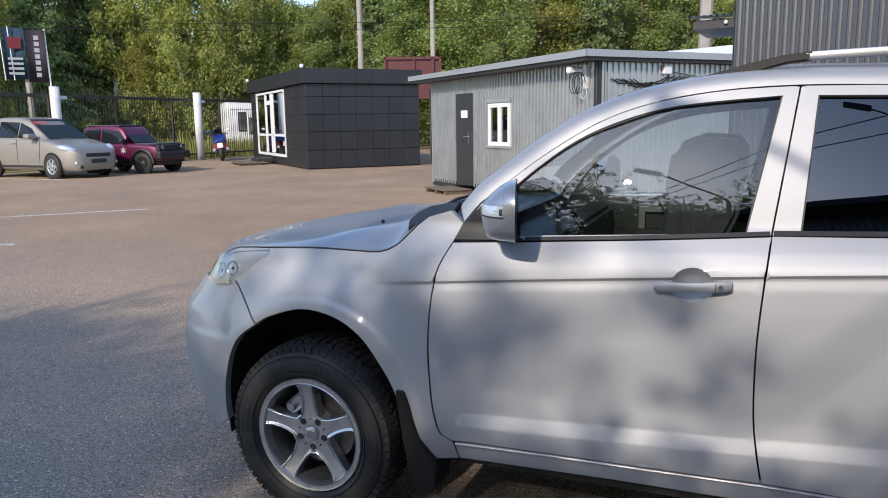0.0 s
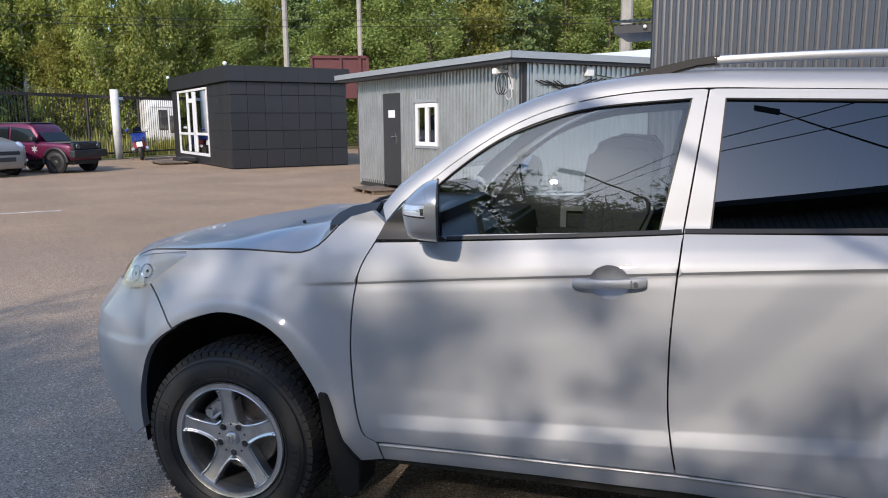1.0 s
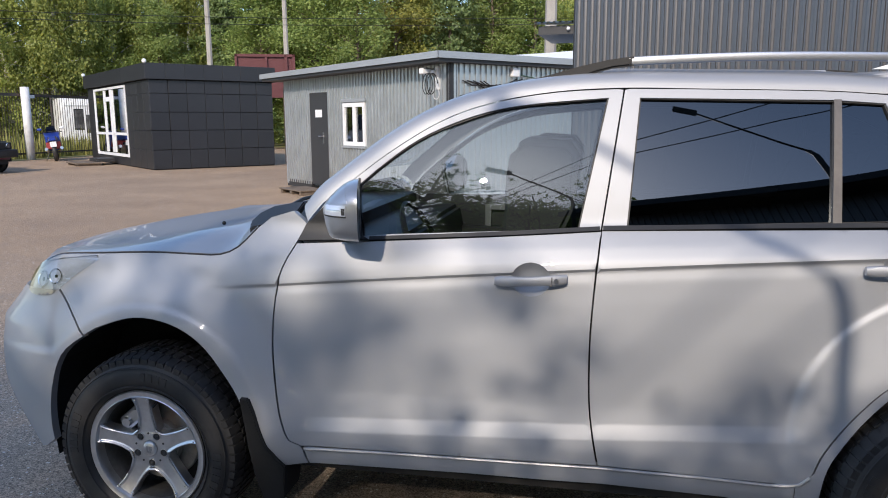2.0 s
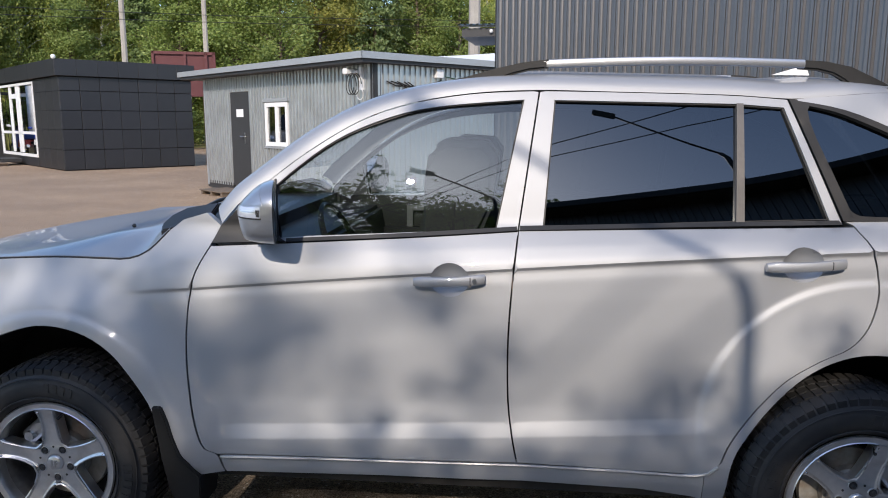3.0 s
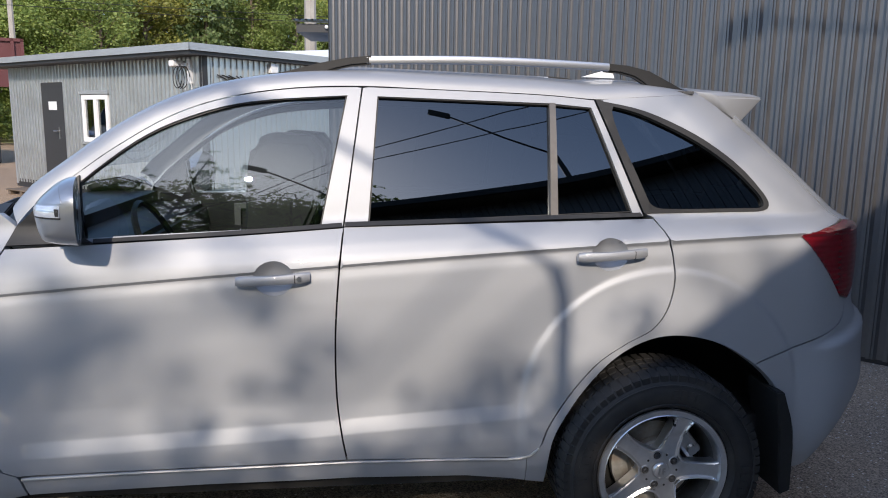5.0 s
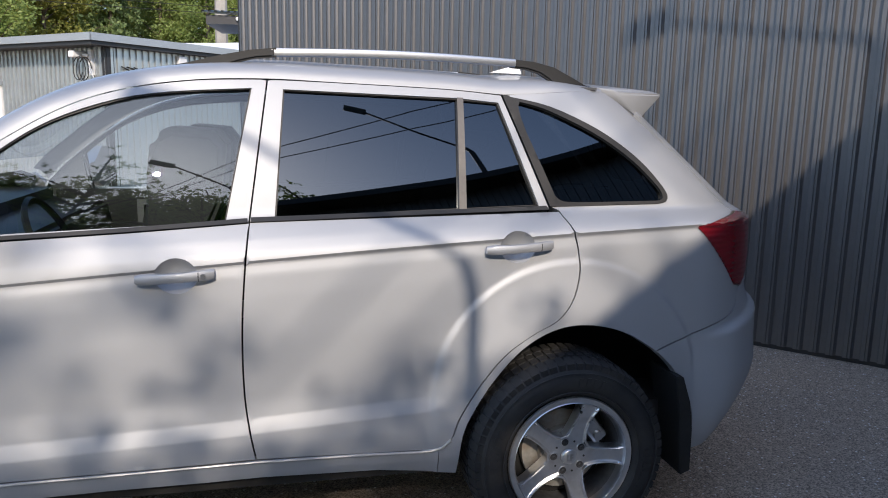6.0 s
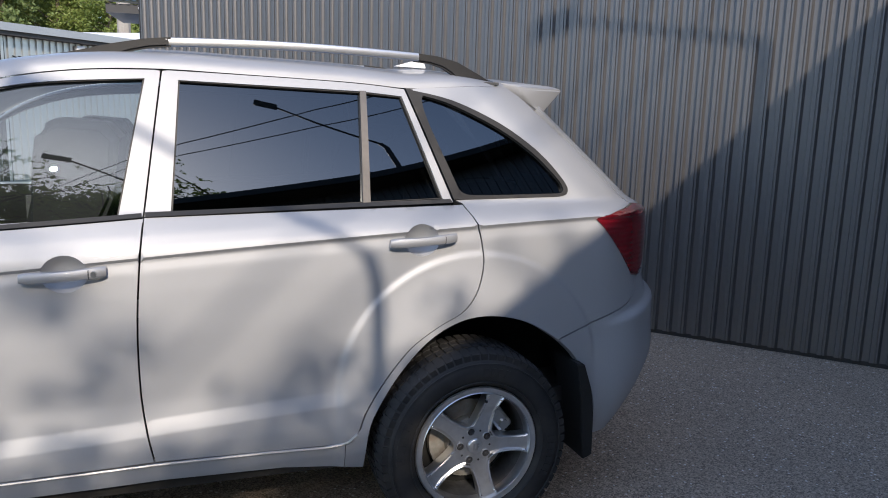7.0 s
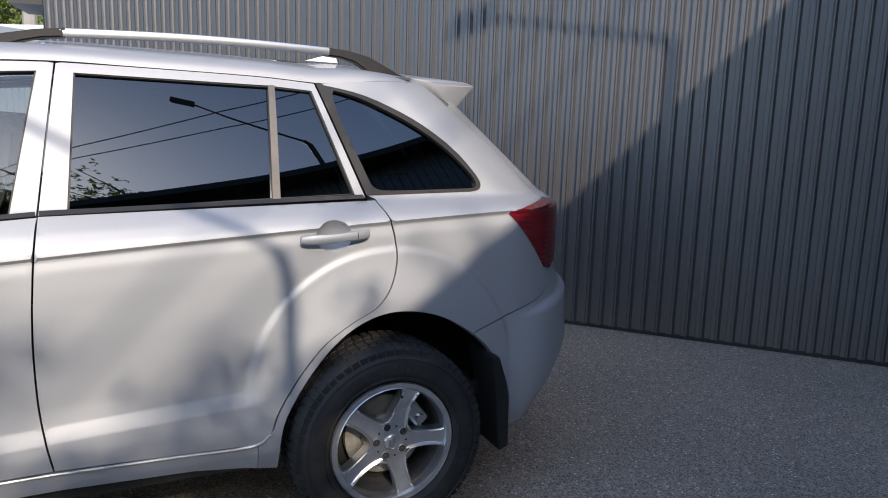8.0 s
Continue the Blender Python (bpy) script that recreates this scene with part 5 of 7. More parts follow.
# ---- wheels ----
def build_wheel(spin=94, caliper_at=130):
    """A wheel at the origin, its outer face towards -y, axle along y; spin: the angle of one spoke."""
    w = thing("wheel", "", "")
    R, RIM = 0.349, 0.222
    prof = [(RIM - 0.012, 0.015), (RIM + 0.004, 0.0), (RIM + 0.012, -0.012), (RIM + 0.035, -0.020), (RIM + 0.07, -0.022), (R - 0.045, -0.014), (R - 0.028, -0.004), (R - 0.012, 0.004),
            (R - 0.006, 0.014), (R - 0.003, 0.10), (R - 0.006, 0.188), (R - 0.028, 0.208), (RIM + 0.07, 0.222), (RIM, 0.205)]
    tyre = car_part("tyre", revolve(prof, 96), M_RUBBER, w, "worn black off-road tyre")
    # tread blocks and shoulder lugs
    bm = bmesh.new()
    n = 66
    for k in range(n):
        a = 2 * math.pi * k / n
        m = Matrix.Rotation(-a, 4, "Y")
        da = 2 * math.pi / n
        for y0, y1, r0, r1, tw in ((-0.008, 0.044, R - 0.026, R + 0.001, 0.76), (0.052, 0.088, R - 0.012, R + 0.002, 0.72), (0.096, 0.132, R - 0.012, R + 0.002, 0.72), (0.140, 0.196, R - 0.014, R + 0.001, 0.74)):
            h = tw * da * R / 2 * (1.0 if k % 2 else 0.88)
            off = (0.3 if 0.04 < y0 < 0.1 else 0) * da * R
            verts = box(bm, r0, y0, -h + off, r1, y1, h + off)
            if y0 < 0:
                verts[0].co.x -= 0.018
                verts[3].co.x -= 0.004
                verts[4].co.x -= 0.018
                for vv_ in (verts[0], verts[4], verts[1], verts[5]):
                    vv_.co.y += 0.002
                for vv_ in (verts[1], verts[5]):
                    vv_.co.x -= 0.012
            bmesh.ops.transform(bm, matrix=m, verts=verts)
    car_part("tread", bm, M_RUBBER, tyre, smooth=False)
    # raised ring on the sidewall
    for rr in (RIM + 0.022, RIM + 0.088):
        prof = [(rr - 0.0025, -0.0195), (rr - 0.001, -0.0235), (rr + 0.001, -0.0235), (rr + 0.0025, -0.0195)]
        car_part("sidewall_ring", revolve(prof, 72), M_RUBBER, tyre)
    # unreadable raised writing
    for a0, cnt in ((155, 6), (335, 6), (70, 4)):
        bm = bmesh.new()
        for i in range(cnt):
            m = Matrix.Rotation(radians(-(a0 + i * 5.5)), 4, "Y")
            vs_ = box(bm, RIM + 0.042, -0.0235, -0.008, RIM + 0.072, -0.02, 0.008)
            bmesh.ops.transform(bm, matrix=m, verts=vs_)
        car_part("sidewall_lettering", bm, M_RUBBER, tyre, smooth=False)
    # barrel and lip
    prof = [(RIM + 0.002, -0.004), (RIM - 0.002, -0.010), (RIM - 0.005, -0.0085), (RIM - 0.019, -0.0075), (RIM - 0.0215, -0.010), (RIM - 0.024, -0.004), (RIM - 0.028, 0.02), (RIM - 0.029, 0.03)]
    rim_ob = car_part("rim", revolve(prof, 72), M_ALLOY, w, "silver five-spoke alloy rim")
    car_part("barrel", revolve([(RIM - 0.029, 0.03), (RIM - 0.032, 0.06), (RIM - 0.036, 0.16), (RIM - 0.01, 0.19)], 60), M_BARREL, rim_ob, "darker grey inner barrel")
    # five spokes
    for k in range(5):
        bm = bmesh.new()
        cols = []
        for r, wd, face in ((0.060, 0.040, 0.013), (0.080, 0.0325, 0.014), (0.105, 0.0275, 0.015), (0.135, 0.0255, 0.013), (0.160, 0.0262, 0.009), (0.180, 0.0290, 0.004), (0.196, 0.0345, 0.0), (0.208, 0.0425, -0.003)):
            cols.append([bm.verts.new(p) for p in ((r, face + 0.050, -wd * 0.98), (r, face + 0.008, -wd), (r, face + 0.001, -wd * 0.86), (r, face + 0.004, -wd * 0.70), (r, face + 0.005, 0),
                                                   (r, face + 0.004, wd * 0.70), (r, face + 0.001, wd * 0.86), (r, face + 0.008, wd), (r, face + 0.050, wd * 0.98))])
        for a, b in zip(cols, cols[1:]):
            for i in range(8):
                bm.faces.new((a[i], a[i + 1], b[i + 1], b[i]))
        bmesh.ops.recalc_face_normals(bm, faces=bm.faces[:])
        bmesh.ops.transform(bm, matrix=Matrix.Rotation(-(radians(spin) + k * 2 * math.pi / 5), 4, "Y"), verts=bm.verts[:])
        car_part("spoke", bm, M_ALLOY, rim_ob, sharp=24)
    # polished edge round each opening between two spokes
    for k in range(5):
        side_l, side_r = [], []
        for r, wd, face in ((0.070, 0.0365, 0.0135), (0.085, 0.0315, 0.0142), (0.105, 0.0275, 0.015), (0.135, 0.0255, 0.013), (0.160, 0.0262, 0.009), (0.180, 0.0290, 0.004), (0.194, 0.0335, 0.0005)):
            side_l.append(Vector((r, face - 0.001, wd * 0.94)))
            side_r.append(Vector((r, face - 0.001, -wd * 0.94)))
        m0 = Matrix.Rotation(-(radians(spin) + k * 2 * math.pi / 5), 3, "Y")
        m1 = Matrix.Rotation(-(radians(spin) + (k + 1) * 2 * math.pi / 5), 3, "Y")
        lp = [m0 @ p for p in side_l[::-1]] + [m1 @ p for p in side_r]
        bm = bmesh.new()
        tube(bm, lp, 0.0042, 6)
        car_part("spoke_edge", bm, M_ALLOY, rim_ob)
    car_part("hub", revolve([(0.0, 0.0185), (0.029, 0.0185), (0.031, 0.0170), (0.060, 0.0172), (0.070, 0.021), (0.074, 0.06), (0.0, 0.06)], 48), M_ALLOY, rim_ob, sharp=24)
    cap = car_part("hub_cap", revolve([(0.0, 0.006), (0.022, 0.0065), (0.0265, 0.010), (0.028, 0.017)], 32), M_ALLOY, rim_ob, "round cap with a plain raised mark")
    bm = bmesh.new()
    for m_ in (((-0.010, -0.012), (-0.005, 0.012)), ((-0.010, -0.012), (0.0, -0.007)), ((0.003, -0.012), (0.007, 0.012)), ((0.003, 0.007), (0.012, 0.012)), ((0.003, -0.003), (0.012, 0.002))):
        (x0, z0), (x1, z1) = m_
        box(bm, x0, 0.0035, z0, x1, 0.008, z1)
    car_part("cap_mark", bm, M_STEEL, rim_ob, smooth=False)
    # flat dark discs and dark bolts paint the shade inside the holes
    for k in range(5):
        a = radians(spin + 36) + k * 2 * math.pi / 5
        p = Vector((0.054 * math.cos(a), 0.0038, 0.054 * math.sin(a)))
        bm = revolve([(0.0, 0.0128), (0.0135, 0.0128), (0.0135, 0.0135)], 16)
        bmesh.ops.translate(bm, verts=bm.verts[:], vec=p)
        car_part("bolt_hole", bm, M_DARK_TRIM, rim_ob)
        bm = revolve([(0.0125, 0.0130), (0.0135, 0.0105), (0.0155, 0.0110), (0.0165, 0.0135)], 16)
        bmesh.ops.translate(bm, verts=bm.verts[:], vec=p)
        car_part("bolt_rim", bm, M_ALLOY, rim_ob)
        bm = revolve([(0.0, 0.010), (0.005, 0.010), (0.0075, 0.012), (0.0075, 0.016)], 6)
        bmesh.ops.translate(bm, verts=bm.verts[:], vec=p + Vector((0.002, 0, -0.002)))
        car_part("wheel_bolt", bm, M_DARK_TRIM, rim_ob)
        a3 = radians(spin) + k * 2 * math.pi / 5
        bm = revolve([(0.0, 0.0122), (0.004, 0.0122), (0.004, 0.0135)], 10)
        bmesh.ops.translate(bm, verts=bm.verts[:], vec=Vector((0.056 * math.cos(a3), 0.0042, 0.056 * math.sin(a3))))
        car_part("pin_hole", bm, M_DARK_TRIM, rim_ob)
        for da in (-8.2, 8.2):
            a2 = radians(spin + da) + k * 2 * math.pi / 5
            p = Vector((0.186 * math.cos(a2), 0.003, 0.186 * math.sin(a2)))
            bm = bmesh.new()
            bmesh.ops.create_uvsphere(bm, u_segments=8, v_segments=6, radius=0.0055, matrix=Matrix.Translation(p))
            car_part("rivet", bm, M_CHROME, rim_ob)
    # brake disc, caliper, valve
    car_part("brake_disc", revolve([(0.05, 0.06), (0.085, 0.062), (0.09, 0.085), (0.145, 0.087), (0.146, 0.11), (0.05, 0.11)], 40), M_RUST, w, "brown rusty brake disc")
    bm = bevelled_box(0.098, 0.050, -0.058, 0.158, 0.13, 0.058, 0.012, 2)
    for z0, z1 in ((-0.045, -0.012), (0.012, 0.045)):
        bmesh.ops.create_cone(bm, segments=14, radius1=0.018, radius2=0.016, depth=0.016, cap_ends=True, matrix=Matrix.Translation((0.128, 0.044, (z0 + z1) / 2)) @ Matrix.Rotation(radians(90), 4, "X"))
    box(bm, 0.088, 0.058, -0.072, 0.118, 0.09, -0.056)
    box(bm, 0.088, 0.058, 0.056, 0.118, 0.09, 0.072)
    bmesh.ops.transform(bm, matrix=Matrix.Rotation(radians(-caliper_at), 4, "Y"), verts=bm.verts[:])
    car_part("brake_caliper", bm, M_STEEL, w, "cast grey brake caliper", smooth=False)
    car_part("back_plate", revolve([(0.0, 0.13), (0.19, 0.13), (0.19, 0.15), (0.0, 0.15)], 32), M_DARKNESS, w)
    bm = bmesh.new()
    tube(bm, [(0.185 * math.cos(1.35), 0.03, 0.185 * math.sin(1.35)), (0.165 * math.cos(1.38), 0.0, 0.165 * math.sin(1.38))], 0.005, 6)
    car_part("valve", bm, M_RUBBER, rim_ob)
    return w


wheel_f = build_wheel()
wheel_f.parent = car
wheel_f.matrix_basis = pose(0, 0.0, 0.350)
wheel_r = build_wheel(70, 38)
wheel_r.parent = car
wheel_r.matrix_basis = pose(2.6, 0.0, 0.350)
copy_thing(wheel_f, pose(0, 2 * YC, 0.350, 0, 0, 180))
copy_thing(wheel_r, pose(2.6, 2 * YC, 0.350, 0, 20, 180))

# ---- wheel houses, mud flaps, underbody ----
for cx, arch, name in ((0.0, smooth_line([(0.44, 0.28), (0.425, 0.42), (0.375, 0.56), (0.30, 0.665), (0.217, 0.765), (0.11, 0.825), (-0.03, 0.842), (-0.18, 0.80), (-0.33, 0.69), (-0.40, 0.54), (-0.41, 0.40), (-0.40, 0.28)], 0.05), "f"),
                       (2.6, smooth_line([(2.17, 0.28), (2.19, 0.437), (2.23, 0.53), (2.30, 0.634), (2.395, 0.73), (2.50, 0.79), (2.605, 0.812), (2.714, 0.806), (2.835, 0.772), (2.95, 0.70), (3.03, 0.62), (3.09, 0.50), (3.12, 0.30)], 0.05), "r")):
    for mir in (False, True):
        bm = bmesh.new()
        cols = []
        for x, z in arch:
            cols.append([bm.verts.new((x, (2 * YC - y) if mir else y, z)) for y in (place(x, z).y + 0.03, 0.42)])
        for a, b in zip(cols, cols[1:]):
            bm.faces.new((a[0], a[1], b[1], b[0]))
        bm.faces.new([c[1] for c in cols])
        car_part("wheel_house", bm, M_DARKNESS, car, smooth=False)
for line, ya, yb in (([(0.366, 0.572), (0.397, 0.572), (0.418, 0.525), (0.435, 0.472), (0.458, 0.411), (0.489, 0.364), (0.514, 0.327), (0.500, 0.26), (0.488, 0.19), (0.452, 0.165), (0.420, 0.19), (0.406, 0.29), (0.397, 0.40), (0.380, 0.496)], None, 0.19),
                     ([(3.005, 0.60), (3.035, 0.60), (3.070, 0.50), (3.085, 0.40), (3.088, 0.24), (3.05, 0.225), (3.035, 0.34), (3.03, 0.45)], 0.045, 0.24)):
    for mir in (False, True):
        bm = bmesh.new()
        n = len(line)
        # the front flap lies over the edge of the wing
        depth = [[place(x, z).y - 0.016 if ya is None else ya for x, z in line], [yb] * n]
        side = [[bm.verts.new((x, (2 * YC - y) if mir else y, z)) for (x, z), y in zip(line, row)] for row in depth]
        bm.faces.new(side[0])
        bm.faces.new(side[1][::-1])
        for k in range(n):
            bm.faces.new((side[0][k], side[0][(k + 1) % n], side[1][(k + 1) % n], side[1][k]))
        bmesh.ops.recalc_face_normals(bm, faces=bm.faces[:])
        bmesh.ops.bevel(bm, geom=bm.edges[:], offset=0.004, segments=2, affect="EDGES")
        car_part("mud_flap", bm, M_DARKNESS, car, "black plastic mud flap")
bm = bmesh.new()
box(bm, -0.62, 0.44, 0.24, 3.25, 2 * YC - 0.44, 0.34)
box(bm, 0.46, 0.09, 0.30, 2.16, 2 * YC - 0.09, 0.38)
box(bm, 0.44, 0.43, 0.34, 0.47, 2 * YC - 0.43, 1.0)
car_part("underbody", bm, M_UNDER, car, smooth=False)

# ---- cabin inside ----
bm = bmesh.new()
v = [bm.verts.new(p) for p in ((0.47, 0.30, 1.10), (0.47, 2 * YC - 0.30, 1.10), (0.84, 2 * YC - 0.2, 1.07), (0.84, 0.2, 1.07), (0.90, 0.2, 0.75), (0.90, 2 * YC - 0.2, 0.75), (0.5, 2 * YC - 0.2, 0.6), (0.5, 0.2, 0.6))]
for f in ((0, 1, 2, 3), (3, 2, 5, 4), (4, 5, 6, 7)):
    bm.faces.new([v[i] for i in f])
bmesh.ops.bevel(bm, geom=bm.edges[:], offset=0.02, segments=2, affect="EDGES")
car_part("dashboard", bm, M_PLASTIC, car)
bm = revolve([(0.172, 0.0), (0.183, -0.012), (0.194, 0.0), (0.183, 0.012)], 32, closed=True)
box(bm, -0.17, -0.01, -0.025, 0.17, 0.012, 0.025)
bmesh.ops.transform(bm, matrix=Matrix.Translation((0.90, 0.52, 1.02)) @ Matrix.Rotation(radians(-90), 4, "Z") @ Matrix.Rotation(radians(25), 4, "X"), verts=bm.verts[:])
car_part("steering_wheel", bm, M_PLASTIC, car)


def seat(x, y, w):
    """A cushion and a leaning back that ends in its head rest."""
    bm = bmesh.new()
    box(bm, x, y - w / 2, 0.62, x + 0.5, y + w / 2, 0.78)
    back = [(0.40, 0.70), (0.50, 1.08), (0.53, 1.20), (0.52, 1.30), (0.54, 1.41), (0.60, 1.44), (0.74, 1.43), (0.78, 1.38), (0.76, 1.20), (0.68, 1.0), (0.58, 0.68)]
    sides = [[bm.verts.new((x + px, y + k * w * (0.5 if pz < 1.25 else 0.34), pz)) for px, pz in back] for k in (-1, 1)]
    n = len(back)
    bm.faces.new(sides[0])
    bm.faces.new(sides[1][::-1])
    for k in range(n):
        bm.faces.new((sides[0][k], sides[0][(k + 1) % n], sides[1][(k + 1) % n], sides[1][k]))
    bmesh.ops.recalc_face_normals(bm, faces=bm.faces[:])
    bmesh.ops.bevel(bm, geom=[e for e in bm.edges if e.calc_face_angle(0) > 0.9], offset=0.03, segments=3, affect="EDGES")
    return bm


for x, y, w in ((0.70, 0.53, 0.5), (0.70, 2 * YC - 0.53, 0.5), (1.85, YC, 1.25)):
    car_part("seat", seat(x, y, w), M_SEAT, car)
bm = bmesh.new()
box(bm, 0.62, 2 * YC - 0.19, 0.55, 1.52, 2 * YC - 0.16, 1.12)
box(bm, 0.7, 2 * YC - 0.25, 0.90, 1.4, 2 * YC - 0.19, 0.96)
box(bm, 1.56, 2 * YC - 0.2, 0.55, 2.5, 2 * YC - 0.17, 1.13)
far_trim = car_part("door_trim", bm, M_PLASTIC, car, smooth=False)
bm = bmesh.new()
for x0, z0, x1, z1 in ((0.98, 1.045, 1.34, 1.07), (0.98, 0.96, 1.01, 1.045), (1.22, 0.96, 1.34, 1.045), (0.98, 0.935, 1.34, 0.96)):
    box(bm, x0, 2 * YC - 0.215, z0, x1, 2 * YC - 0.192, z1)
car_part("grab_handle", bm, M_CREAM, far_trim, "light grey door pull", smooth=False)
bm = bmesh.new()
box(bm, 0.62, 0.16, 0.55, 1.52, 0.19, 1.10)
box(bm, 1.56, 0.17, 0.55, 2.5, 0.20, 1.13)
car_part("door_trim", bm, M_PLASTIC, car, smooth=False)
bm = bmesh.new()
box(bm, 1.18, 0.40, 1.598, 2.8, 2 * YC - 0.40, 1.608)
car_part("headlining", bm, M_LINING, car, smooth=False)
bm = bmesh.new()
box(bm, 0.5, 0.2, 0.40, 3.1, 2 * YC - 0.2, 0.46)
box(bm, 2.55, 0.33, 0.46, 2.6, 2 * YC - 0.33, 1.10)
car_part("cabin_floor", bm, M_PLASTIC, car, smooth=False)


# ---- trees ----
def leaf_cards(bm, centre, spread, count, size, rnd, droop=0.0, flat=0.0):
    for _ in range(count):
        c = centre + Vector((rnd.gauss(0, spread[0]), rnd.gauss(0, spread[1]), rnd.gauss(0, spread[2])))
        a = Vector((rnd.uniform(-1, 1), rnd.uniform(-1, 1), rnd.uniform(-0.6, 0.6) - droop)).normalized()
        out = Vector((c.x, c.y, 0.0))
        n = Vector((rnd.uniform(-1, 1), rnd.uniform(-1, 1), rnd.uniform(-1, 1))) + out.normalized() * 0.7 + Vector((0, 0, 0.6))
        b = a.cross(n).normalized()
        s = size * rnd.uniform(0.6, 1.4)
        w = s * 0.55
        p = [c - a * s * 0.5, c + b * w * 0.5, c + a * s * 0.5, c - b * w * 0.5]
        bm.faces.new([bm.verts.new(q) for q in p])


def build_tree(kind, seed, height=11.0):
    """A tapered trunk with limbs and a ragged crown of leaf clumps."""
    rnd = random.Random(seed)
    labels = {"birch": "tall birch with pale bark and yellow-green hanging leaves", "broadleaf": "tall green broadleaf tree with a ragged crown", "spruce": "dark green spruce with drooping boughs",
              "shrub": "bushy green shrub before the wood", "willow": "yellowing broadleaf tree at the edge of the wood", "rowan": "young slender tree with feathery green leaves"}
    t = thing("tree", labels[kind], "tree")
    leaf = {"birch": M_LEAF_BIRCH, "broadleaf": M_LEAF_GREEN, "spruce": M_LEAF_SPRUCE, "shrub": M_LEAF_GREEN, "willow": M_LEAF_YELLOW, "rowan": M_LEAF_GREEN}[kind]
    bark = M_BIRCH if kind == "birch" else M_BARK
    tb = bmesh.new()
    lb = bmesh.new()
    bend = [Vector((rnd.gauss(0, 0.12), rnd.gauss(0, 0.12), 0)) for _ in range(9)]
    trunk_pts, off = [], Vector()
    top = 0.70 if kind == "rowan" else 0.95
    for k in range(9):
        off += bend[k] * (0 if k == 0 else 1)
        trunk_pts.append(Vector((off.x, off.y, height * top * k / 8)))
    r0 = height * 0.013 + 0.03
    tube(tb, trunk_pts, [r0 * (1.25 if k == 0 else 1) * (1 - 0.92 * k / 8) + 0.008 for k in range(9)], 7)

    def trunk_at(z):
        f = min(max(z / (height * top), 0), 0.999) * 8
        i = int(f)
        return trunk_pts[i].lerp(trunk_pts[i + 1], f - i)
    if kind == "spruce":
        z = height * 0.06
        while z < height * 0.97:
            reach = 0.20 * height * (1 - z / height) ** 0.85 + 0.15
            n = 7
            for k in range(n):
                a = rnd.uniform(0, 2 * math.pi)
                L_ = reach * rnd.uniform(0.75, 1.15)
                base = trunk_at(z)
                d = Vector((math.cos(a), math.sin(a), 0))
                tip = base + d * L_ + Vector((0, 0, -0.32 * L_))
                tube(tb, [base, base.lerp(tip, 0.5) + Vector((0, 0, 0.04)), tip], [0.02, 0.013, 0.005], 4, cap=False)
                for j in range(5):
                    f = 0.25 + 0.75 * j / 4
                    p = base.lerp(tip, f)
                    leaf_cards(lb, p + Vector((0, 0, -0.05)), (0.12 + 0.06 * f, 0.12 + 0.06 * f, 0.08), 16, 0.20, rnd, droop=0.7)
            z += height * 0.032
    else:
        low = {"birch": 0.08, "broadleaf": 0.05, "willow": 0.05, "shrub": 0.02, "rowan": 0.36}[kind]
        wide = {"birch": 0.20, "broadleaf": 0.23, "willow": 0.24, "shrub": 0.45, "rowan": 0.20}[kind]
        n = {"shrub": 26, "rowan": 30}.get(kind, 46)
        for k in range(n):
            u = (k + rnd.random()) / n
            z = height * (low + (0.97 - low) * u)
            prof = math.sin(math.pi * (0.12 + 0.86 * u) ** 0.8) ** 0.6
            reach = height * wide * prof * rnd.uniform(0.55, 1.2)
            a = rnd.uniform(0, 2 * math.pi)
            base = trunk_at(z * 0.86)
            d = Vector((math.cos(a), math.sin(a), 0))
            tip = base + d * reach + Vector((0, 0, reach * rnd.uniform(0.15, 0.65)))
            if kind == "birch":
                tip.z -= reach * 0.15
            mid = base.lerp(tip, 0.5) + Vector((0, 0, 0.1 * reach))
            tube(tb, [base, mid, tip], [0.02 + 0.010 * reach, 0.016, 0.006], 5, cap=False)
            for j in range(5):
                f = 0.35 + 0.65 * j / 4
                p = mid.lerp(tip, (f - 0.5) * 2) if f > 0.5 else base.lerp(mid, f * 2)
                jit = Vector((rnd.gauss(0, 0.22), rnd.gauss(0, 0.22), rnd.gauss(0, 0.16))) * (height / 11)
                if kind == "rowan":
                    # feathered leaves: leaflets in pairs along a stalk
                    for _ in range(3):
                        q = p + Vector((rnd.gauss(0, 0.16), rnd.gauss(0, 0.16), rnd.gauss(0, 0.12)))
                        d2 = Vector((rnd.uniform(-1, 1), rnd.uniform(-1, 1), rnd.uniform(-0.7, 0.2))).normalized()
                        for i in range(5):
                            leaf_cards(lb, q + d2 * 0.035 * i, (0.018, 0.018, 0.01), 2, 0.062, rnd)
                elif kind == "birch":
                    # hanging twigs
                    for _ in range(6):
                        q = p + jit + Vector((rnd.gauss(0, 0.3), rnd.gauss(0, 0.3), rnd.gauss(0, 0.1)))
                        ln = rnd.uniform(0.5, 1.3)
                        for i in range(9):
                            leaf_cards(lb, q - Vector((0, 0, ln * i / 8)), (0.09, 0.09, 0.05), 2, 0.15, rnd, droop=0.8)
                else:
                    leaf_cards(lb, p + jit, (0.30 * height / 11, 0.30 * height / 11, 0.22 * height / 11), 80, 0.155 if kind != "shrub" else 0.11, rnd)
    part("trunk", tb, bark, t, smooth=True)
    part("crown", lb, leaf, t)
    return t


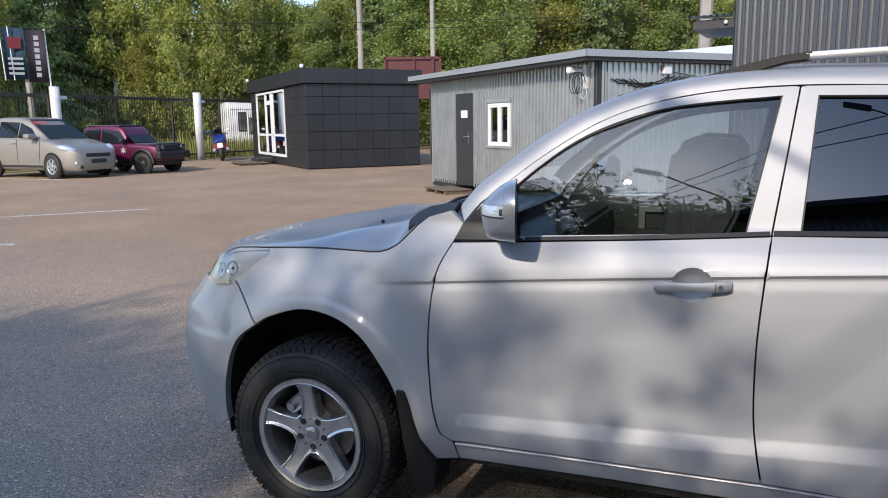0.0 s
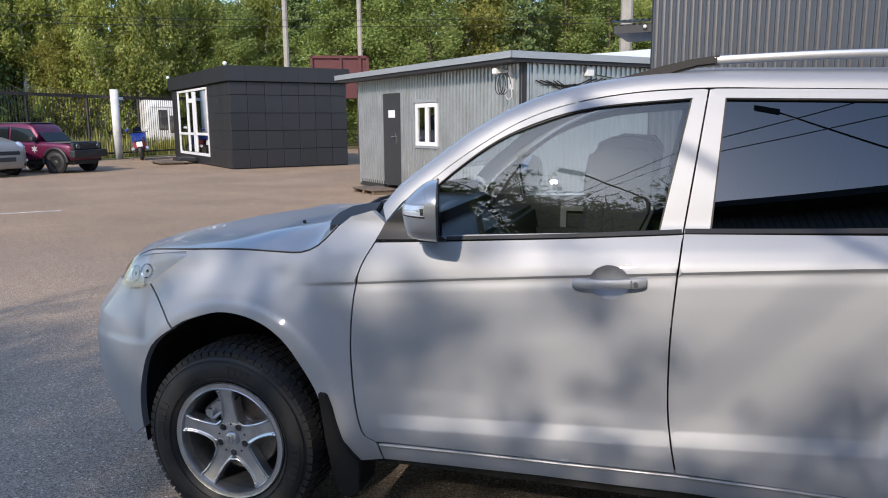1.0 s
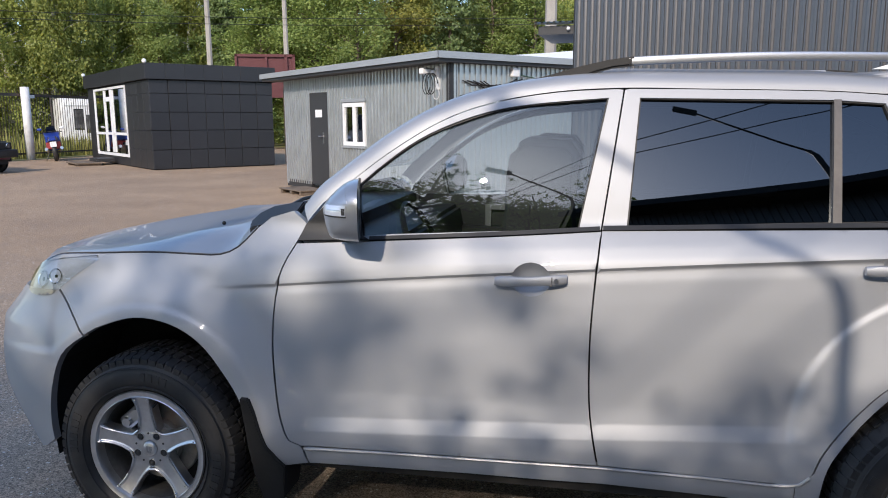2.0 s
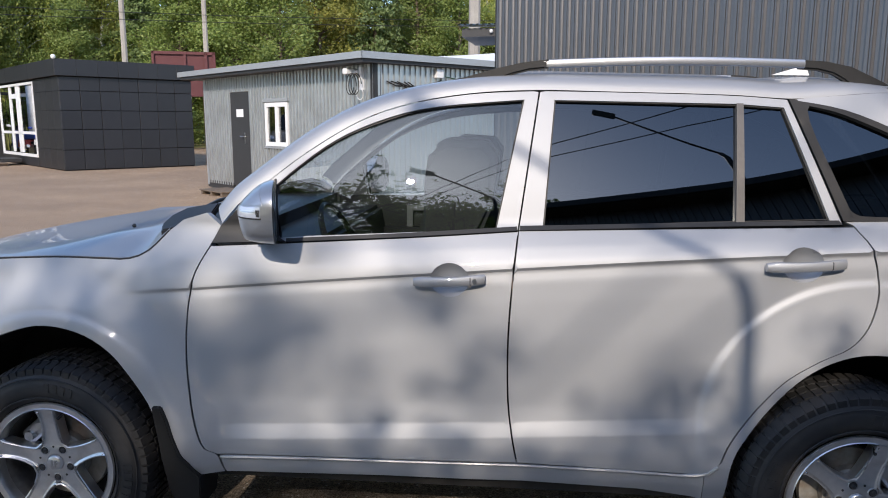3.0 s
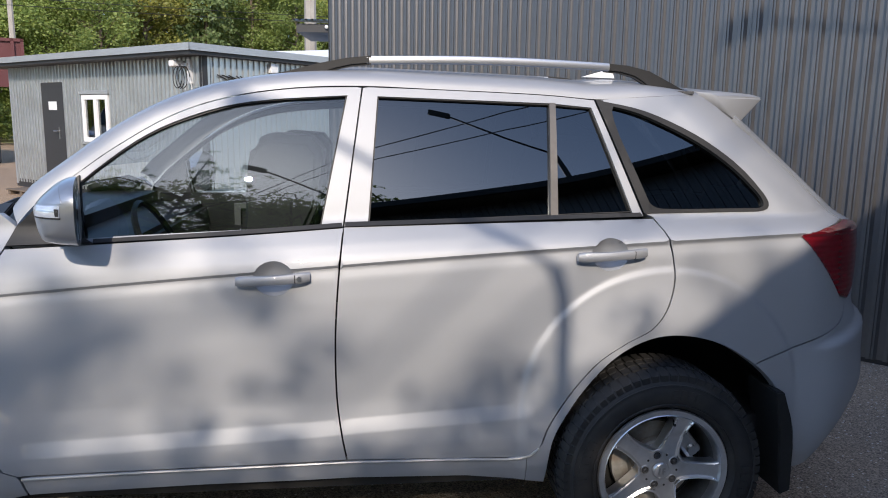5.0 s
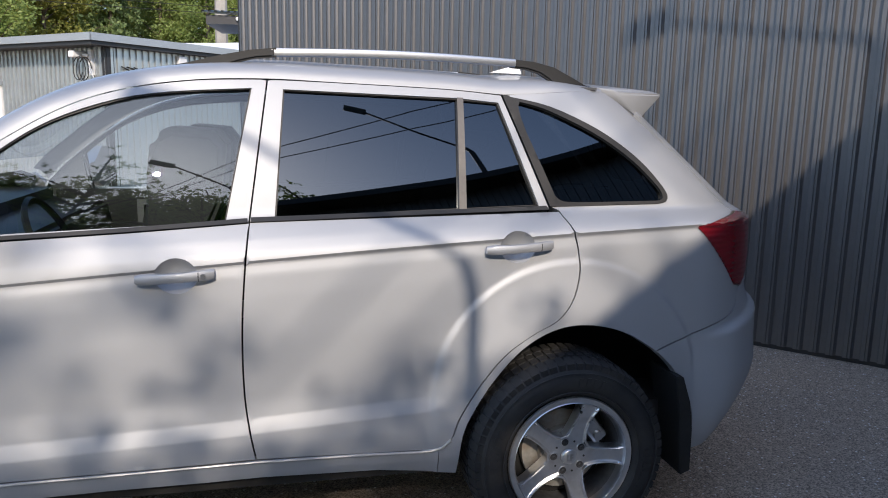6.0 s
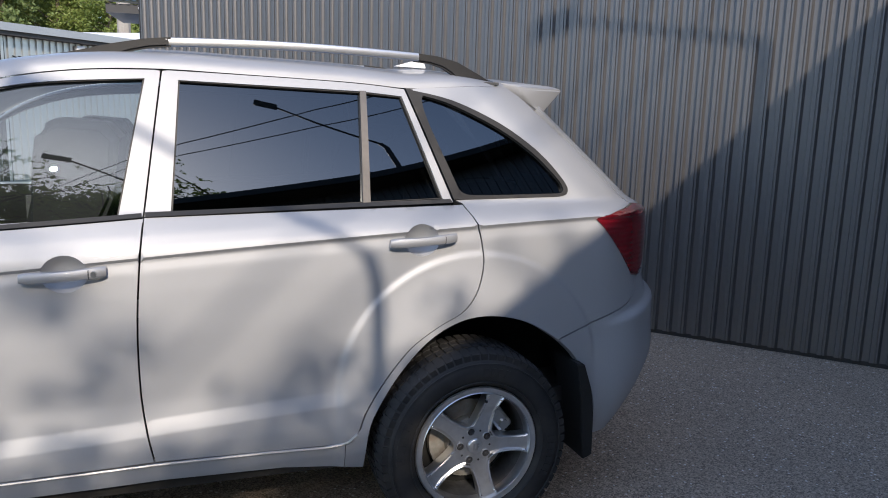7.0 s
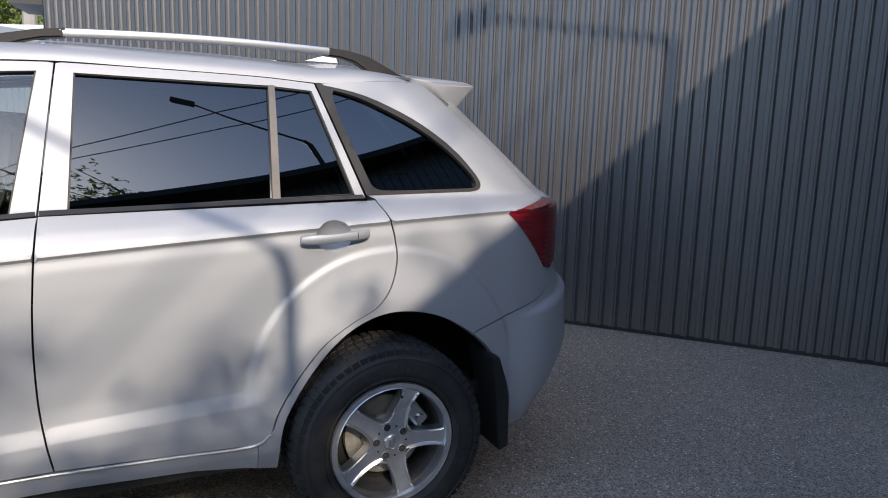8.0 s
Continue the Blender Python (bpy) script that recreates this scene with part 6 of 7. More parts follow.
protos = {}
for kind, seeds, h in (("birch", (1, 2, 3), 12.0), ("broadleaf", (4, 5), 11.0), ("spruce", (6, 7), 12.0), ("willow", (8,), 10.5), ("shrub", (9, 10), 3.2), ("rowan", (11, 12), 6.3)):
    protos[kind] = [build_tree(kind, s, h) for s in seeds]
used = set()


def plant(kind, i, x, y, turn, size, group=""):
    p = protos[kind][i % len(protos[kind])]
    if p.name in used:
        ob = copy_thing(p, pose(x, y, 0, 0, 0, turn))
    else:
        used.add(p.name)
        ob = p
        ob.matrix_basis = pose(x, y, 0, 0, 0, turn)
    ob.scale = (size, size, size)
    if group:
        ob["group"] = group
    return ob


EYE0 = Vector((1.5, -2.2, 0))


def polar(az, dist):
    """A place by bearing (degrees left of straight ahead) and distance."""
    a = radians(az)
    return EYE0.x - math.sin(a) * dist, EYE0.y + math.cos(a) * dist


rng = random.Random(11)
# the edge of the wood: bearing, distance, kind, size
edge = [(60, 47, "birch", 1.0), (56.5, 46, "birch", 1.0), (53.5, 49, "birch", 1.05), (50.3, 51, "spruce", 1.12), (48.2, 53, "spruce", 1.2), (45.8, 53, "birch", 1.1), (44, 52, "willow", 0.78),
        (41.0, 52, "birch", 1.15), (38.0, 51, "birch", 1.18), (34.8, 54, "birch", 1.15), (32.2, 52, "broadleaf", 0.95), (29.8, 55, "birch", 1.2), (27.2, 54, "spruce", 1.1), (25.2, 48, "broadleaf", 1.1),
        (22.6, 50, "broadleaf", 1.15), (20.0, 47, "broadleaf", 1.1), (17.4, 46, "broadleaf", 1.05), (14.8, 50, "willow", 1.25), (12.3, 52, "birch", 1.1), (10.4, 50, "spruce", 1.15), (8.0, 52, "broadleaf", 1.2),
        (5.4, 50, "broadleaf", 1.1), (2.6, 52, "birch", 1.15), (0.0, 54, "broadleaf", 1.1), (-3, 56, "broadleaf", 1.1)]
for k, (az, dist, kind, size) in enumerate(edge):
    x, y = polar(az + rng.uniform(-0.5, 0.5), dist)
    plant(kind, k, x, y, rng.uniform(0, 360), size, "trees at the edge of the wood")
for row, (d0, size, step) in enumerate(((57, 1.12, 2.7), (66, 1.22, 2.9))):
    az = 63
    k = row
    while az > -6:
        x, y = polar(az, d0 + rng.uniform(-2, 3))
        plant(("birch", "broadleaf", "birch", "spruce", "birch")[k % 5], k, x, y, rng.uniform(0, 360), size * rng.uniform(0.9, 1.12), "trees in the wood")
        az -= step * rng.uniform(0.8, 1.2)
        k += 1
for k in range(26):
    az = 62 - k * 2.5 + rng.uniform(-1, 1)
    x, y = polar(az, (50 if 35 < az < 52 else 42) + rng.uniform(-1.5, 2.5))
    plant("shrub", k, x, y, rng.uniform(0, 360), rng.uniform(0.5, 1.1), "shrubs before the wood")

# trees behind the camera, whose shade falls on the yard and the car
for k, (x, y, kind, size) in enumerate(((-16.5, -17.0, "broadleaf", 1.28), (-12.6, -16.0, "broadleaf", 1.2), (-9.8, -17.5, "broadleaf", 1.12), (-6.0, -16.0, "broadleaf", 1.12), (-3.4, -17.2, "broadleaf", 1.06),
                                        (-0.75, -16.6, "broadleaf", 1.03), (1.2, -17.0, "broadleaf", 1.07), (3.0, -17.2, "broadleaf", 1.06),
                                        (-4.8, -15.6, "broadleaf", 1.1), (-2.05, -14.0, "rowan", 1.95), (2.1, -15.0, "rowan", 1.49), (0.72, -15.4, "rowan", 1.84), (1.32, -9.0, "rowan", 1.22), (4.0, -11.0, "rowan", 1.68), (1.5, -9.6, "rowan", 1.3), (-2.8, -14.5, "broadleaf", 1.0), (4.8, -21.0, "broadleaf", 1.05))):
    plant(kind, k, x, y, 40 * k, size, "trees behind the yard")

# meadow strip behind the fence
bm = bmesh.new()
rnd = random.Random(5)
for _ in range(26000):
    az, dist = rnd.uniform(14, 62), rnd.uniform(31, 46)
    x, y = polar(az, dist)
    if x > -22.9 + 0.05 * (y - 16):
        continue
    h = rnd.uniform(0.3, 1.0) * (1.5 if rnd.random() < 0.12 else 1)
    a = rnd.uniform(0, math.pi)
    w = rnd.uniform(0.02, 0.07)
    dx, dy = math.cos(a) * w, math.sin(a) * w
    lx, ly = rnd.gauss(0, 0.12), rnd.gauss(0, 0.12)
    bm.faces.new([bm.verts.new(p) for p in ((x - dx, y - dy, 0), (x + dx, y + dy, 0), (x + lx, y + ly, h))])
tagged(part("meadow_grass", bm, M_GRASS), "tall green and yellow grass behind the fence", "grass", kind="stuff")
bm = bmesh.new()
v = [bm.verts.new(p) for p in ((-22.6, 5, 0.006), (-20.6, 40, 0.006), (14, 46, 0.006), (40, 130, 0.006), (-160, 130, 0.006), (-160, -10, 0.006))]
bm.faces.new(v)
M_SOIL = make_mat("meadow_soil", (0.2, 0.19, 0.07), 0.95, var=0.35, scale=0.6, fine=9, bump=0.3, bump_scale=12)
tagged(part("verge", bm, M_SOIL), "grassy verge between the yard and the wood", "verge", kind="structure")

# ---- fence ----
FX = lambda y: -22.4 + 0.05 * (y - 16)


def build_fence(a, b, name_label):
    a, b = Vector(a), Vector(b)
    f = thing("fence", name_label, "fence", frame_of((a.x, a.y, 0), ((b - a).x, (b - a).y)))
    ln = (b - a).length
    bm = bmesh.new()
    box(bm, -0.008, -0.008, 0.14, 0.008, 0.008, 2.85)
    tube(bm, [(0, 0, 2.85), (0, 0, 2.97)], [0.012, 0.002], 4)
    me = link_mesh("picket", bm, M_FENCE)
    n = int(ln / 0.145)
    for i in range(n):
        ob = new("picket", me)
        ob.parent = f
        ob.location = (i * 0.145, 0, 0)
    for z in (0.22, 2.62):
        bm = bmesh.new()
        box(bm, 0, -0.03, z, ln, 0.03, z + 0.07 if z < 1 else z + 0.12)
        part("rail", bm, M_FENCE, f)
    for i in range(int(ln / 3) + 1):
        bm = bmesh.new()
        box(bm, i * 3 - 0.04, 0.03, 0, i * 3 + 0.04, 0.11, 2.72)
        part("post", bm, M_FENCE, f)
    return f


build_fence((FX(9), 9, 0), (FX(32), 32, 0), "dark iron picket fence with pointed tops")
build_fence((-9.3, 23.0, 0), (-3.2, 24.2, 0), "dark iron picket gate fence")
for y in (18.0, 25.2):
    g = thing("gate_post", "thick white painted steel gate post on the asphalt", "post", pose(FX(y) + 0.25, y, 0), group="gate posts")
    bm = bmesh.new()
    tube(bm, [(0, 0, 0), (0, 0, 2.98)], 0.17, 20)
    part("column", bm, M_WHITE_OLD, g, smooth=True)
    bm = bmesh.new()
    tube(bm, [(0, 0, 2.98), (0, 0, 3.0)], [0.175, 0.16], 20)
    part("cap", bm, M_WHITE_OLD, g)
    bm = bmesh.new()
    box(bm, -0.03, 0.12, 2.55, 0.03, 0.5, 2.68)
    part("hinge", bm, M_WHITE_OLD, g)

# ---- banners ----
M_BANNER_DARK = make_mat("dark_banner", (0.028, 0.02, 0.026), 0.7, var=0.15, scale=2)
M_BANNER_BLUE = make_mat("blue_banner", (0.012, 0.04, 0.075), 0.7, var=0.25, scale=2)
M_BANNER_RED = make_mat("red_print", (0.16, 0.018, 0.02), 0.7, var=0.1)
M_PALE = make_mat("pale_print", (0.4, 0.4, 0.42), 0.7, var=0.05)
flag = thing("banner_stand", "dark banners with pale marks on a white pole above the fence", "banner", frame_of((-22.9, 16.75, 0), (0.62, 0.78)))
bm = bmesh.new()
tube(bm, [(1.42, 0, 3.0), (1.36, 0, 5.0)], 0.03, 8)
part("pole", bm, M_WHITE, flag)
bm = bmesh.new()
tube(bm, [(0.72, 0.3, 0), (0.72, 0.3, 3.6)], 0.11, 10)
part("support", bm, M_CONCRETE, flag)
for x0, x1, z0, z1, mt, lab in ((0.75, 1.36, 3.15, 4.95, M_BANNER_DARK, "dark banner with pale upright marks"), (0.05, 0.72, 3.25, 5.0, M_BANNER_BLUE, "blue banner with a red field")):
    bm = bmesh.new()
    cols = []
    for k in range(9):
        t = k / 8
        y = 0.05 * math.sin(t * 5) + (0.15 if mt is M_BANNER_BLUE else 0)
        x = x0 + (x1 - x0) * t
        cols.append([bm.verts.new(p) for p in ((x, y, z0), (x, y, z1), (x, y + 0.008, z1), (x, y + 0.008, z0))])
    for a, b in zip(cols, cols[1:]):
        for i in range(4):
            bm.faces.new((a[i], b[i], b[(i + 1) % 4], a[(i + 1) % 4]))
    bn = part("cloth", bm, mt, flag, lab, smooth=True)
    if mt is M_BANNER_DARK:
        for k in range(7):
            bm = bmesh.new()
            z = 3.32 + k * 0.215
            box(bm, 1.0, 0.035, z, 1.16, 0.05, z + 0.15)
            bmesh.ops.translate(bm, verts=bm.verts[:], vec=(0, -0.07, 0))
            part("mark", bm, M_PALE, bn)
    else:
        bm = bmesh.new()
        box(bm, 0.18, 0.05, 4.3, 0.6, 0.06, 4.7)
        part("mark", bm, M_BANNER_RED, bn)
        for k in range(4):
            bm = bmesh.new()
            box(bm, 0.15, 0.05, 3.4 + k * 0.17, 0.62, 0.06, 3.48 + k * 0.17)
            part("mark", bm, M_PALE, bn)
bm = bmesh.new()
tube(bm, [(0.02, 0.1, 3.2), (-0.05, 0.1, 5.05)], 0.02, 6)
part("pole", bm, M_WHITE, flag)
bm = bmesh.new()
tube(bm, [(0.3, 0.1, 3.2), (0.22, 0.1, 5.05)], 0.02, 6)
part("pole", bm, M_WHITE, flag)

# ---- poles and billboard ----
for px, (az, dist), r, h in ((0, (28.35, 38.5), 0.15, 10.0), (1, (22.95, 38.5), 0.14, 10.0), (2, (3.35, 20.5), 0.17, 9.0)):
    x, y = polar(az, dist)
    p = thing("utility_pole", "grey concrete power line pole", "pole", pose(x, y, 0), group="power poles")
    bm = bmesh.new()
    tube(bm, [(0, 0, 0), (0.02, 0, h / 2), (0.0, 0, h)], [r, r * 0.9, r * 0.75], 8)
    part("shaft", bm, M_CONCRETE, p)
    for z in (h - 0.5, h - 1.4):
        bm = bmesh.new()
        box(bm, -0.7, -0.18, z, 0.7, -0.12, z + 0.06)
        part("cross_arm", bm, M_STEEL, p)
for z0 in (5.6, 5.9, 8.9):
    w = thing("power_cable", "thin dark overhead cable", "cable")
    a, b = Vector((*polar(64, 44), z0 + 0.6)), Vector((*polar(2, 40), z0 + 0.8))
    bm = bmesh.new()
    tube(bm, [a.lerp(b, k / 12) - Vector((0, 0, 0.5 * math.sin(math.pi * k / 12))) for k in range(13)], 0.012, 4)
    part("wire", bm, M_PLASTIC, w)
bx, by = polar(26.6, 35)
bill = thing("billboard", "dark maroon back of a billboard frame", "billboard", frame_of((bx, by, 0), (0.92, 0.39)))
bm = bmesh.new()
box(bm, 0, 0, 2.6, 2.62, 0.08, 4.5)
part("panel", bm, M_MAROON, bill)
for x0, z0, x1, z1 in ((0, 4.38, 2.62, 4.5), (0, 2.6, 0.1, 4.5), (1.3, 2.6, 1.4, 4.4), (2.15, 2.6, 2.28, 4.5), (2.5, 2.6, 2.62, 4.5)):
    bm = bmesh.new()
    box(bm, x0, -0.1, z0, x1, 0.0, z1)
    part("batten", bm, M_MAROON, bill)
for x in (0.4, 2.1):
    bm = bmesh.new()
    box(bm, x, 0.08, 0, x + 0.12, 0.2, 2.9)
    part("leg", bm, M_FENCE, bill)

# ---- white annex roof and canopy behind the cabin ----
M_ROOF_WHITE = make_mat("white_sheet_roof", (0.78, 0.78, 0.77), 0.5, var=0.04, scale=1)
annex = thing("annex", "low annex with a white sloping sheet roof", "shed", frame_of((-0.75, 13.9, 0), (0.99, 0.06)))
bm = bmesh.new()
v = [bm.verts.new(p) for p in ((-0.1, 0, 2.66), (2.8, 0, 2.6), (2.8, 2.2, 3.20), (1.2, 2.2, 3.10), (-0.1, 2.2, 3.04), (-0.1, 0, 2.6), (2.8, 0, 2.54))]
bm.faces.new(v[:5])
bm.faces.new((v[5], v[6], v[1], v[0]))
part("roof", bm, M_ROOF_WHITE, annex)
bm = bmesh.new()
box(bm, 0.2, 0.02, 0, 2.8, 2.0, 2.35)
part("wall", bm, M_GALV, annex)
can = thing("canopy", "small canopy with a ribbed roof and dark fascia", "canopy", frame_of((0.47, 11.9, 0), (0.98, -0.1)))
bm = bmesh.new()
box(bm, 0, 0, 3.05, 2.2, 1.6, 3.2)
part("fascia", bm, M_DARK_TRIM, can)
bm = bmesh.new()
corrugated(bm, -0.08, 2.2, 0.0, 1.8, pitch=0.11, depth=0.03)
bmesh.ops.transform(bm, matrix=Matrix.Translation((0, -0.1, 3.24)) @ Matrix.Rotation(radians(-84), 4, "X"), verts=bm.verts[:])
part("roof_sheet", bm, M_DARK_TRIM, can)
bm = bmesh.new()
box(bm, 1.7, 0.1, 0, 1.8, 0.2, 3.05)
part("post", bm, M_DARK_TRIM, can)
bm = bmesh.new()
bmesh.ops.create_uvsphere(bm, u_segments=8, v_segments=6, radius=0.035, matrix=Matrix.Translation((0.55, -0.04, 3.14)))
part("lamp", bm, M_WHITE, can)

# ---- cables and camera on the cabin ----
cc = thing("cabin_camera", "white security camera with a coiled cable on the cabin corner", "camera", CAB @ Matrix.Translation((6.02, -0.05, 2.27)))
part("housing", bevelled_box(-0.14, -0.22, 0.0, -0.02, 0.02, 0.1, 0.02, 2), M_WHITE, cc)
bm = bmesh.new()
box(bm, 0.05, -0.02, -0.25, 0.13, 0.04, 0.12)
box(bm, -0.05, -0.06, 0.02, 0.08, 0.0, 0.06)
part("bracket", bm, M_WHITE, cc)
bm = bmesh.new()
tube(bm, [(0.05 + 0.13 * math.cos(a * 0.5), -0.06 - 0.004 * a, -0.16 + 0.17 * math.sin(a * 0.5)) for a in range(38)], 0.008, 5)
part("cable_coil", bm, M_PLASTIC, cc)
bm = bmesh.new()
tube(bm, [(0.12 + 0.09 * math.cos(a * 0.6), -0.05, -0.32 + 0.09 * math.sin(a * 0.6)) for a in range(22)], 0.007, 5)
part("cable_coil", bm, M_WHITE, cc)
SIDE = CAB @ Matrix.Translation((L, 0, 0)) @ Matrix.Rotation(radians(90), 4, "Z")
wires = thing("cabin_cables", "tangled black cables hanging along the cabin side", "cables", SIDE)
rnd = random.Random(8)
for k in range(5):
    bm = bmesh.new()
    pts = [(0.25 + 0.1 * k + 0.2 * j + rnd.uniform(-0.04, 0.04), -0.04 - 0.006 * k, 2.16 - 0.14 * math.sin(math.pi * j / 6) * rnd.uniform(0.5, 1.4) + 0.01 * j) for j in range(7)]
    tube(bm, pts, 0.011, 5)
    part("cable", bm, M_PLASTIC, wires)
bm = bmesh.new()
tube(bm, [(1.5, -0.05, 2.28), (2.2, -0.05, 2.2), (3.2, -0.06, 2.32), (4.0, -0.3, 2.45)], 0.009, 5)
part("cable", bm, make_mat("green_cable", (0.03, 0.08, 0.05), 0.6), wires)
part("junction_box", bevelled_box(1.28, -0.09, 2.25, 1.44, -0.01, 2.4, 0.01, 2), M_WHITE, wires)

# ---- lamp posts, cables and the building behind the camera ----
for base, bend_z, head, rr in (((4.52, -4.35), 5.8, (3.5, -4.6, 6.7), 0.036), ((1.73, -5.0), 4.2, (0.90, -4.81, 4.63), 0.025)):
    lp = thing("street_lamp", "dark steel street lamp with a slanted arm", "lamp post", pose(base[0], base[1], 0), group="street lamps")
    hx, hy, hz = head[0] - base[0], head[1] - base[1], head[2]
    bm = bmesh.new()
    tube(bm, [(0, 0, 0), (0, 0, bend_z - 0.1), (hx * 0.04, hy * 0.04, bend_z)], rr, 12)
    part("post", bm, M_DARK_TRIM, lp, smooth=True)
    bm = bmesh.new()
    tube(bm, [(hx * 0.04, hy * 0.04, bend_z), (hx, hy, hz)], rr * 0.62, 10)
    part("arm", bm, M_DARK_TRIM, lp, smooth=True)
    d = Vector((hx, hy, hz - bend_z)).normalized()
    bm = bevelled_box(-0.05, -0.05, -0.02, 0.26, 0.05, 0.02, 0.012, 1) if base[0] < 4 else bevelled_box(-0.05, -0.075, -0.022, 0.23, 0.075, 0.022, 0.012, 1)
    rot = Vector((1, 0, 0)).rotation_difference(Vector((d.x, d.y, d.z * 0.4)).normalized()).to_matrix().to_4x4()
    bmesh.ops.transform(bm, matrix=Matrix.Translation((hx, hy, hz)) @ rot, verts=bm.verts[:])
    part("head", bm, M_DARK_TRIM, lp)
for a, b in (((-9.5, -26.6, 9.5), (10.2, 1.0, 9.5)), ((-10.2, -26.9, 9.5), (10.6, 0.0, 9.5))):
    w = thing("overhead_cable", "thin dark overhead cable", "cable", group="overhead cables")
    a, b = Vector(a), Vector(b)
    bm = bmesh.new()
    tube(bm, [a.lerp(b, k / 14) - Vector((0, 0, 0.7 * math.sin(math.pi * k / 14))) for k in range(15)], 0.014, 5)
    part("wire", bm, M_PLASTIC, w)

HALL = frame_of((7.16, -0.5, 0), (-0.68, -0.733))
hall = thing("hall", "dark ribbed metal hall with an overhanging eave", "building", HALL)
HH = 4.6
bm = bmesh.new()
corrugated(bm, 0.05, 8.0, 0.0, HH - 0.12, pitch=0.1, depth=0.011)
bmesh.ops.transform(bm, matrix=Matrix.Translation((0, 0.35, 0)), verts=bm.verts[:])
bmesh.ops.reverse_faces(bm, faces=bm.faces[:])
part("wall", bm, M_WALL, hall)
bm = bmesh.new()
box(bm, -0.2, 0.0, HH - 0.12, 8.2, 0.04, HH)
part("fascia", bm, M_DARK_TRIM, hall)
bm = bmesh.new()
v = [bm.verts.new(p) for p in ((-0.2, 0.04, HH - 0.01), (8.2, 0.04, HH - 0.01), (8.2, 5.0, HH + 0.4), (-0.2, 5.0, HH + 0.4), (8.2, 10.0, HH), (-0.2, 10.0, HH))]
bm.faces.new(v[:4])
bm.faces.new((v[3], v[2], v[4], v[5]))
part("roof", bm, M_WALL, hall)
bm = bmesh.new()
box(bm, 0.05, 0.38, 0, 8.0, 9.8, HH - 0.13)
part("core", bm, M_DARK_TRIM, hall)


# ---- parked vehicles ----
M_BEIGE = make_paint("beige_silver_paint", (0.31, 0.29, 0.255))
M_PURPLE = make_mat("purple_paint", (0.12, 0.010, 0.048), 0.4, metal=0.3, var=0.08, scale=3, coat=0.5)
M_GREY_HOOD = make_mat("faded_dark_hood", (0.07, 0.075, 0.07), 0.5, var=0.2, scale=4)
M_STICKER = make_mat("red_sticker", (0.45, 0.08, 0.08), 0.6, var=0.05)
M_RED_PANEL = make_mat("red_panel", (0.35, 0.05, 0.05), 0.5, var=0.1)
M_BLUE = make_mat("blue_fairing", (0.02, 0.05, 0.3), 0.3, var=0.08, coat=0.5)


def loft(rings, cap=True):
    """Skin over rings of points, closed round each ring."""
    bm = bmesh.new()
    vs = [[bm.verts.new(p) for p in r] for r in rings]
    n = len(vs[0])
    for a, b in zip(vs, vs[1:]):
        for k in range(n):
            bm.faces.new((a[k], a[(k + 1) % n], b[(k + 1) % n], b[k]))
    if cap:
        bm.faces.new(vs[0][::-1])
        bm.faces.new(vs[-1])
    bmesh.ops.recalc_face_normals(bm, faces=bm.faces[:])
    return bm


def small_wheel(parent, x, y, r, w, rim_mat, steel=False):
    sgn = -1 if y < 0 else 1
    wl = thing("wheel", "", "")
    wl.parent = parent
    wl.matrix_basis = pose(x, y, r, 0, 0, 0 if sgn < 0 else 180)
    rr = r * 0.62
    car_part("tyre", revolve([(rr, 0.01), (rr + 0.02, -0.008), (r - 0.04, -0.008), (r - 0.008, 0.012), (r, 0.05), (r, w - 0.05), (r - 0.03, w), (rr, w)], 36), M_RUBBER, wl)
    rim_ob = car_part("rim", revolve([(0.0, 0.01), (0.05, 0.006), (0.07, 0.02), (rr - 0.04, 0.03 if not steel else 0.05), (rr - 0.02, 0.004), (rr + 0.004, 0.0)], 30), rim_mat, wl)
    for k in range(0 if steel else 6):
        bm = bmesh.new()
        box(bm, 0.06, -0.004, -0.035, rr - 0.02, 0.03, 0.035, Matrix.Rotation(k * math.pi / 3, 4, "Y"))
        car_part("spoke", bm, rim_mat, rim_ob, smooth=False)
    return wl


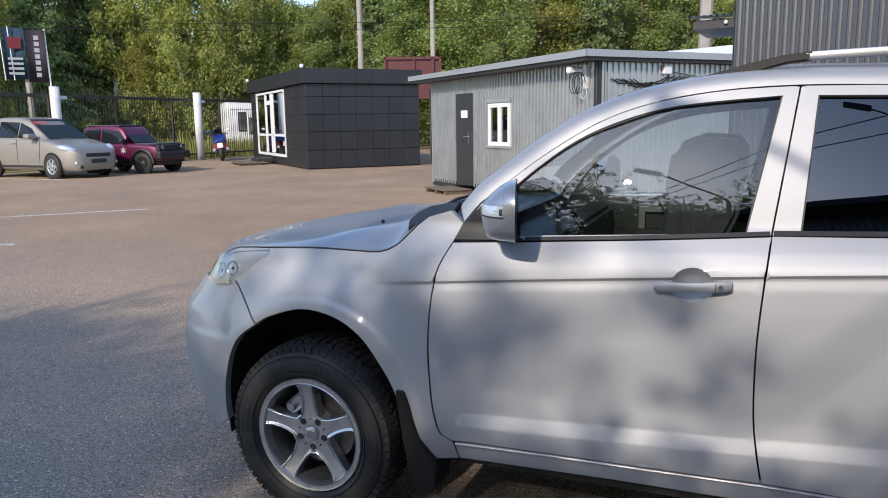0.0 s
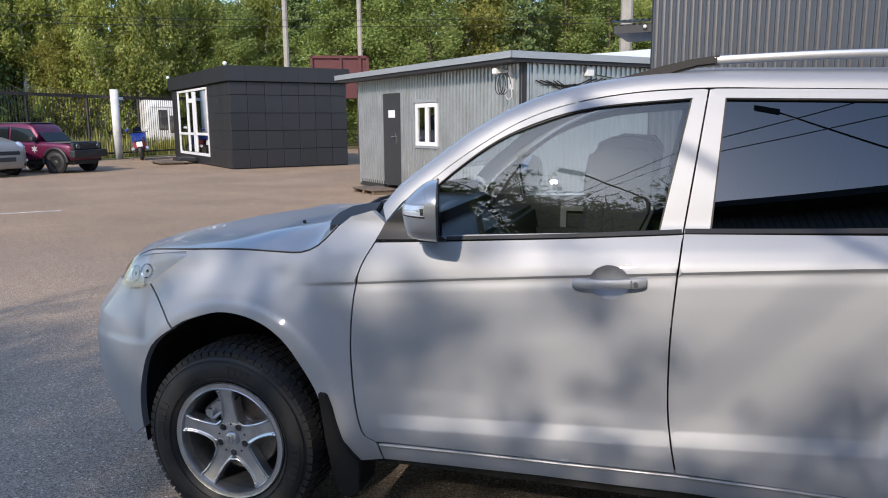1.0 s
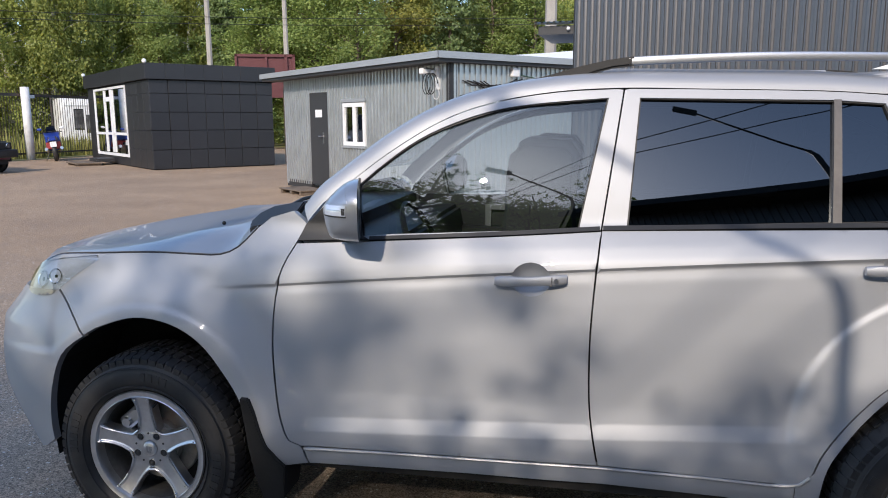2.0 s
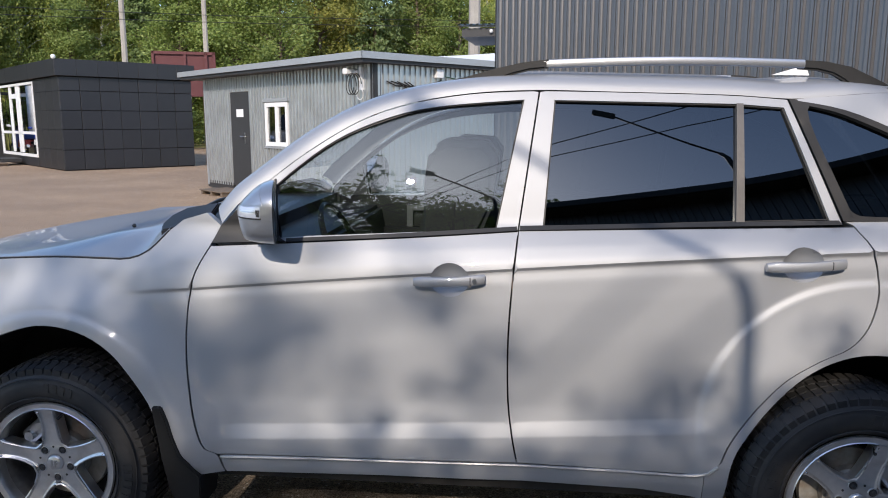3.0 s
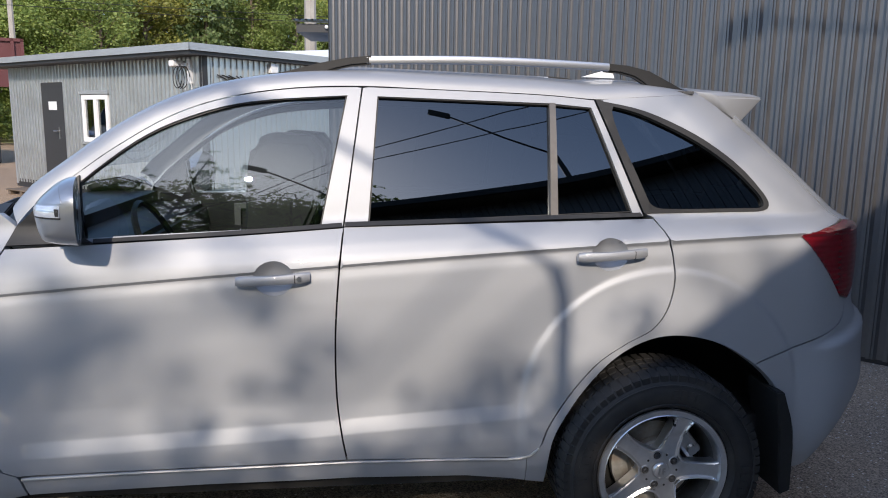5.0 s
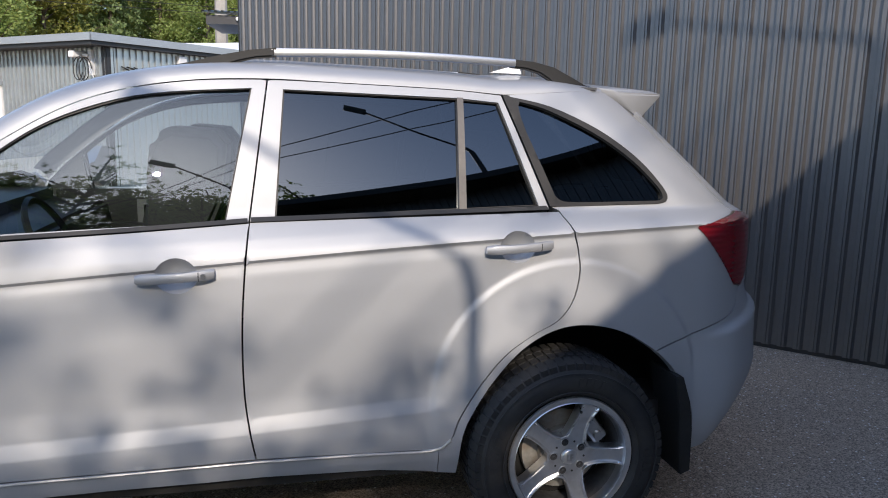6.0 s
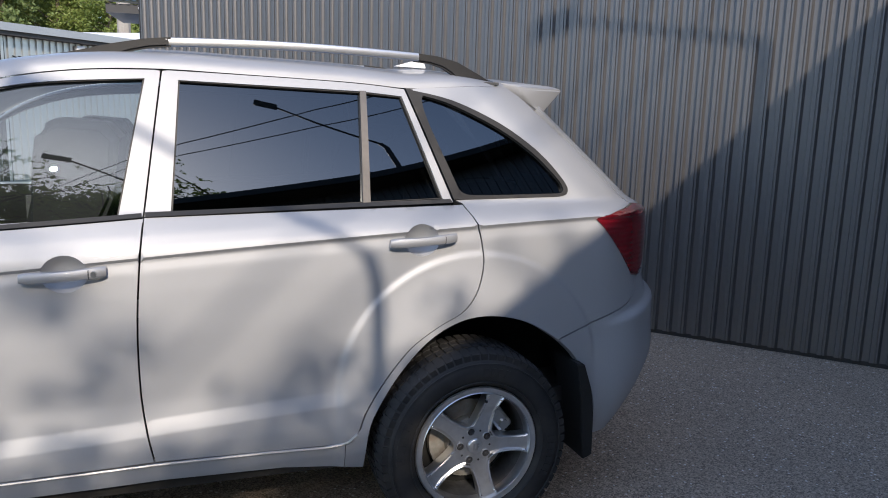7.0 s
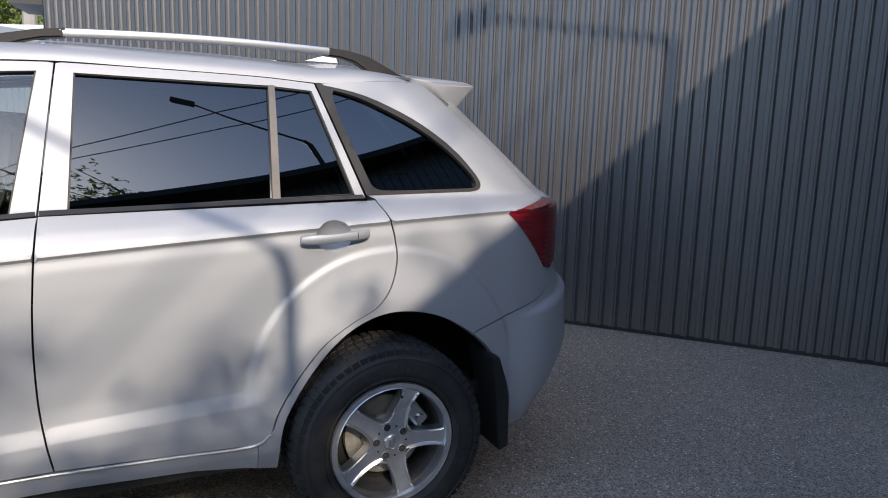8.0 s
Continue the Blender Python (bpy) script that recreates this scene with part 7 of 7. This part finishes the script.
def vehicle(name, label, m, stations, wheels, r_wheel, paint, glass_from, extra=None, group="parked cars", steel=False, lower=None):
    """Body from stations (x, half width, z bottom, z belt, half width at the top, z top); wheels as x places."""
    t = thing(name, label, "car", m, group=group)
    rings = []
    half = ((0.90, 0.0, 0.0), (0.965, 0.06, 0.0), (0.99, 0.16, 0.0), (1.0, 0.5, 0.5), (0.995, 0.0, 0.80), (0.985, 0.0, 0.90), (0.955, 0.0, 0.965), (0.90, 0.006, 1.0), (0.80, 0.014, 1.0))
    for x, hw, zb, zs, ht, zt in smooth_line(stations, 0.10):
        side = [(x, -hw * k, zb + (zs - zb) * f + (up if f != 0.5 else 0.0)) for k, up, f in half]
        rings.append(side + [(px, -py, pz) for px, py, pz in side[::-1]])
    body = car_part("body", loft(rings), paint, t, sharp=50)
    for wx in wheels:
        for s in (-1, 1):
            hw = max(q[1] for q in stations)
            bm = bmesh.new()
            bmesh.ops.create_cone(bm, segments=28, radius1=r_wheel * 1.13, radius2=r_wheel * 1.13, depth=0.03, cap_ends=True,
                                  matrix=Matrix.Translation((wx, s * (hw - 0.010), r_wheel * 1.02)) @ Matrix.Rotation(radians(90), 4, "X"))
            car_part("wheel_arch", bm, M_DARKNESS, body, smooth=False)
            small_wheel(t, wx, s * (hw + 0.03), r_wheel, 0.2, M_ALLOY if not steel else M_DARK_TRIM, steel)
    gl = [(x, ht, zs, zt) for x, hw, zb, zs, ht, zt in stations if zt > zs + 0.02]
    hws = {x: hw for x, hw, zb, zs, ht, zt in stations}
    rings = []
    for x, hb, ht, zs, zt in smooth_line([(x, hws[x], ht, zs, zt) for x, ht, zs, zt in gl], 0.10):
        e = min(0.05, 0.4 * (zt - zs))
        side = [(x, -hb * 0.93, zs - 0.02), (x, -ht, zt - e), (x, -ht * 0.97, zt - 0.5 * e), (x, -ht * 0.88, zt - 0.1 * e), (x, -ht * 0.6, zt + 0.01)]
        rings.append(side + [(px, -py, pz) for px, py, pz in side[::-1]])
    house = car_part("greenhouse", loft(rings), paint, t, sharp=40)
    # side panes and screens, set a little proud
    for s in (-1, 1):
        for x0, x1 in glass_from["sides"]:
            pts = []
            for x, up in ((x0[0], 0.06), (x0[1], 0.9), (x1[1], 0.9), (x1[0], 0.06)):
                f = [np.interp(-x, [-g[0] for g in gl], vals) for vals in ([hws[g[0]] * 0.93 for g in gl], [g[1] for g in gl], [g[2] for g in gl], [g[3] - 0.05 for g in gl])]
                y = f[0] + (f[1] - f[0]) * up
                z = f[2] + (f[3] - f[2]) * up
                pts.append((x, s * (y + 0.03), z))
            bm = bmesh.new()
            bm.faces.new([bm.verts.new(p) for p in pts])
            car_part("side_window", bm, M_CAR_GLASS, house, smooth=False)
    for (xa, za, wa), (xb, zb, wb), nm in glass_from["screens"]:
        bm = bmesh.new()
        bm.faces.new([bm.verts.new(p) for p in ((xa, -wa, za), (xa, wa, za), (xb, wb, zb), (xb, -wb, zb))])
        car_part(nm, bm, M_CAR_GLASS, house, smooth=False)
    bm = bmesh.new()
    box(bm, stations[1][0], -0.6, 0.28, stations[-2][0], 0.6, stations[0][2] + 0.1)
    car_part("underbody", bm, M_UNDER, t, smooth=False)
    return t, body


# ---- old bus behind the fence ----
M_BUS = make_mat("dirty_white_bus", (0.70, 0.69, 0.68), 0.5, var=0.06, scale=1.2, fine=12, dirt=(0.42, 0.38, 0.33), dirt_amount=0.45, dirt_scale=1.6)
M_BUS_STRIPE = make_mat("faded_red_stripe", (0.48, 0.16, 0.15), 0.6, var=0.15, scale=3)
M_BUS_GLASS = make_mat("dusty_bus_glass", (0.05, 0.05, 0.052), 0.15, var=0.4, scale=1.5, spec=0.5, dirt=(0.3, 0.29, 0.28), dirt_amount=0.55, dirt_scale=1.8)


def build_bus(m):
    """A short city bus, its side along x with the nose at the far end, the seen side towards -y."""
    bus = thing("bus", "old dirty white bus parked behind the picket fence", "bus", m)
    BL, BW, ZB, ZT = 8.5, 2.4, 0.42, 3.02
    prof = [(0.02, ZB), (0.0, ZB + 0.12), (0.0, 2.45), (0.03, 2.68), (0.12, 2.88), (0.30, 2.98), (0.70, ZT), (BW / 2, ZT + 0.02)]
    prof += [(BW - y, z) for y, z in prof[-2::-1]]
    rings = []
    for x, k in ((0.0, 0.86), (0.06, 0.95), (0.2, 1.0), (2.2, 1.0), (4.2, 1.0), (6.2, 1.0), (7.9, 1.0), (8.25, 0.985), (8.42, 0.95), (8.5, 0.86)):
        rings.append([(x, BW / 2 + (y - BW / 2) * k, ZB + (z - ZB) * (0.5 + 0.5 * k if z > 2.3 else 1)) for y, z in prof])
    bm = bmesh.new()
    vs = [[bm.verts.new(p) for p in r] for r in rings]
    n = len(prof)
    for a, b in zip(vs, vs[1:]):
        for k in range(n):
            bm.faces.new((a[k], a[(k + 1) % n], b[(k + 1) % n], b[k]))
    bm.faces.new(vs[0][::-1])
    bm.faces.new(vs[-1])
    bmesh.ops.recalc_face_normals(bm, faces=bm.faces[:])
    body = car_part("body", bm, M_BUS, bus, sharp=30)

    def pane(x0, x1, z0, z1, name="window"):
        fr = part("window_frame", bevelled_box(x0 - 0.05, -0.022, z0 - 0.05, x1 + 0.05, 0.05, z1 + 0.05, 0.02, 1), M_RUBBER, body)
        part(name, bevelled_box(x0, -0.03, z0, x1, -0.01, z1, 0.03, 1), M_BUS_GLASS, fr)
        return fr
    pane(0.72, 1.12, 1.30, 2.35)
    for x0, x1 in ((2.22, 3.40), (3.52, 4.10), (4.18, 5.52)):
        fr = pane(x0, x1, 1.32, 2.35)
        if x0 < 4:
            part("vent_bar", bevelled_box(x0, -0.045, 2.02, x1, -0.028, 2.07, 0.004, 1), M_BUS, fr)
            xm = (x0 + x1) / 2
            part("vent_bar", bevelled_box(xm - 0.02, -0.045, 2.07, xm + 0.02, -0.028, 2.33, 0.004, 1), M_BUS, fr)
    pane(6.62, 7.45, 1.30, 2.30)
    pane(7.62, 8.18, 1.30, 2.20)
    for x0, x1 in ((1.22, 2.02), (5.70, 6.46)):
        dr = part("door", bevelled_box(x0, -0.018, 0.50, x1, 0.03, 2.30, 0.02, 1), M_BUS, bus, "folding white bus door")
        for k in (0, 1):
            xa = x0 + 0.05 + k * (x1 - x0) / 2
            part("pane", bevelled_box(xa, -0.03, 1.08, xa + (x1 - x0) / 2 - 0.11, -0.012, 2.08, 0.03, 1), M_BUS_GLASS, dr)
        part("joint", bevelled_box((x0 + x1) / 2 - 0.012, -0.024, 0.52, (x0 + x1) / 2 + 0.012, -0.012, 2.28, 0.003, 1), M_RUBBER, dr)
    part("stripe", bevelled_box(4.1, -0.006, 0.86, 5.66, 0.03, 1.16, 0.003, 1), M_BUS_STRIPE, body, "faded red stripe")
    part("rain_gutter", bevelled_box(0.25, -0.03, 2.56, 8.2, 0.02, 2.60, 0.008, 1), M_BUS, body)
    part("skirt_strip", bevelled_box(0.25, -0.012, 0.66, 6.7, 0.02, 0.71, 0.006, 1), M_GALV_TRIM, body)
    part("roof_hatch", bevelled_box(2.8, 0.8, ZT, 3.6, 1.6, ZT + 0.12, 0.04, 2), M_BUS, body)
    v = bevelled_box(8.44, 0.2, 1.3, 8.53, BW - 0.2, 2.4, 0.02, 1)
    part("windscreen", v, M_BUS_GLASS, body)
    for x in (1.95, 7.52):
        for y0 in (-0.015, BW - 0.265):
            bm = revolve([(0.0, 0.0), (0.56, 0.0), (0.56, 0.28), (0.0, 0.28)], 30)
            bmesh.ops.translate(bm, verts=bm.verts[:], vec=(x, y0, 0.52))
            part("wheel_arch", bm, M_DARKNESS, body)
            wl = thing("wheel", "", "")
            wl.parent = bus
            wl.matrix_basis = pose(x, y0 - 0.03, 0.46)
            car_part("tyre", revolve([(0.26, 0.03), (0.29, 0.0), (0.42, 0.0), (0.455, 0.04), (0.46, 0.24), (0.28, 0.26)], 32), M_RUBBER, wl)
            car_part("rim", revolve([(0.0, 0.02), (0.08, 0.0), (0.10, 0.03), (0.2, 0.06), (0.26, 0.02), (0.28, 0.0)], 28), M_GALV_TRIM, wl)
    return bus


build_bus(frame_of((-27.06, 34.0, -0.1), (0.68, 0.733)))

# beige-silver people carrier, nose towards +x
HATCH = frame_of((-17.72, 14.9, 0), (0.9976, -0.07)) @ Matrix.Diagonal((1.07, 1.02, 1.13, 1))
st = [(0.86, 0.50, 0.24, 0.60, 0.5, 0.60), (0.80, 0.66, 0.21, 0.70, 0.6, 0.70), (0.62, 0.79, 0.20, 0.79, 0.6, 0.79), (0.36, 0.86, 0.20, 0.87, 0.6, 0.87), (0.0, 0.885, 0.22, 0.95, 0.6, 0.95), (-0.30, 0.885, 0.22, 1.01, 0.70, 1.035),
      (-0.75, 0.885, 0.22, 1.04, 0.66, 1.30), (-1.25, 0.885, 0.22, 1.06, 0.64, 1.57), (-2.0, 0.885, 0.22, 1.07, 0.62, 1.64), (-2.9, 0.88, 0.24, 1.08, 0.60, 1.60), (-3.30, 0.84, 0.26, 1.08, 0.56, 1.42), (-3.42, 0.78, 0.32, 1.0, 0.5, 1.0)]
hatch, hb = vehicle("parked_hatchback", "beige-silver people carrier parked on the asphalt", HATCH, st, (0.0, -2.6), 0.325, M_BEIGE,
                    {"sides": [((-0.62, -0.98), (-1.42, -1.42)), ((-1.5, -1.5), (-2.35, -2.35)), ((-2.45, -2.45), (-3.1, -2.95))], "screens": [((-0.31, 1.065, 0.68), (-1.20, 1.58, 0.56), "windscreen")]})
bm = bevelled_box(-0.26, -0.02, 0.0, -0.02, 0.26, 0.14, 0.04, 2)
bmesh.ops.translate(bm, verts=bm.verts[:], vec=(-0.55, -1.12, 1.05))
car_part("door_mirror", bm, M_BEIGE, hatch)
for s in (-1, 1):
    bm = bmesh.new()
    bmesh.ops.create_uvsphere(bm, u_segments=18, v_segments=10, radius=1.0,
                              matrix=Matrix.Translation((0.49, s * 0.72, 0.775)) @ Matrix.Rotation(radians(s * -34), 4, "Z") @ Matrix.Rotation(radians(16), 4, "Y") @ Matrix.Diagonal((0.30, 0.13, 0.095, 1)))
    car_part("head_lamp", bm, M_REFLECTOR, hatch, "clear bright head lamp")
part("grille", bevelled_box(0.76, -0.44, 0.545, 0.87, 0.44, 0.665, 0.045, 3), M_PLASTIC, hatch)
part("lower_grille", bevelled_box(0.72, -0.62, 0.25, 0.85, 0.62, 0.37, 0.045, 3), M_PLASTIC, hatch)
part("number_plate", bevelled_box(0.82, -0.26, 0.40, 0.88, 0.26, 0.51, 0.005, 1), M_DARK_TRIM, hatch, "plain dark covered plate")
bm = bmesh.new()
bm.faces.new([bm.verts.new(p) for p in ((-0.95, -0.57, 1.44), (-0.95, -0.1, 1.44), (-1.15, -0.1, 1.55), (-1.15, -0.55, 1.55))])
part("sticker", bm, M_STICKER, hatch, "faded red windscreen sticker")
for x in (-1.62, -2.52):
    part("door_handle", bevelled_box(x - 0.1, -0.915, 0.92, x + 0.1, -0.88, 0.955, 0.012, 2), M_BEIGE, hatch)
for x, lean in ((-0.50, -0.03), (-1.46, 0.0), (-2.42, 0.06)):
    bm = bmesh.new()
    tube(bm, [(x + lean, -0.872, 0.36), (x, -0.888, 0.62), (x - lean, -0.884, 0.88), (x - lean, -0.868, 1.03)], 0.006, 5)
    part("door_seam", bm, M_DARKNESS, hatch)
part("sill_strip", bevelled_box(-2.2, -0.892, 0.30, -0.42, -0.86, 0.35, 0.01, 1), M_PLASTIC, hatch)
part("chrome_strip", bevelled_box(0.80, -0.42, 0.66, 0.875, 0.42, 0.672, 0.004, 1), M_CHROME, hatch)
for s in (-1, 1):
    part("fog_lamp", bevelled_box(0.70, s * 0.66 - 0.06, 0.38, 0.80, s * 0.66 + 0.06, 0.45, 0.02, 2), M_REFLECTOR, hatch)

# lifted purple two-door off-roader
OFFR = frame_of((-16.83, 17.32, 0), (0.985, 0.06)) @ Matrix.Scale(0.94, 4)
st = [(0.62, 0.66, 0.5, 0.80, 0.5, 0.80), (0.55, 0.74, 0.42, 0.92, 0.6, 0.92), (0.2, 0.78, 0.45, 0.98, 0.6, 0.98), (-0.45, 0.79, 0.45, 1.02, 0.66, 1.03), (-0.75, 0.79, 0.45, 1.03, 0.64, 1.32), (-1.05, 0.79, 0.45, 1.03, 0.62, 1.62),
      (-1.9, 0.79, 0.45, 1.03, 0.60, 1.66), (-2.6, 0.78, 0.45, 1.03, 0.58, 1.62), (-2.85, 0.76, 0.48, 1.0, 0.5, 1.0)]
off, ob_ = vehicle("parked_off_roader", "purple two-door off-roader with dark hood and black bumper", OFFR, st, (0.0, -2.2), 0.35, M_PURPLE,
                   {"sides": [((-0.62, -0.98), (-1.75, -1.75)), ((-1.85, -1.85), (-2.6, -2.5))], "screens": [((-0.47, 1.06, 0.6), (-1.03, 1.6, 0.54), "windscreen")]}, steel=True)
part("hood", bevelled_box(-0.42, -0.66, 0.99, 0.52, 0.66, 1.035, 0.02, 2), M_GREY_HOOD, off, "faded dark hood")
part("front_panel", bevelled_box(0.5, -0.7, 0.76, 0.66, 0.7, 0.99, 0.03, 2), M_PLASTIC, off)
part("bumper", bevelled_box(0.55, -0.82, 0.5, 0.78, 0.82, 0.76, 0.04, 2), M_PLASTIC, off)
part("number_plate", bevelled_box(0.77, -0.26, 0.58, 0.79, 0.26, 0.69, 0.004, 1), M_DARK_TRIM, off)
for s in (-1, 1):
    bm = bmesh.new()
    bmesh.ops.create_cone(bm, segments=20, radius1=0.09, radius2=0.08, depth=0.03, cap_ends=True, matrix=Matrix.Translation((0.67, s * 0.5, 0.88)) @ Matrix.Rotation(radians(90), 4, "Y"))
    car_part("head_lamp", bm, M_CHROME, off, smooth=False)
    for dx in (0.0, -2.2):
        pr = [(0.46 * math.cos(a) + dx, s * 0.80, 0.36 + 0.46 * math.sin(a)) for a in [math.pi * k / 10 for k in range(11)]]
        bm = bmesh.new()
        tube(bm, pr, 0.05, 6)
        car_part("arch_flare", bm, M_PLASTIC, off)
part("roof_panel", bevelled_box(-2.55, -0.56, 1.645, -1.05, 0.56, 1.685, 0.02, 2), M_GREY_HOOD, off)
bm = bevelled_box(-0.1, -0.2, 0.0, 0.06, 0.0, 0.14, 0.03, 2)
bmesh.ops.translate(bm, verts=bm.verts[:], vec=(-0.72, -0.78, 1.06))
car_part("door_mirror", bm, M_PLASTIC, off)
cu = bpy.data.curves.new("lettering", "FONT")
cu.body = "IFF"
cu.size = 0.3
cu.extrude = 0.002
tx = new("lettering", cu)
tx.parent = off
tx.matrix_basis = pose(-1.5, -0.796, 0.68, 90, 0, 0)
cu.materials.append(M_PALE)
tagged(tx, "pale door lettering")
bm = bmesh.new()
ring_ = [bm.verts.new((-0.78 + (0.14 if k % 2 == 0 else 0.06) * math.sin(k * math.pi / 6), -0.797, 0.80 + (0.14 if k % 2 == 0 else 0.06) * math.cos(k * math.pi / 6))) for k in range(12)]
bm.faces.new(ring_)
part("star", bm, M_PALE, off, "pale six-pointed star")

# motorcycle seen from behind
MOTO = frame_of((-19.75, 24.3, 0), (0.62, -0.78))
moto = thing("motorcycle", "blue and white motorcycle parked on its stand by the fence", "motorcycle", MOTO @ Matrix.Rotation(radians(6), 4, "X") @ Matrix.Scale(1.16, 4))
for x in (0.0, -1.35):
    wl = thing("wheel", "", "")
    wl.parent = moto
    wl.matrix_basis = pose(x, -0.07 if x == 0 else -0.05, 0.31)
    car_part("tyre", revolve([(0.22, 0.02), (0.27, 0.0), (0.305, 0.03), (0.312, 0.07), (0.305, 0.11), (0.27, 0.14), (0.22, 0.12)], 30), M_RUBBER, wl)
    car_part("rim", revolve([(0.03, 0.05), (0.05, 0.03), (0.06, 0.06), (0.2, 0.06), (0.22, 0.02), (0.22, 0.12), (0.03, 0.09)], 24), M_ALLOY, wl)
car_part("tail_fairing", loft([[(0.25, -0.10, 0.72), (0.25, 0.10, 0.72), (0.25, 0.08, 0.84), (0.25, -0.08, 0.84)], [(-0.1, -0.17, 0.68), (-0.1, 0.17, 0.68), (-0.1, 0.13, 0.86), (-0.1, -0.13, 0.86)], [(-0.6, -0.2, 0.6), (-0.6, 0.2, 0.6), (-0.6, 0.16, 0.8), (-0.6, -0.16, 0.8)]]), M_BLUE, moto, "blue tail fairing")
car_part("front_fairing", loft([[(-0.6, -0.24, 0.35), (-0.6, 0.24, 0.35), (-0.6, 0.22, 0.86), (-0.6, -0.22, 0.86)], [(-1.0, -0.26, 0.4), (-1.0, 0.26, 0.4), (-1.0, 0.26, 0.98), (-1.0, -0.26, 0.98)], [(-1.35, -0.16, 0.6), (-1.35, 0.16, 0.6), (-1.35, 0.14, 0.95), (-1.35, -0.14, 0.95)]]), M_BLUE, moto)
car_part("side_panel", loft([[(-0.05, -0.23, 0.45), (-0.05, 0.23, 0.45), (-0.05, 0.22, 0.66), (-0.05, -0.22, 0.66)], [(-0.6, -0.25, 0.4), (-0.6, 0.25, 0.4), (-0.6, 0.23, 0.66), (-0.6, -0.23, 0.66)]]), M_RED_PANEL, moto, "red side panel")
part("number_plate", bevelled_box(0.27, -0.1, 0.5, 0.285, 0.1, 0.68, 0.004, 1), M_WHITE, moto, "plain pale plate")
bm = bmesh.new()
tube(bm, [(-1.0, -0.36, 0.98), (-1.08, -0.1, 1.02), (-1.08, 0.1, 1.02), (-1.0, 0.36, 0.98)], 0.016, 6)
part("handlebar", bm, M_PLASTIC, moto)
for s in (-1, 1):
    bm = bmesh.new()
    bmesh.ops.create_uvsphere(bm, u_segments=10, v_segments=6, radius=0.07, matrix=Matrix.Translation((-1.1, s * 0.36, 1.12)) @ Matrix.Diagonal((0.4, 1.2, 0.7, 1)))
    part("mirror", bm, M_WHITE if s > 0 else M_BLUE, moto)
    bm = bmesh.new()
    tube(bm, [(-0.5, s * 0.2, 0.36), (0.2, s * 0.24, 0.45)], 0.055, 10)
    part("exhaust", bm, M_STEEL, moto)
bm = bmesh.new()
tube(bm, [(-0.5, -0.15, 0.35), (-0.45, -0.34, -0.02)], 0.014, 6)
part("side_stand", bm, M_PLASTIC, moto)
car_part("screen", loft([[(-1.12, -0.17, 0.98), (-1.12, 0.17, 0.98), (-1.1, 0.17, 0.99), (-1.1, -0.17, 0.99)], [(-1.0, -0.12, 1.2), (-1.0, 0.12, 1.2), (-0.98, 0.12, 1.2), (-0.98, -0.12, 1.2)]]), M_CAR_GLASS, moto)
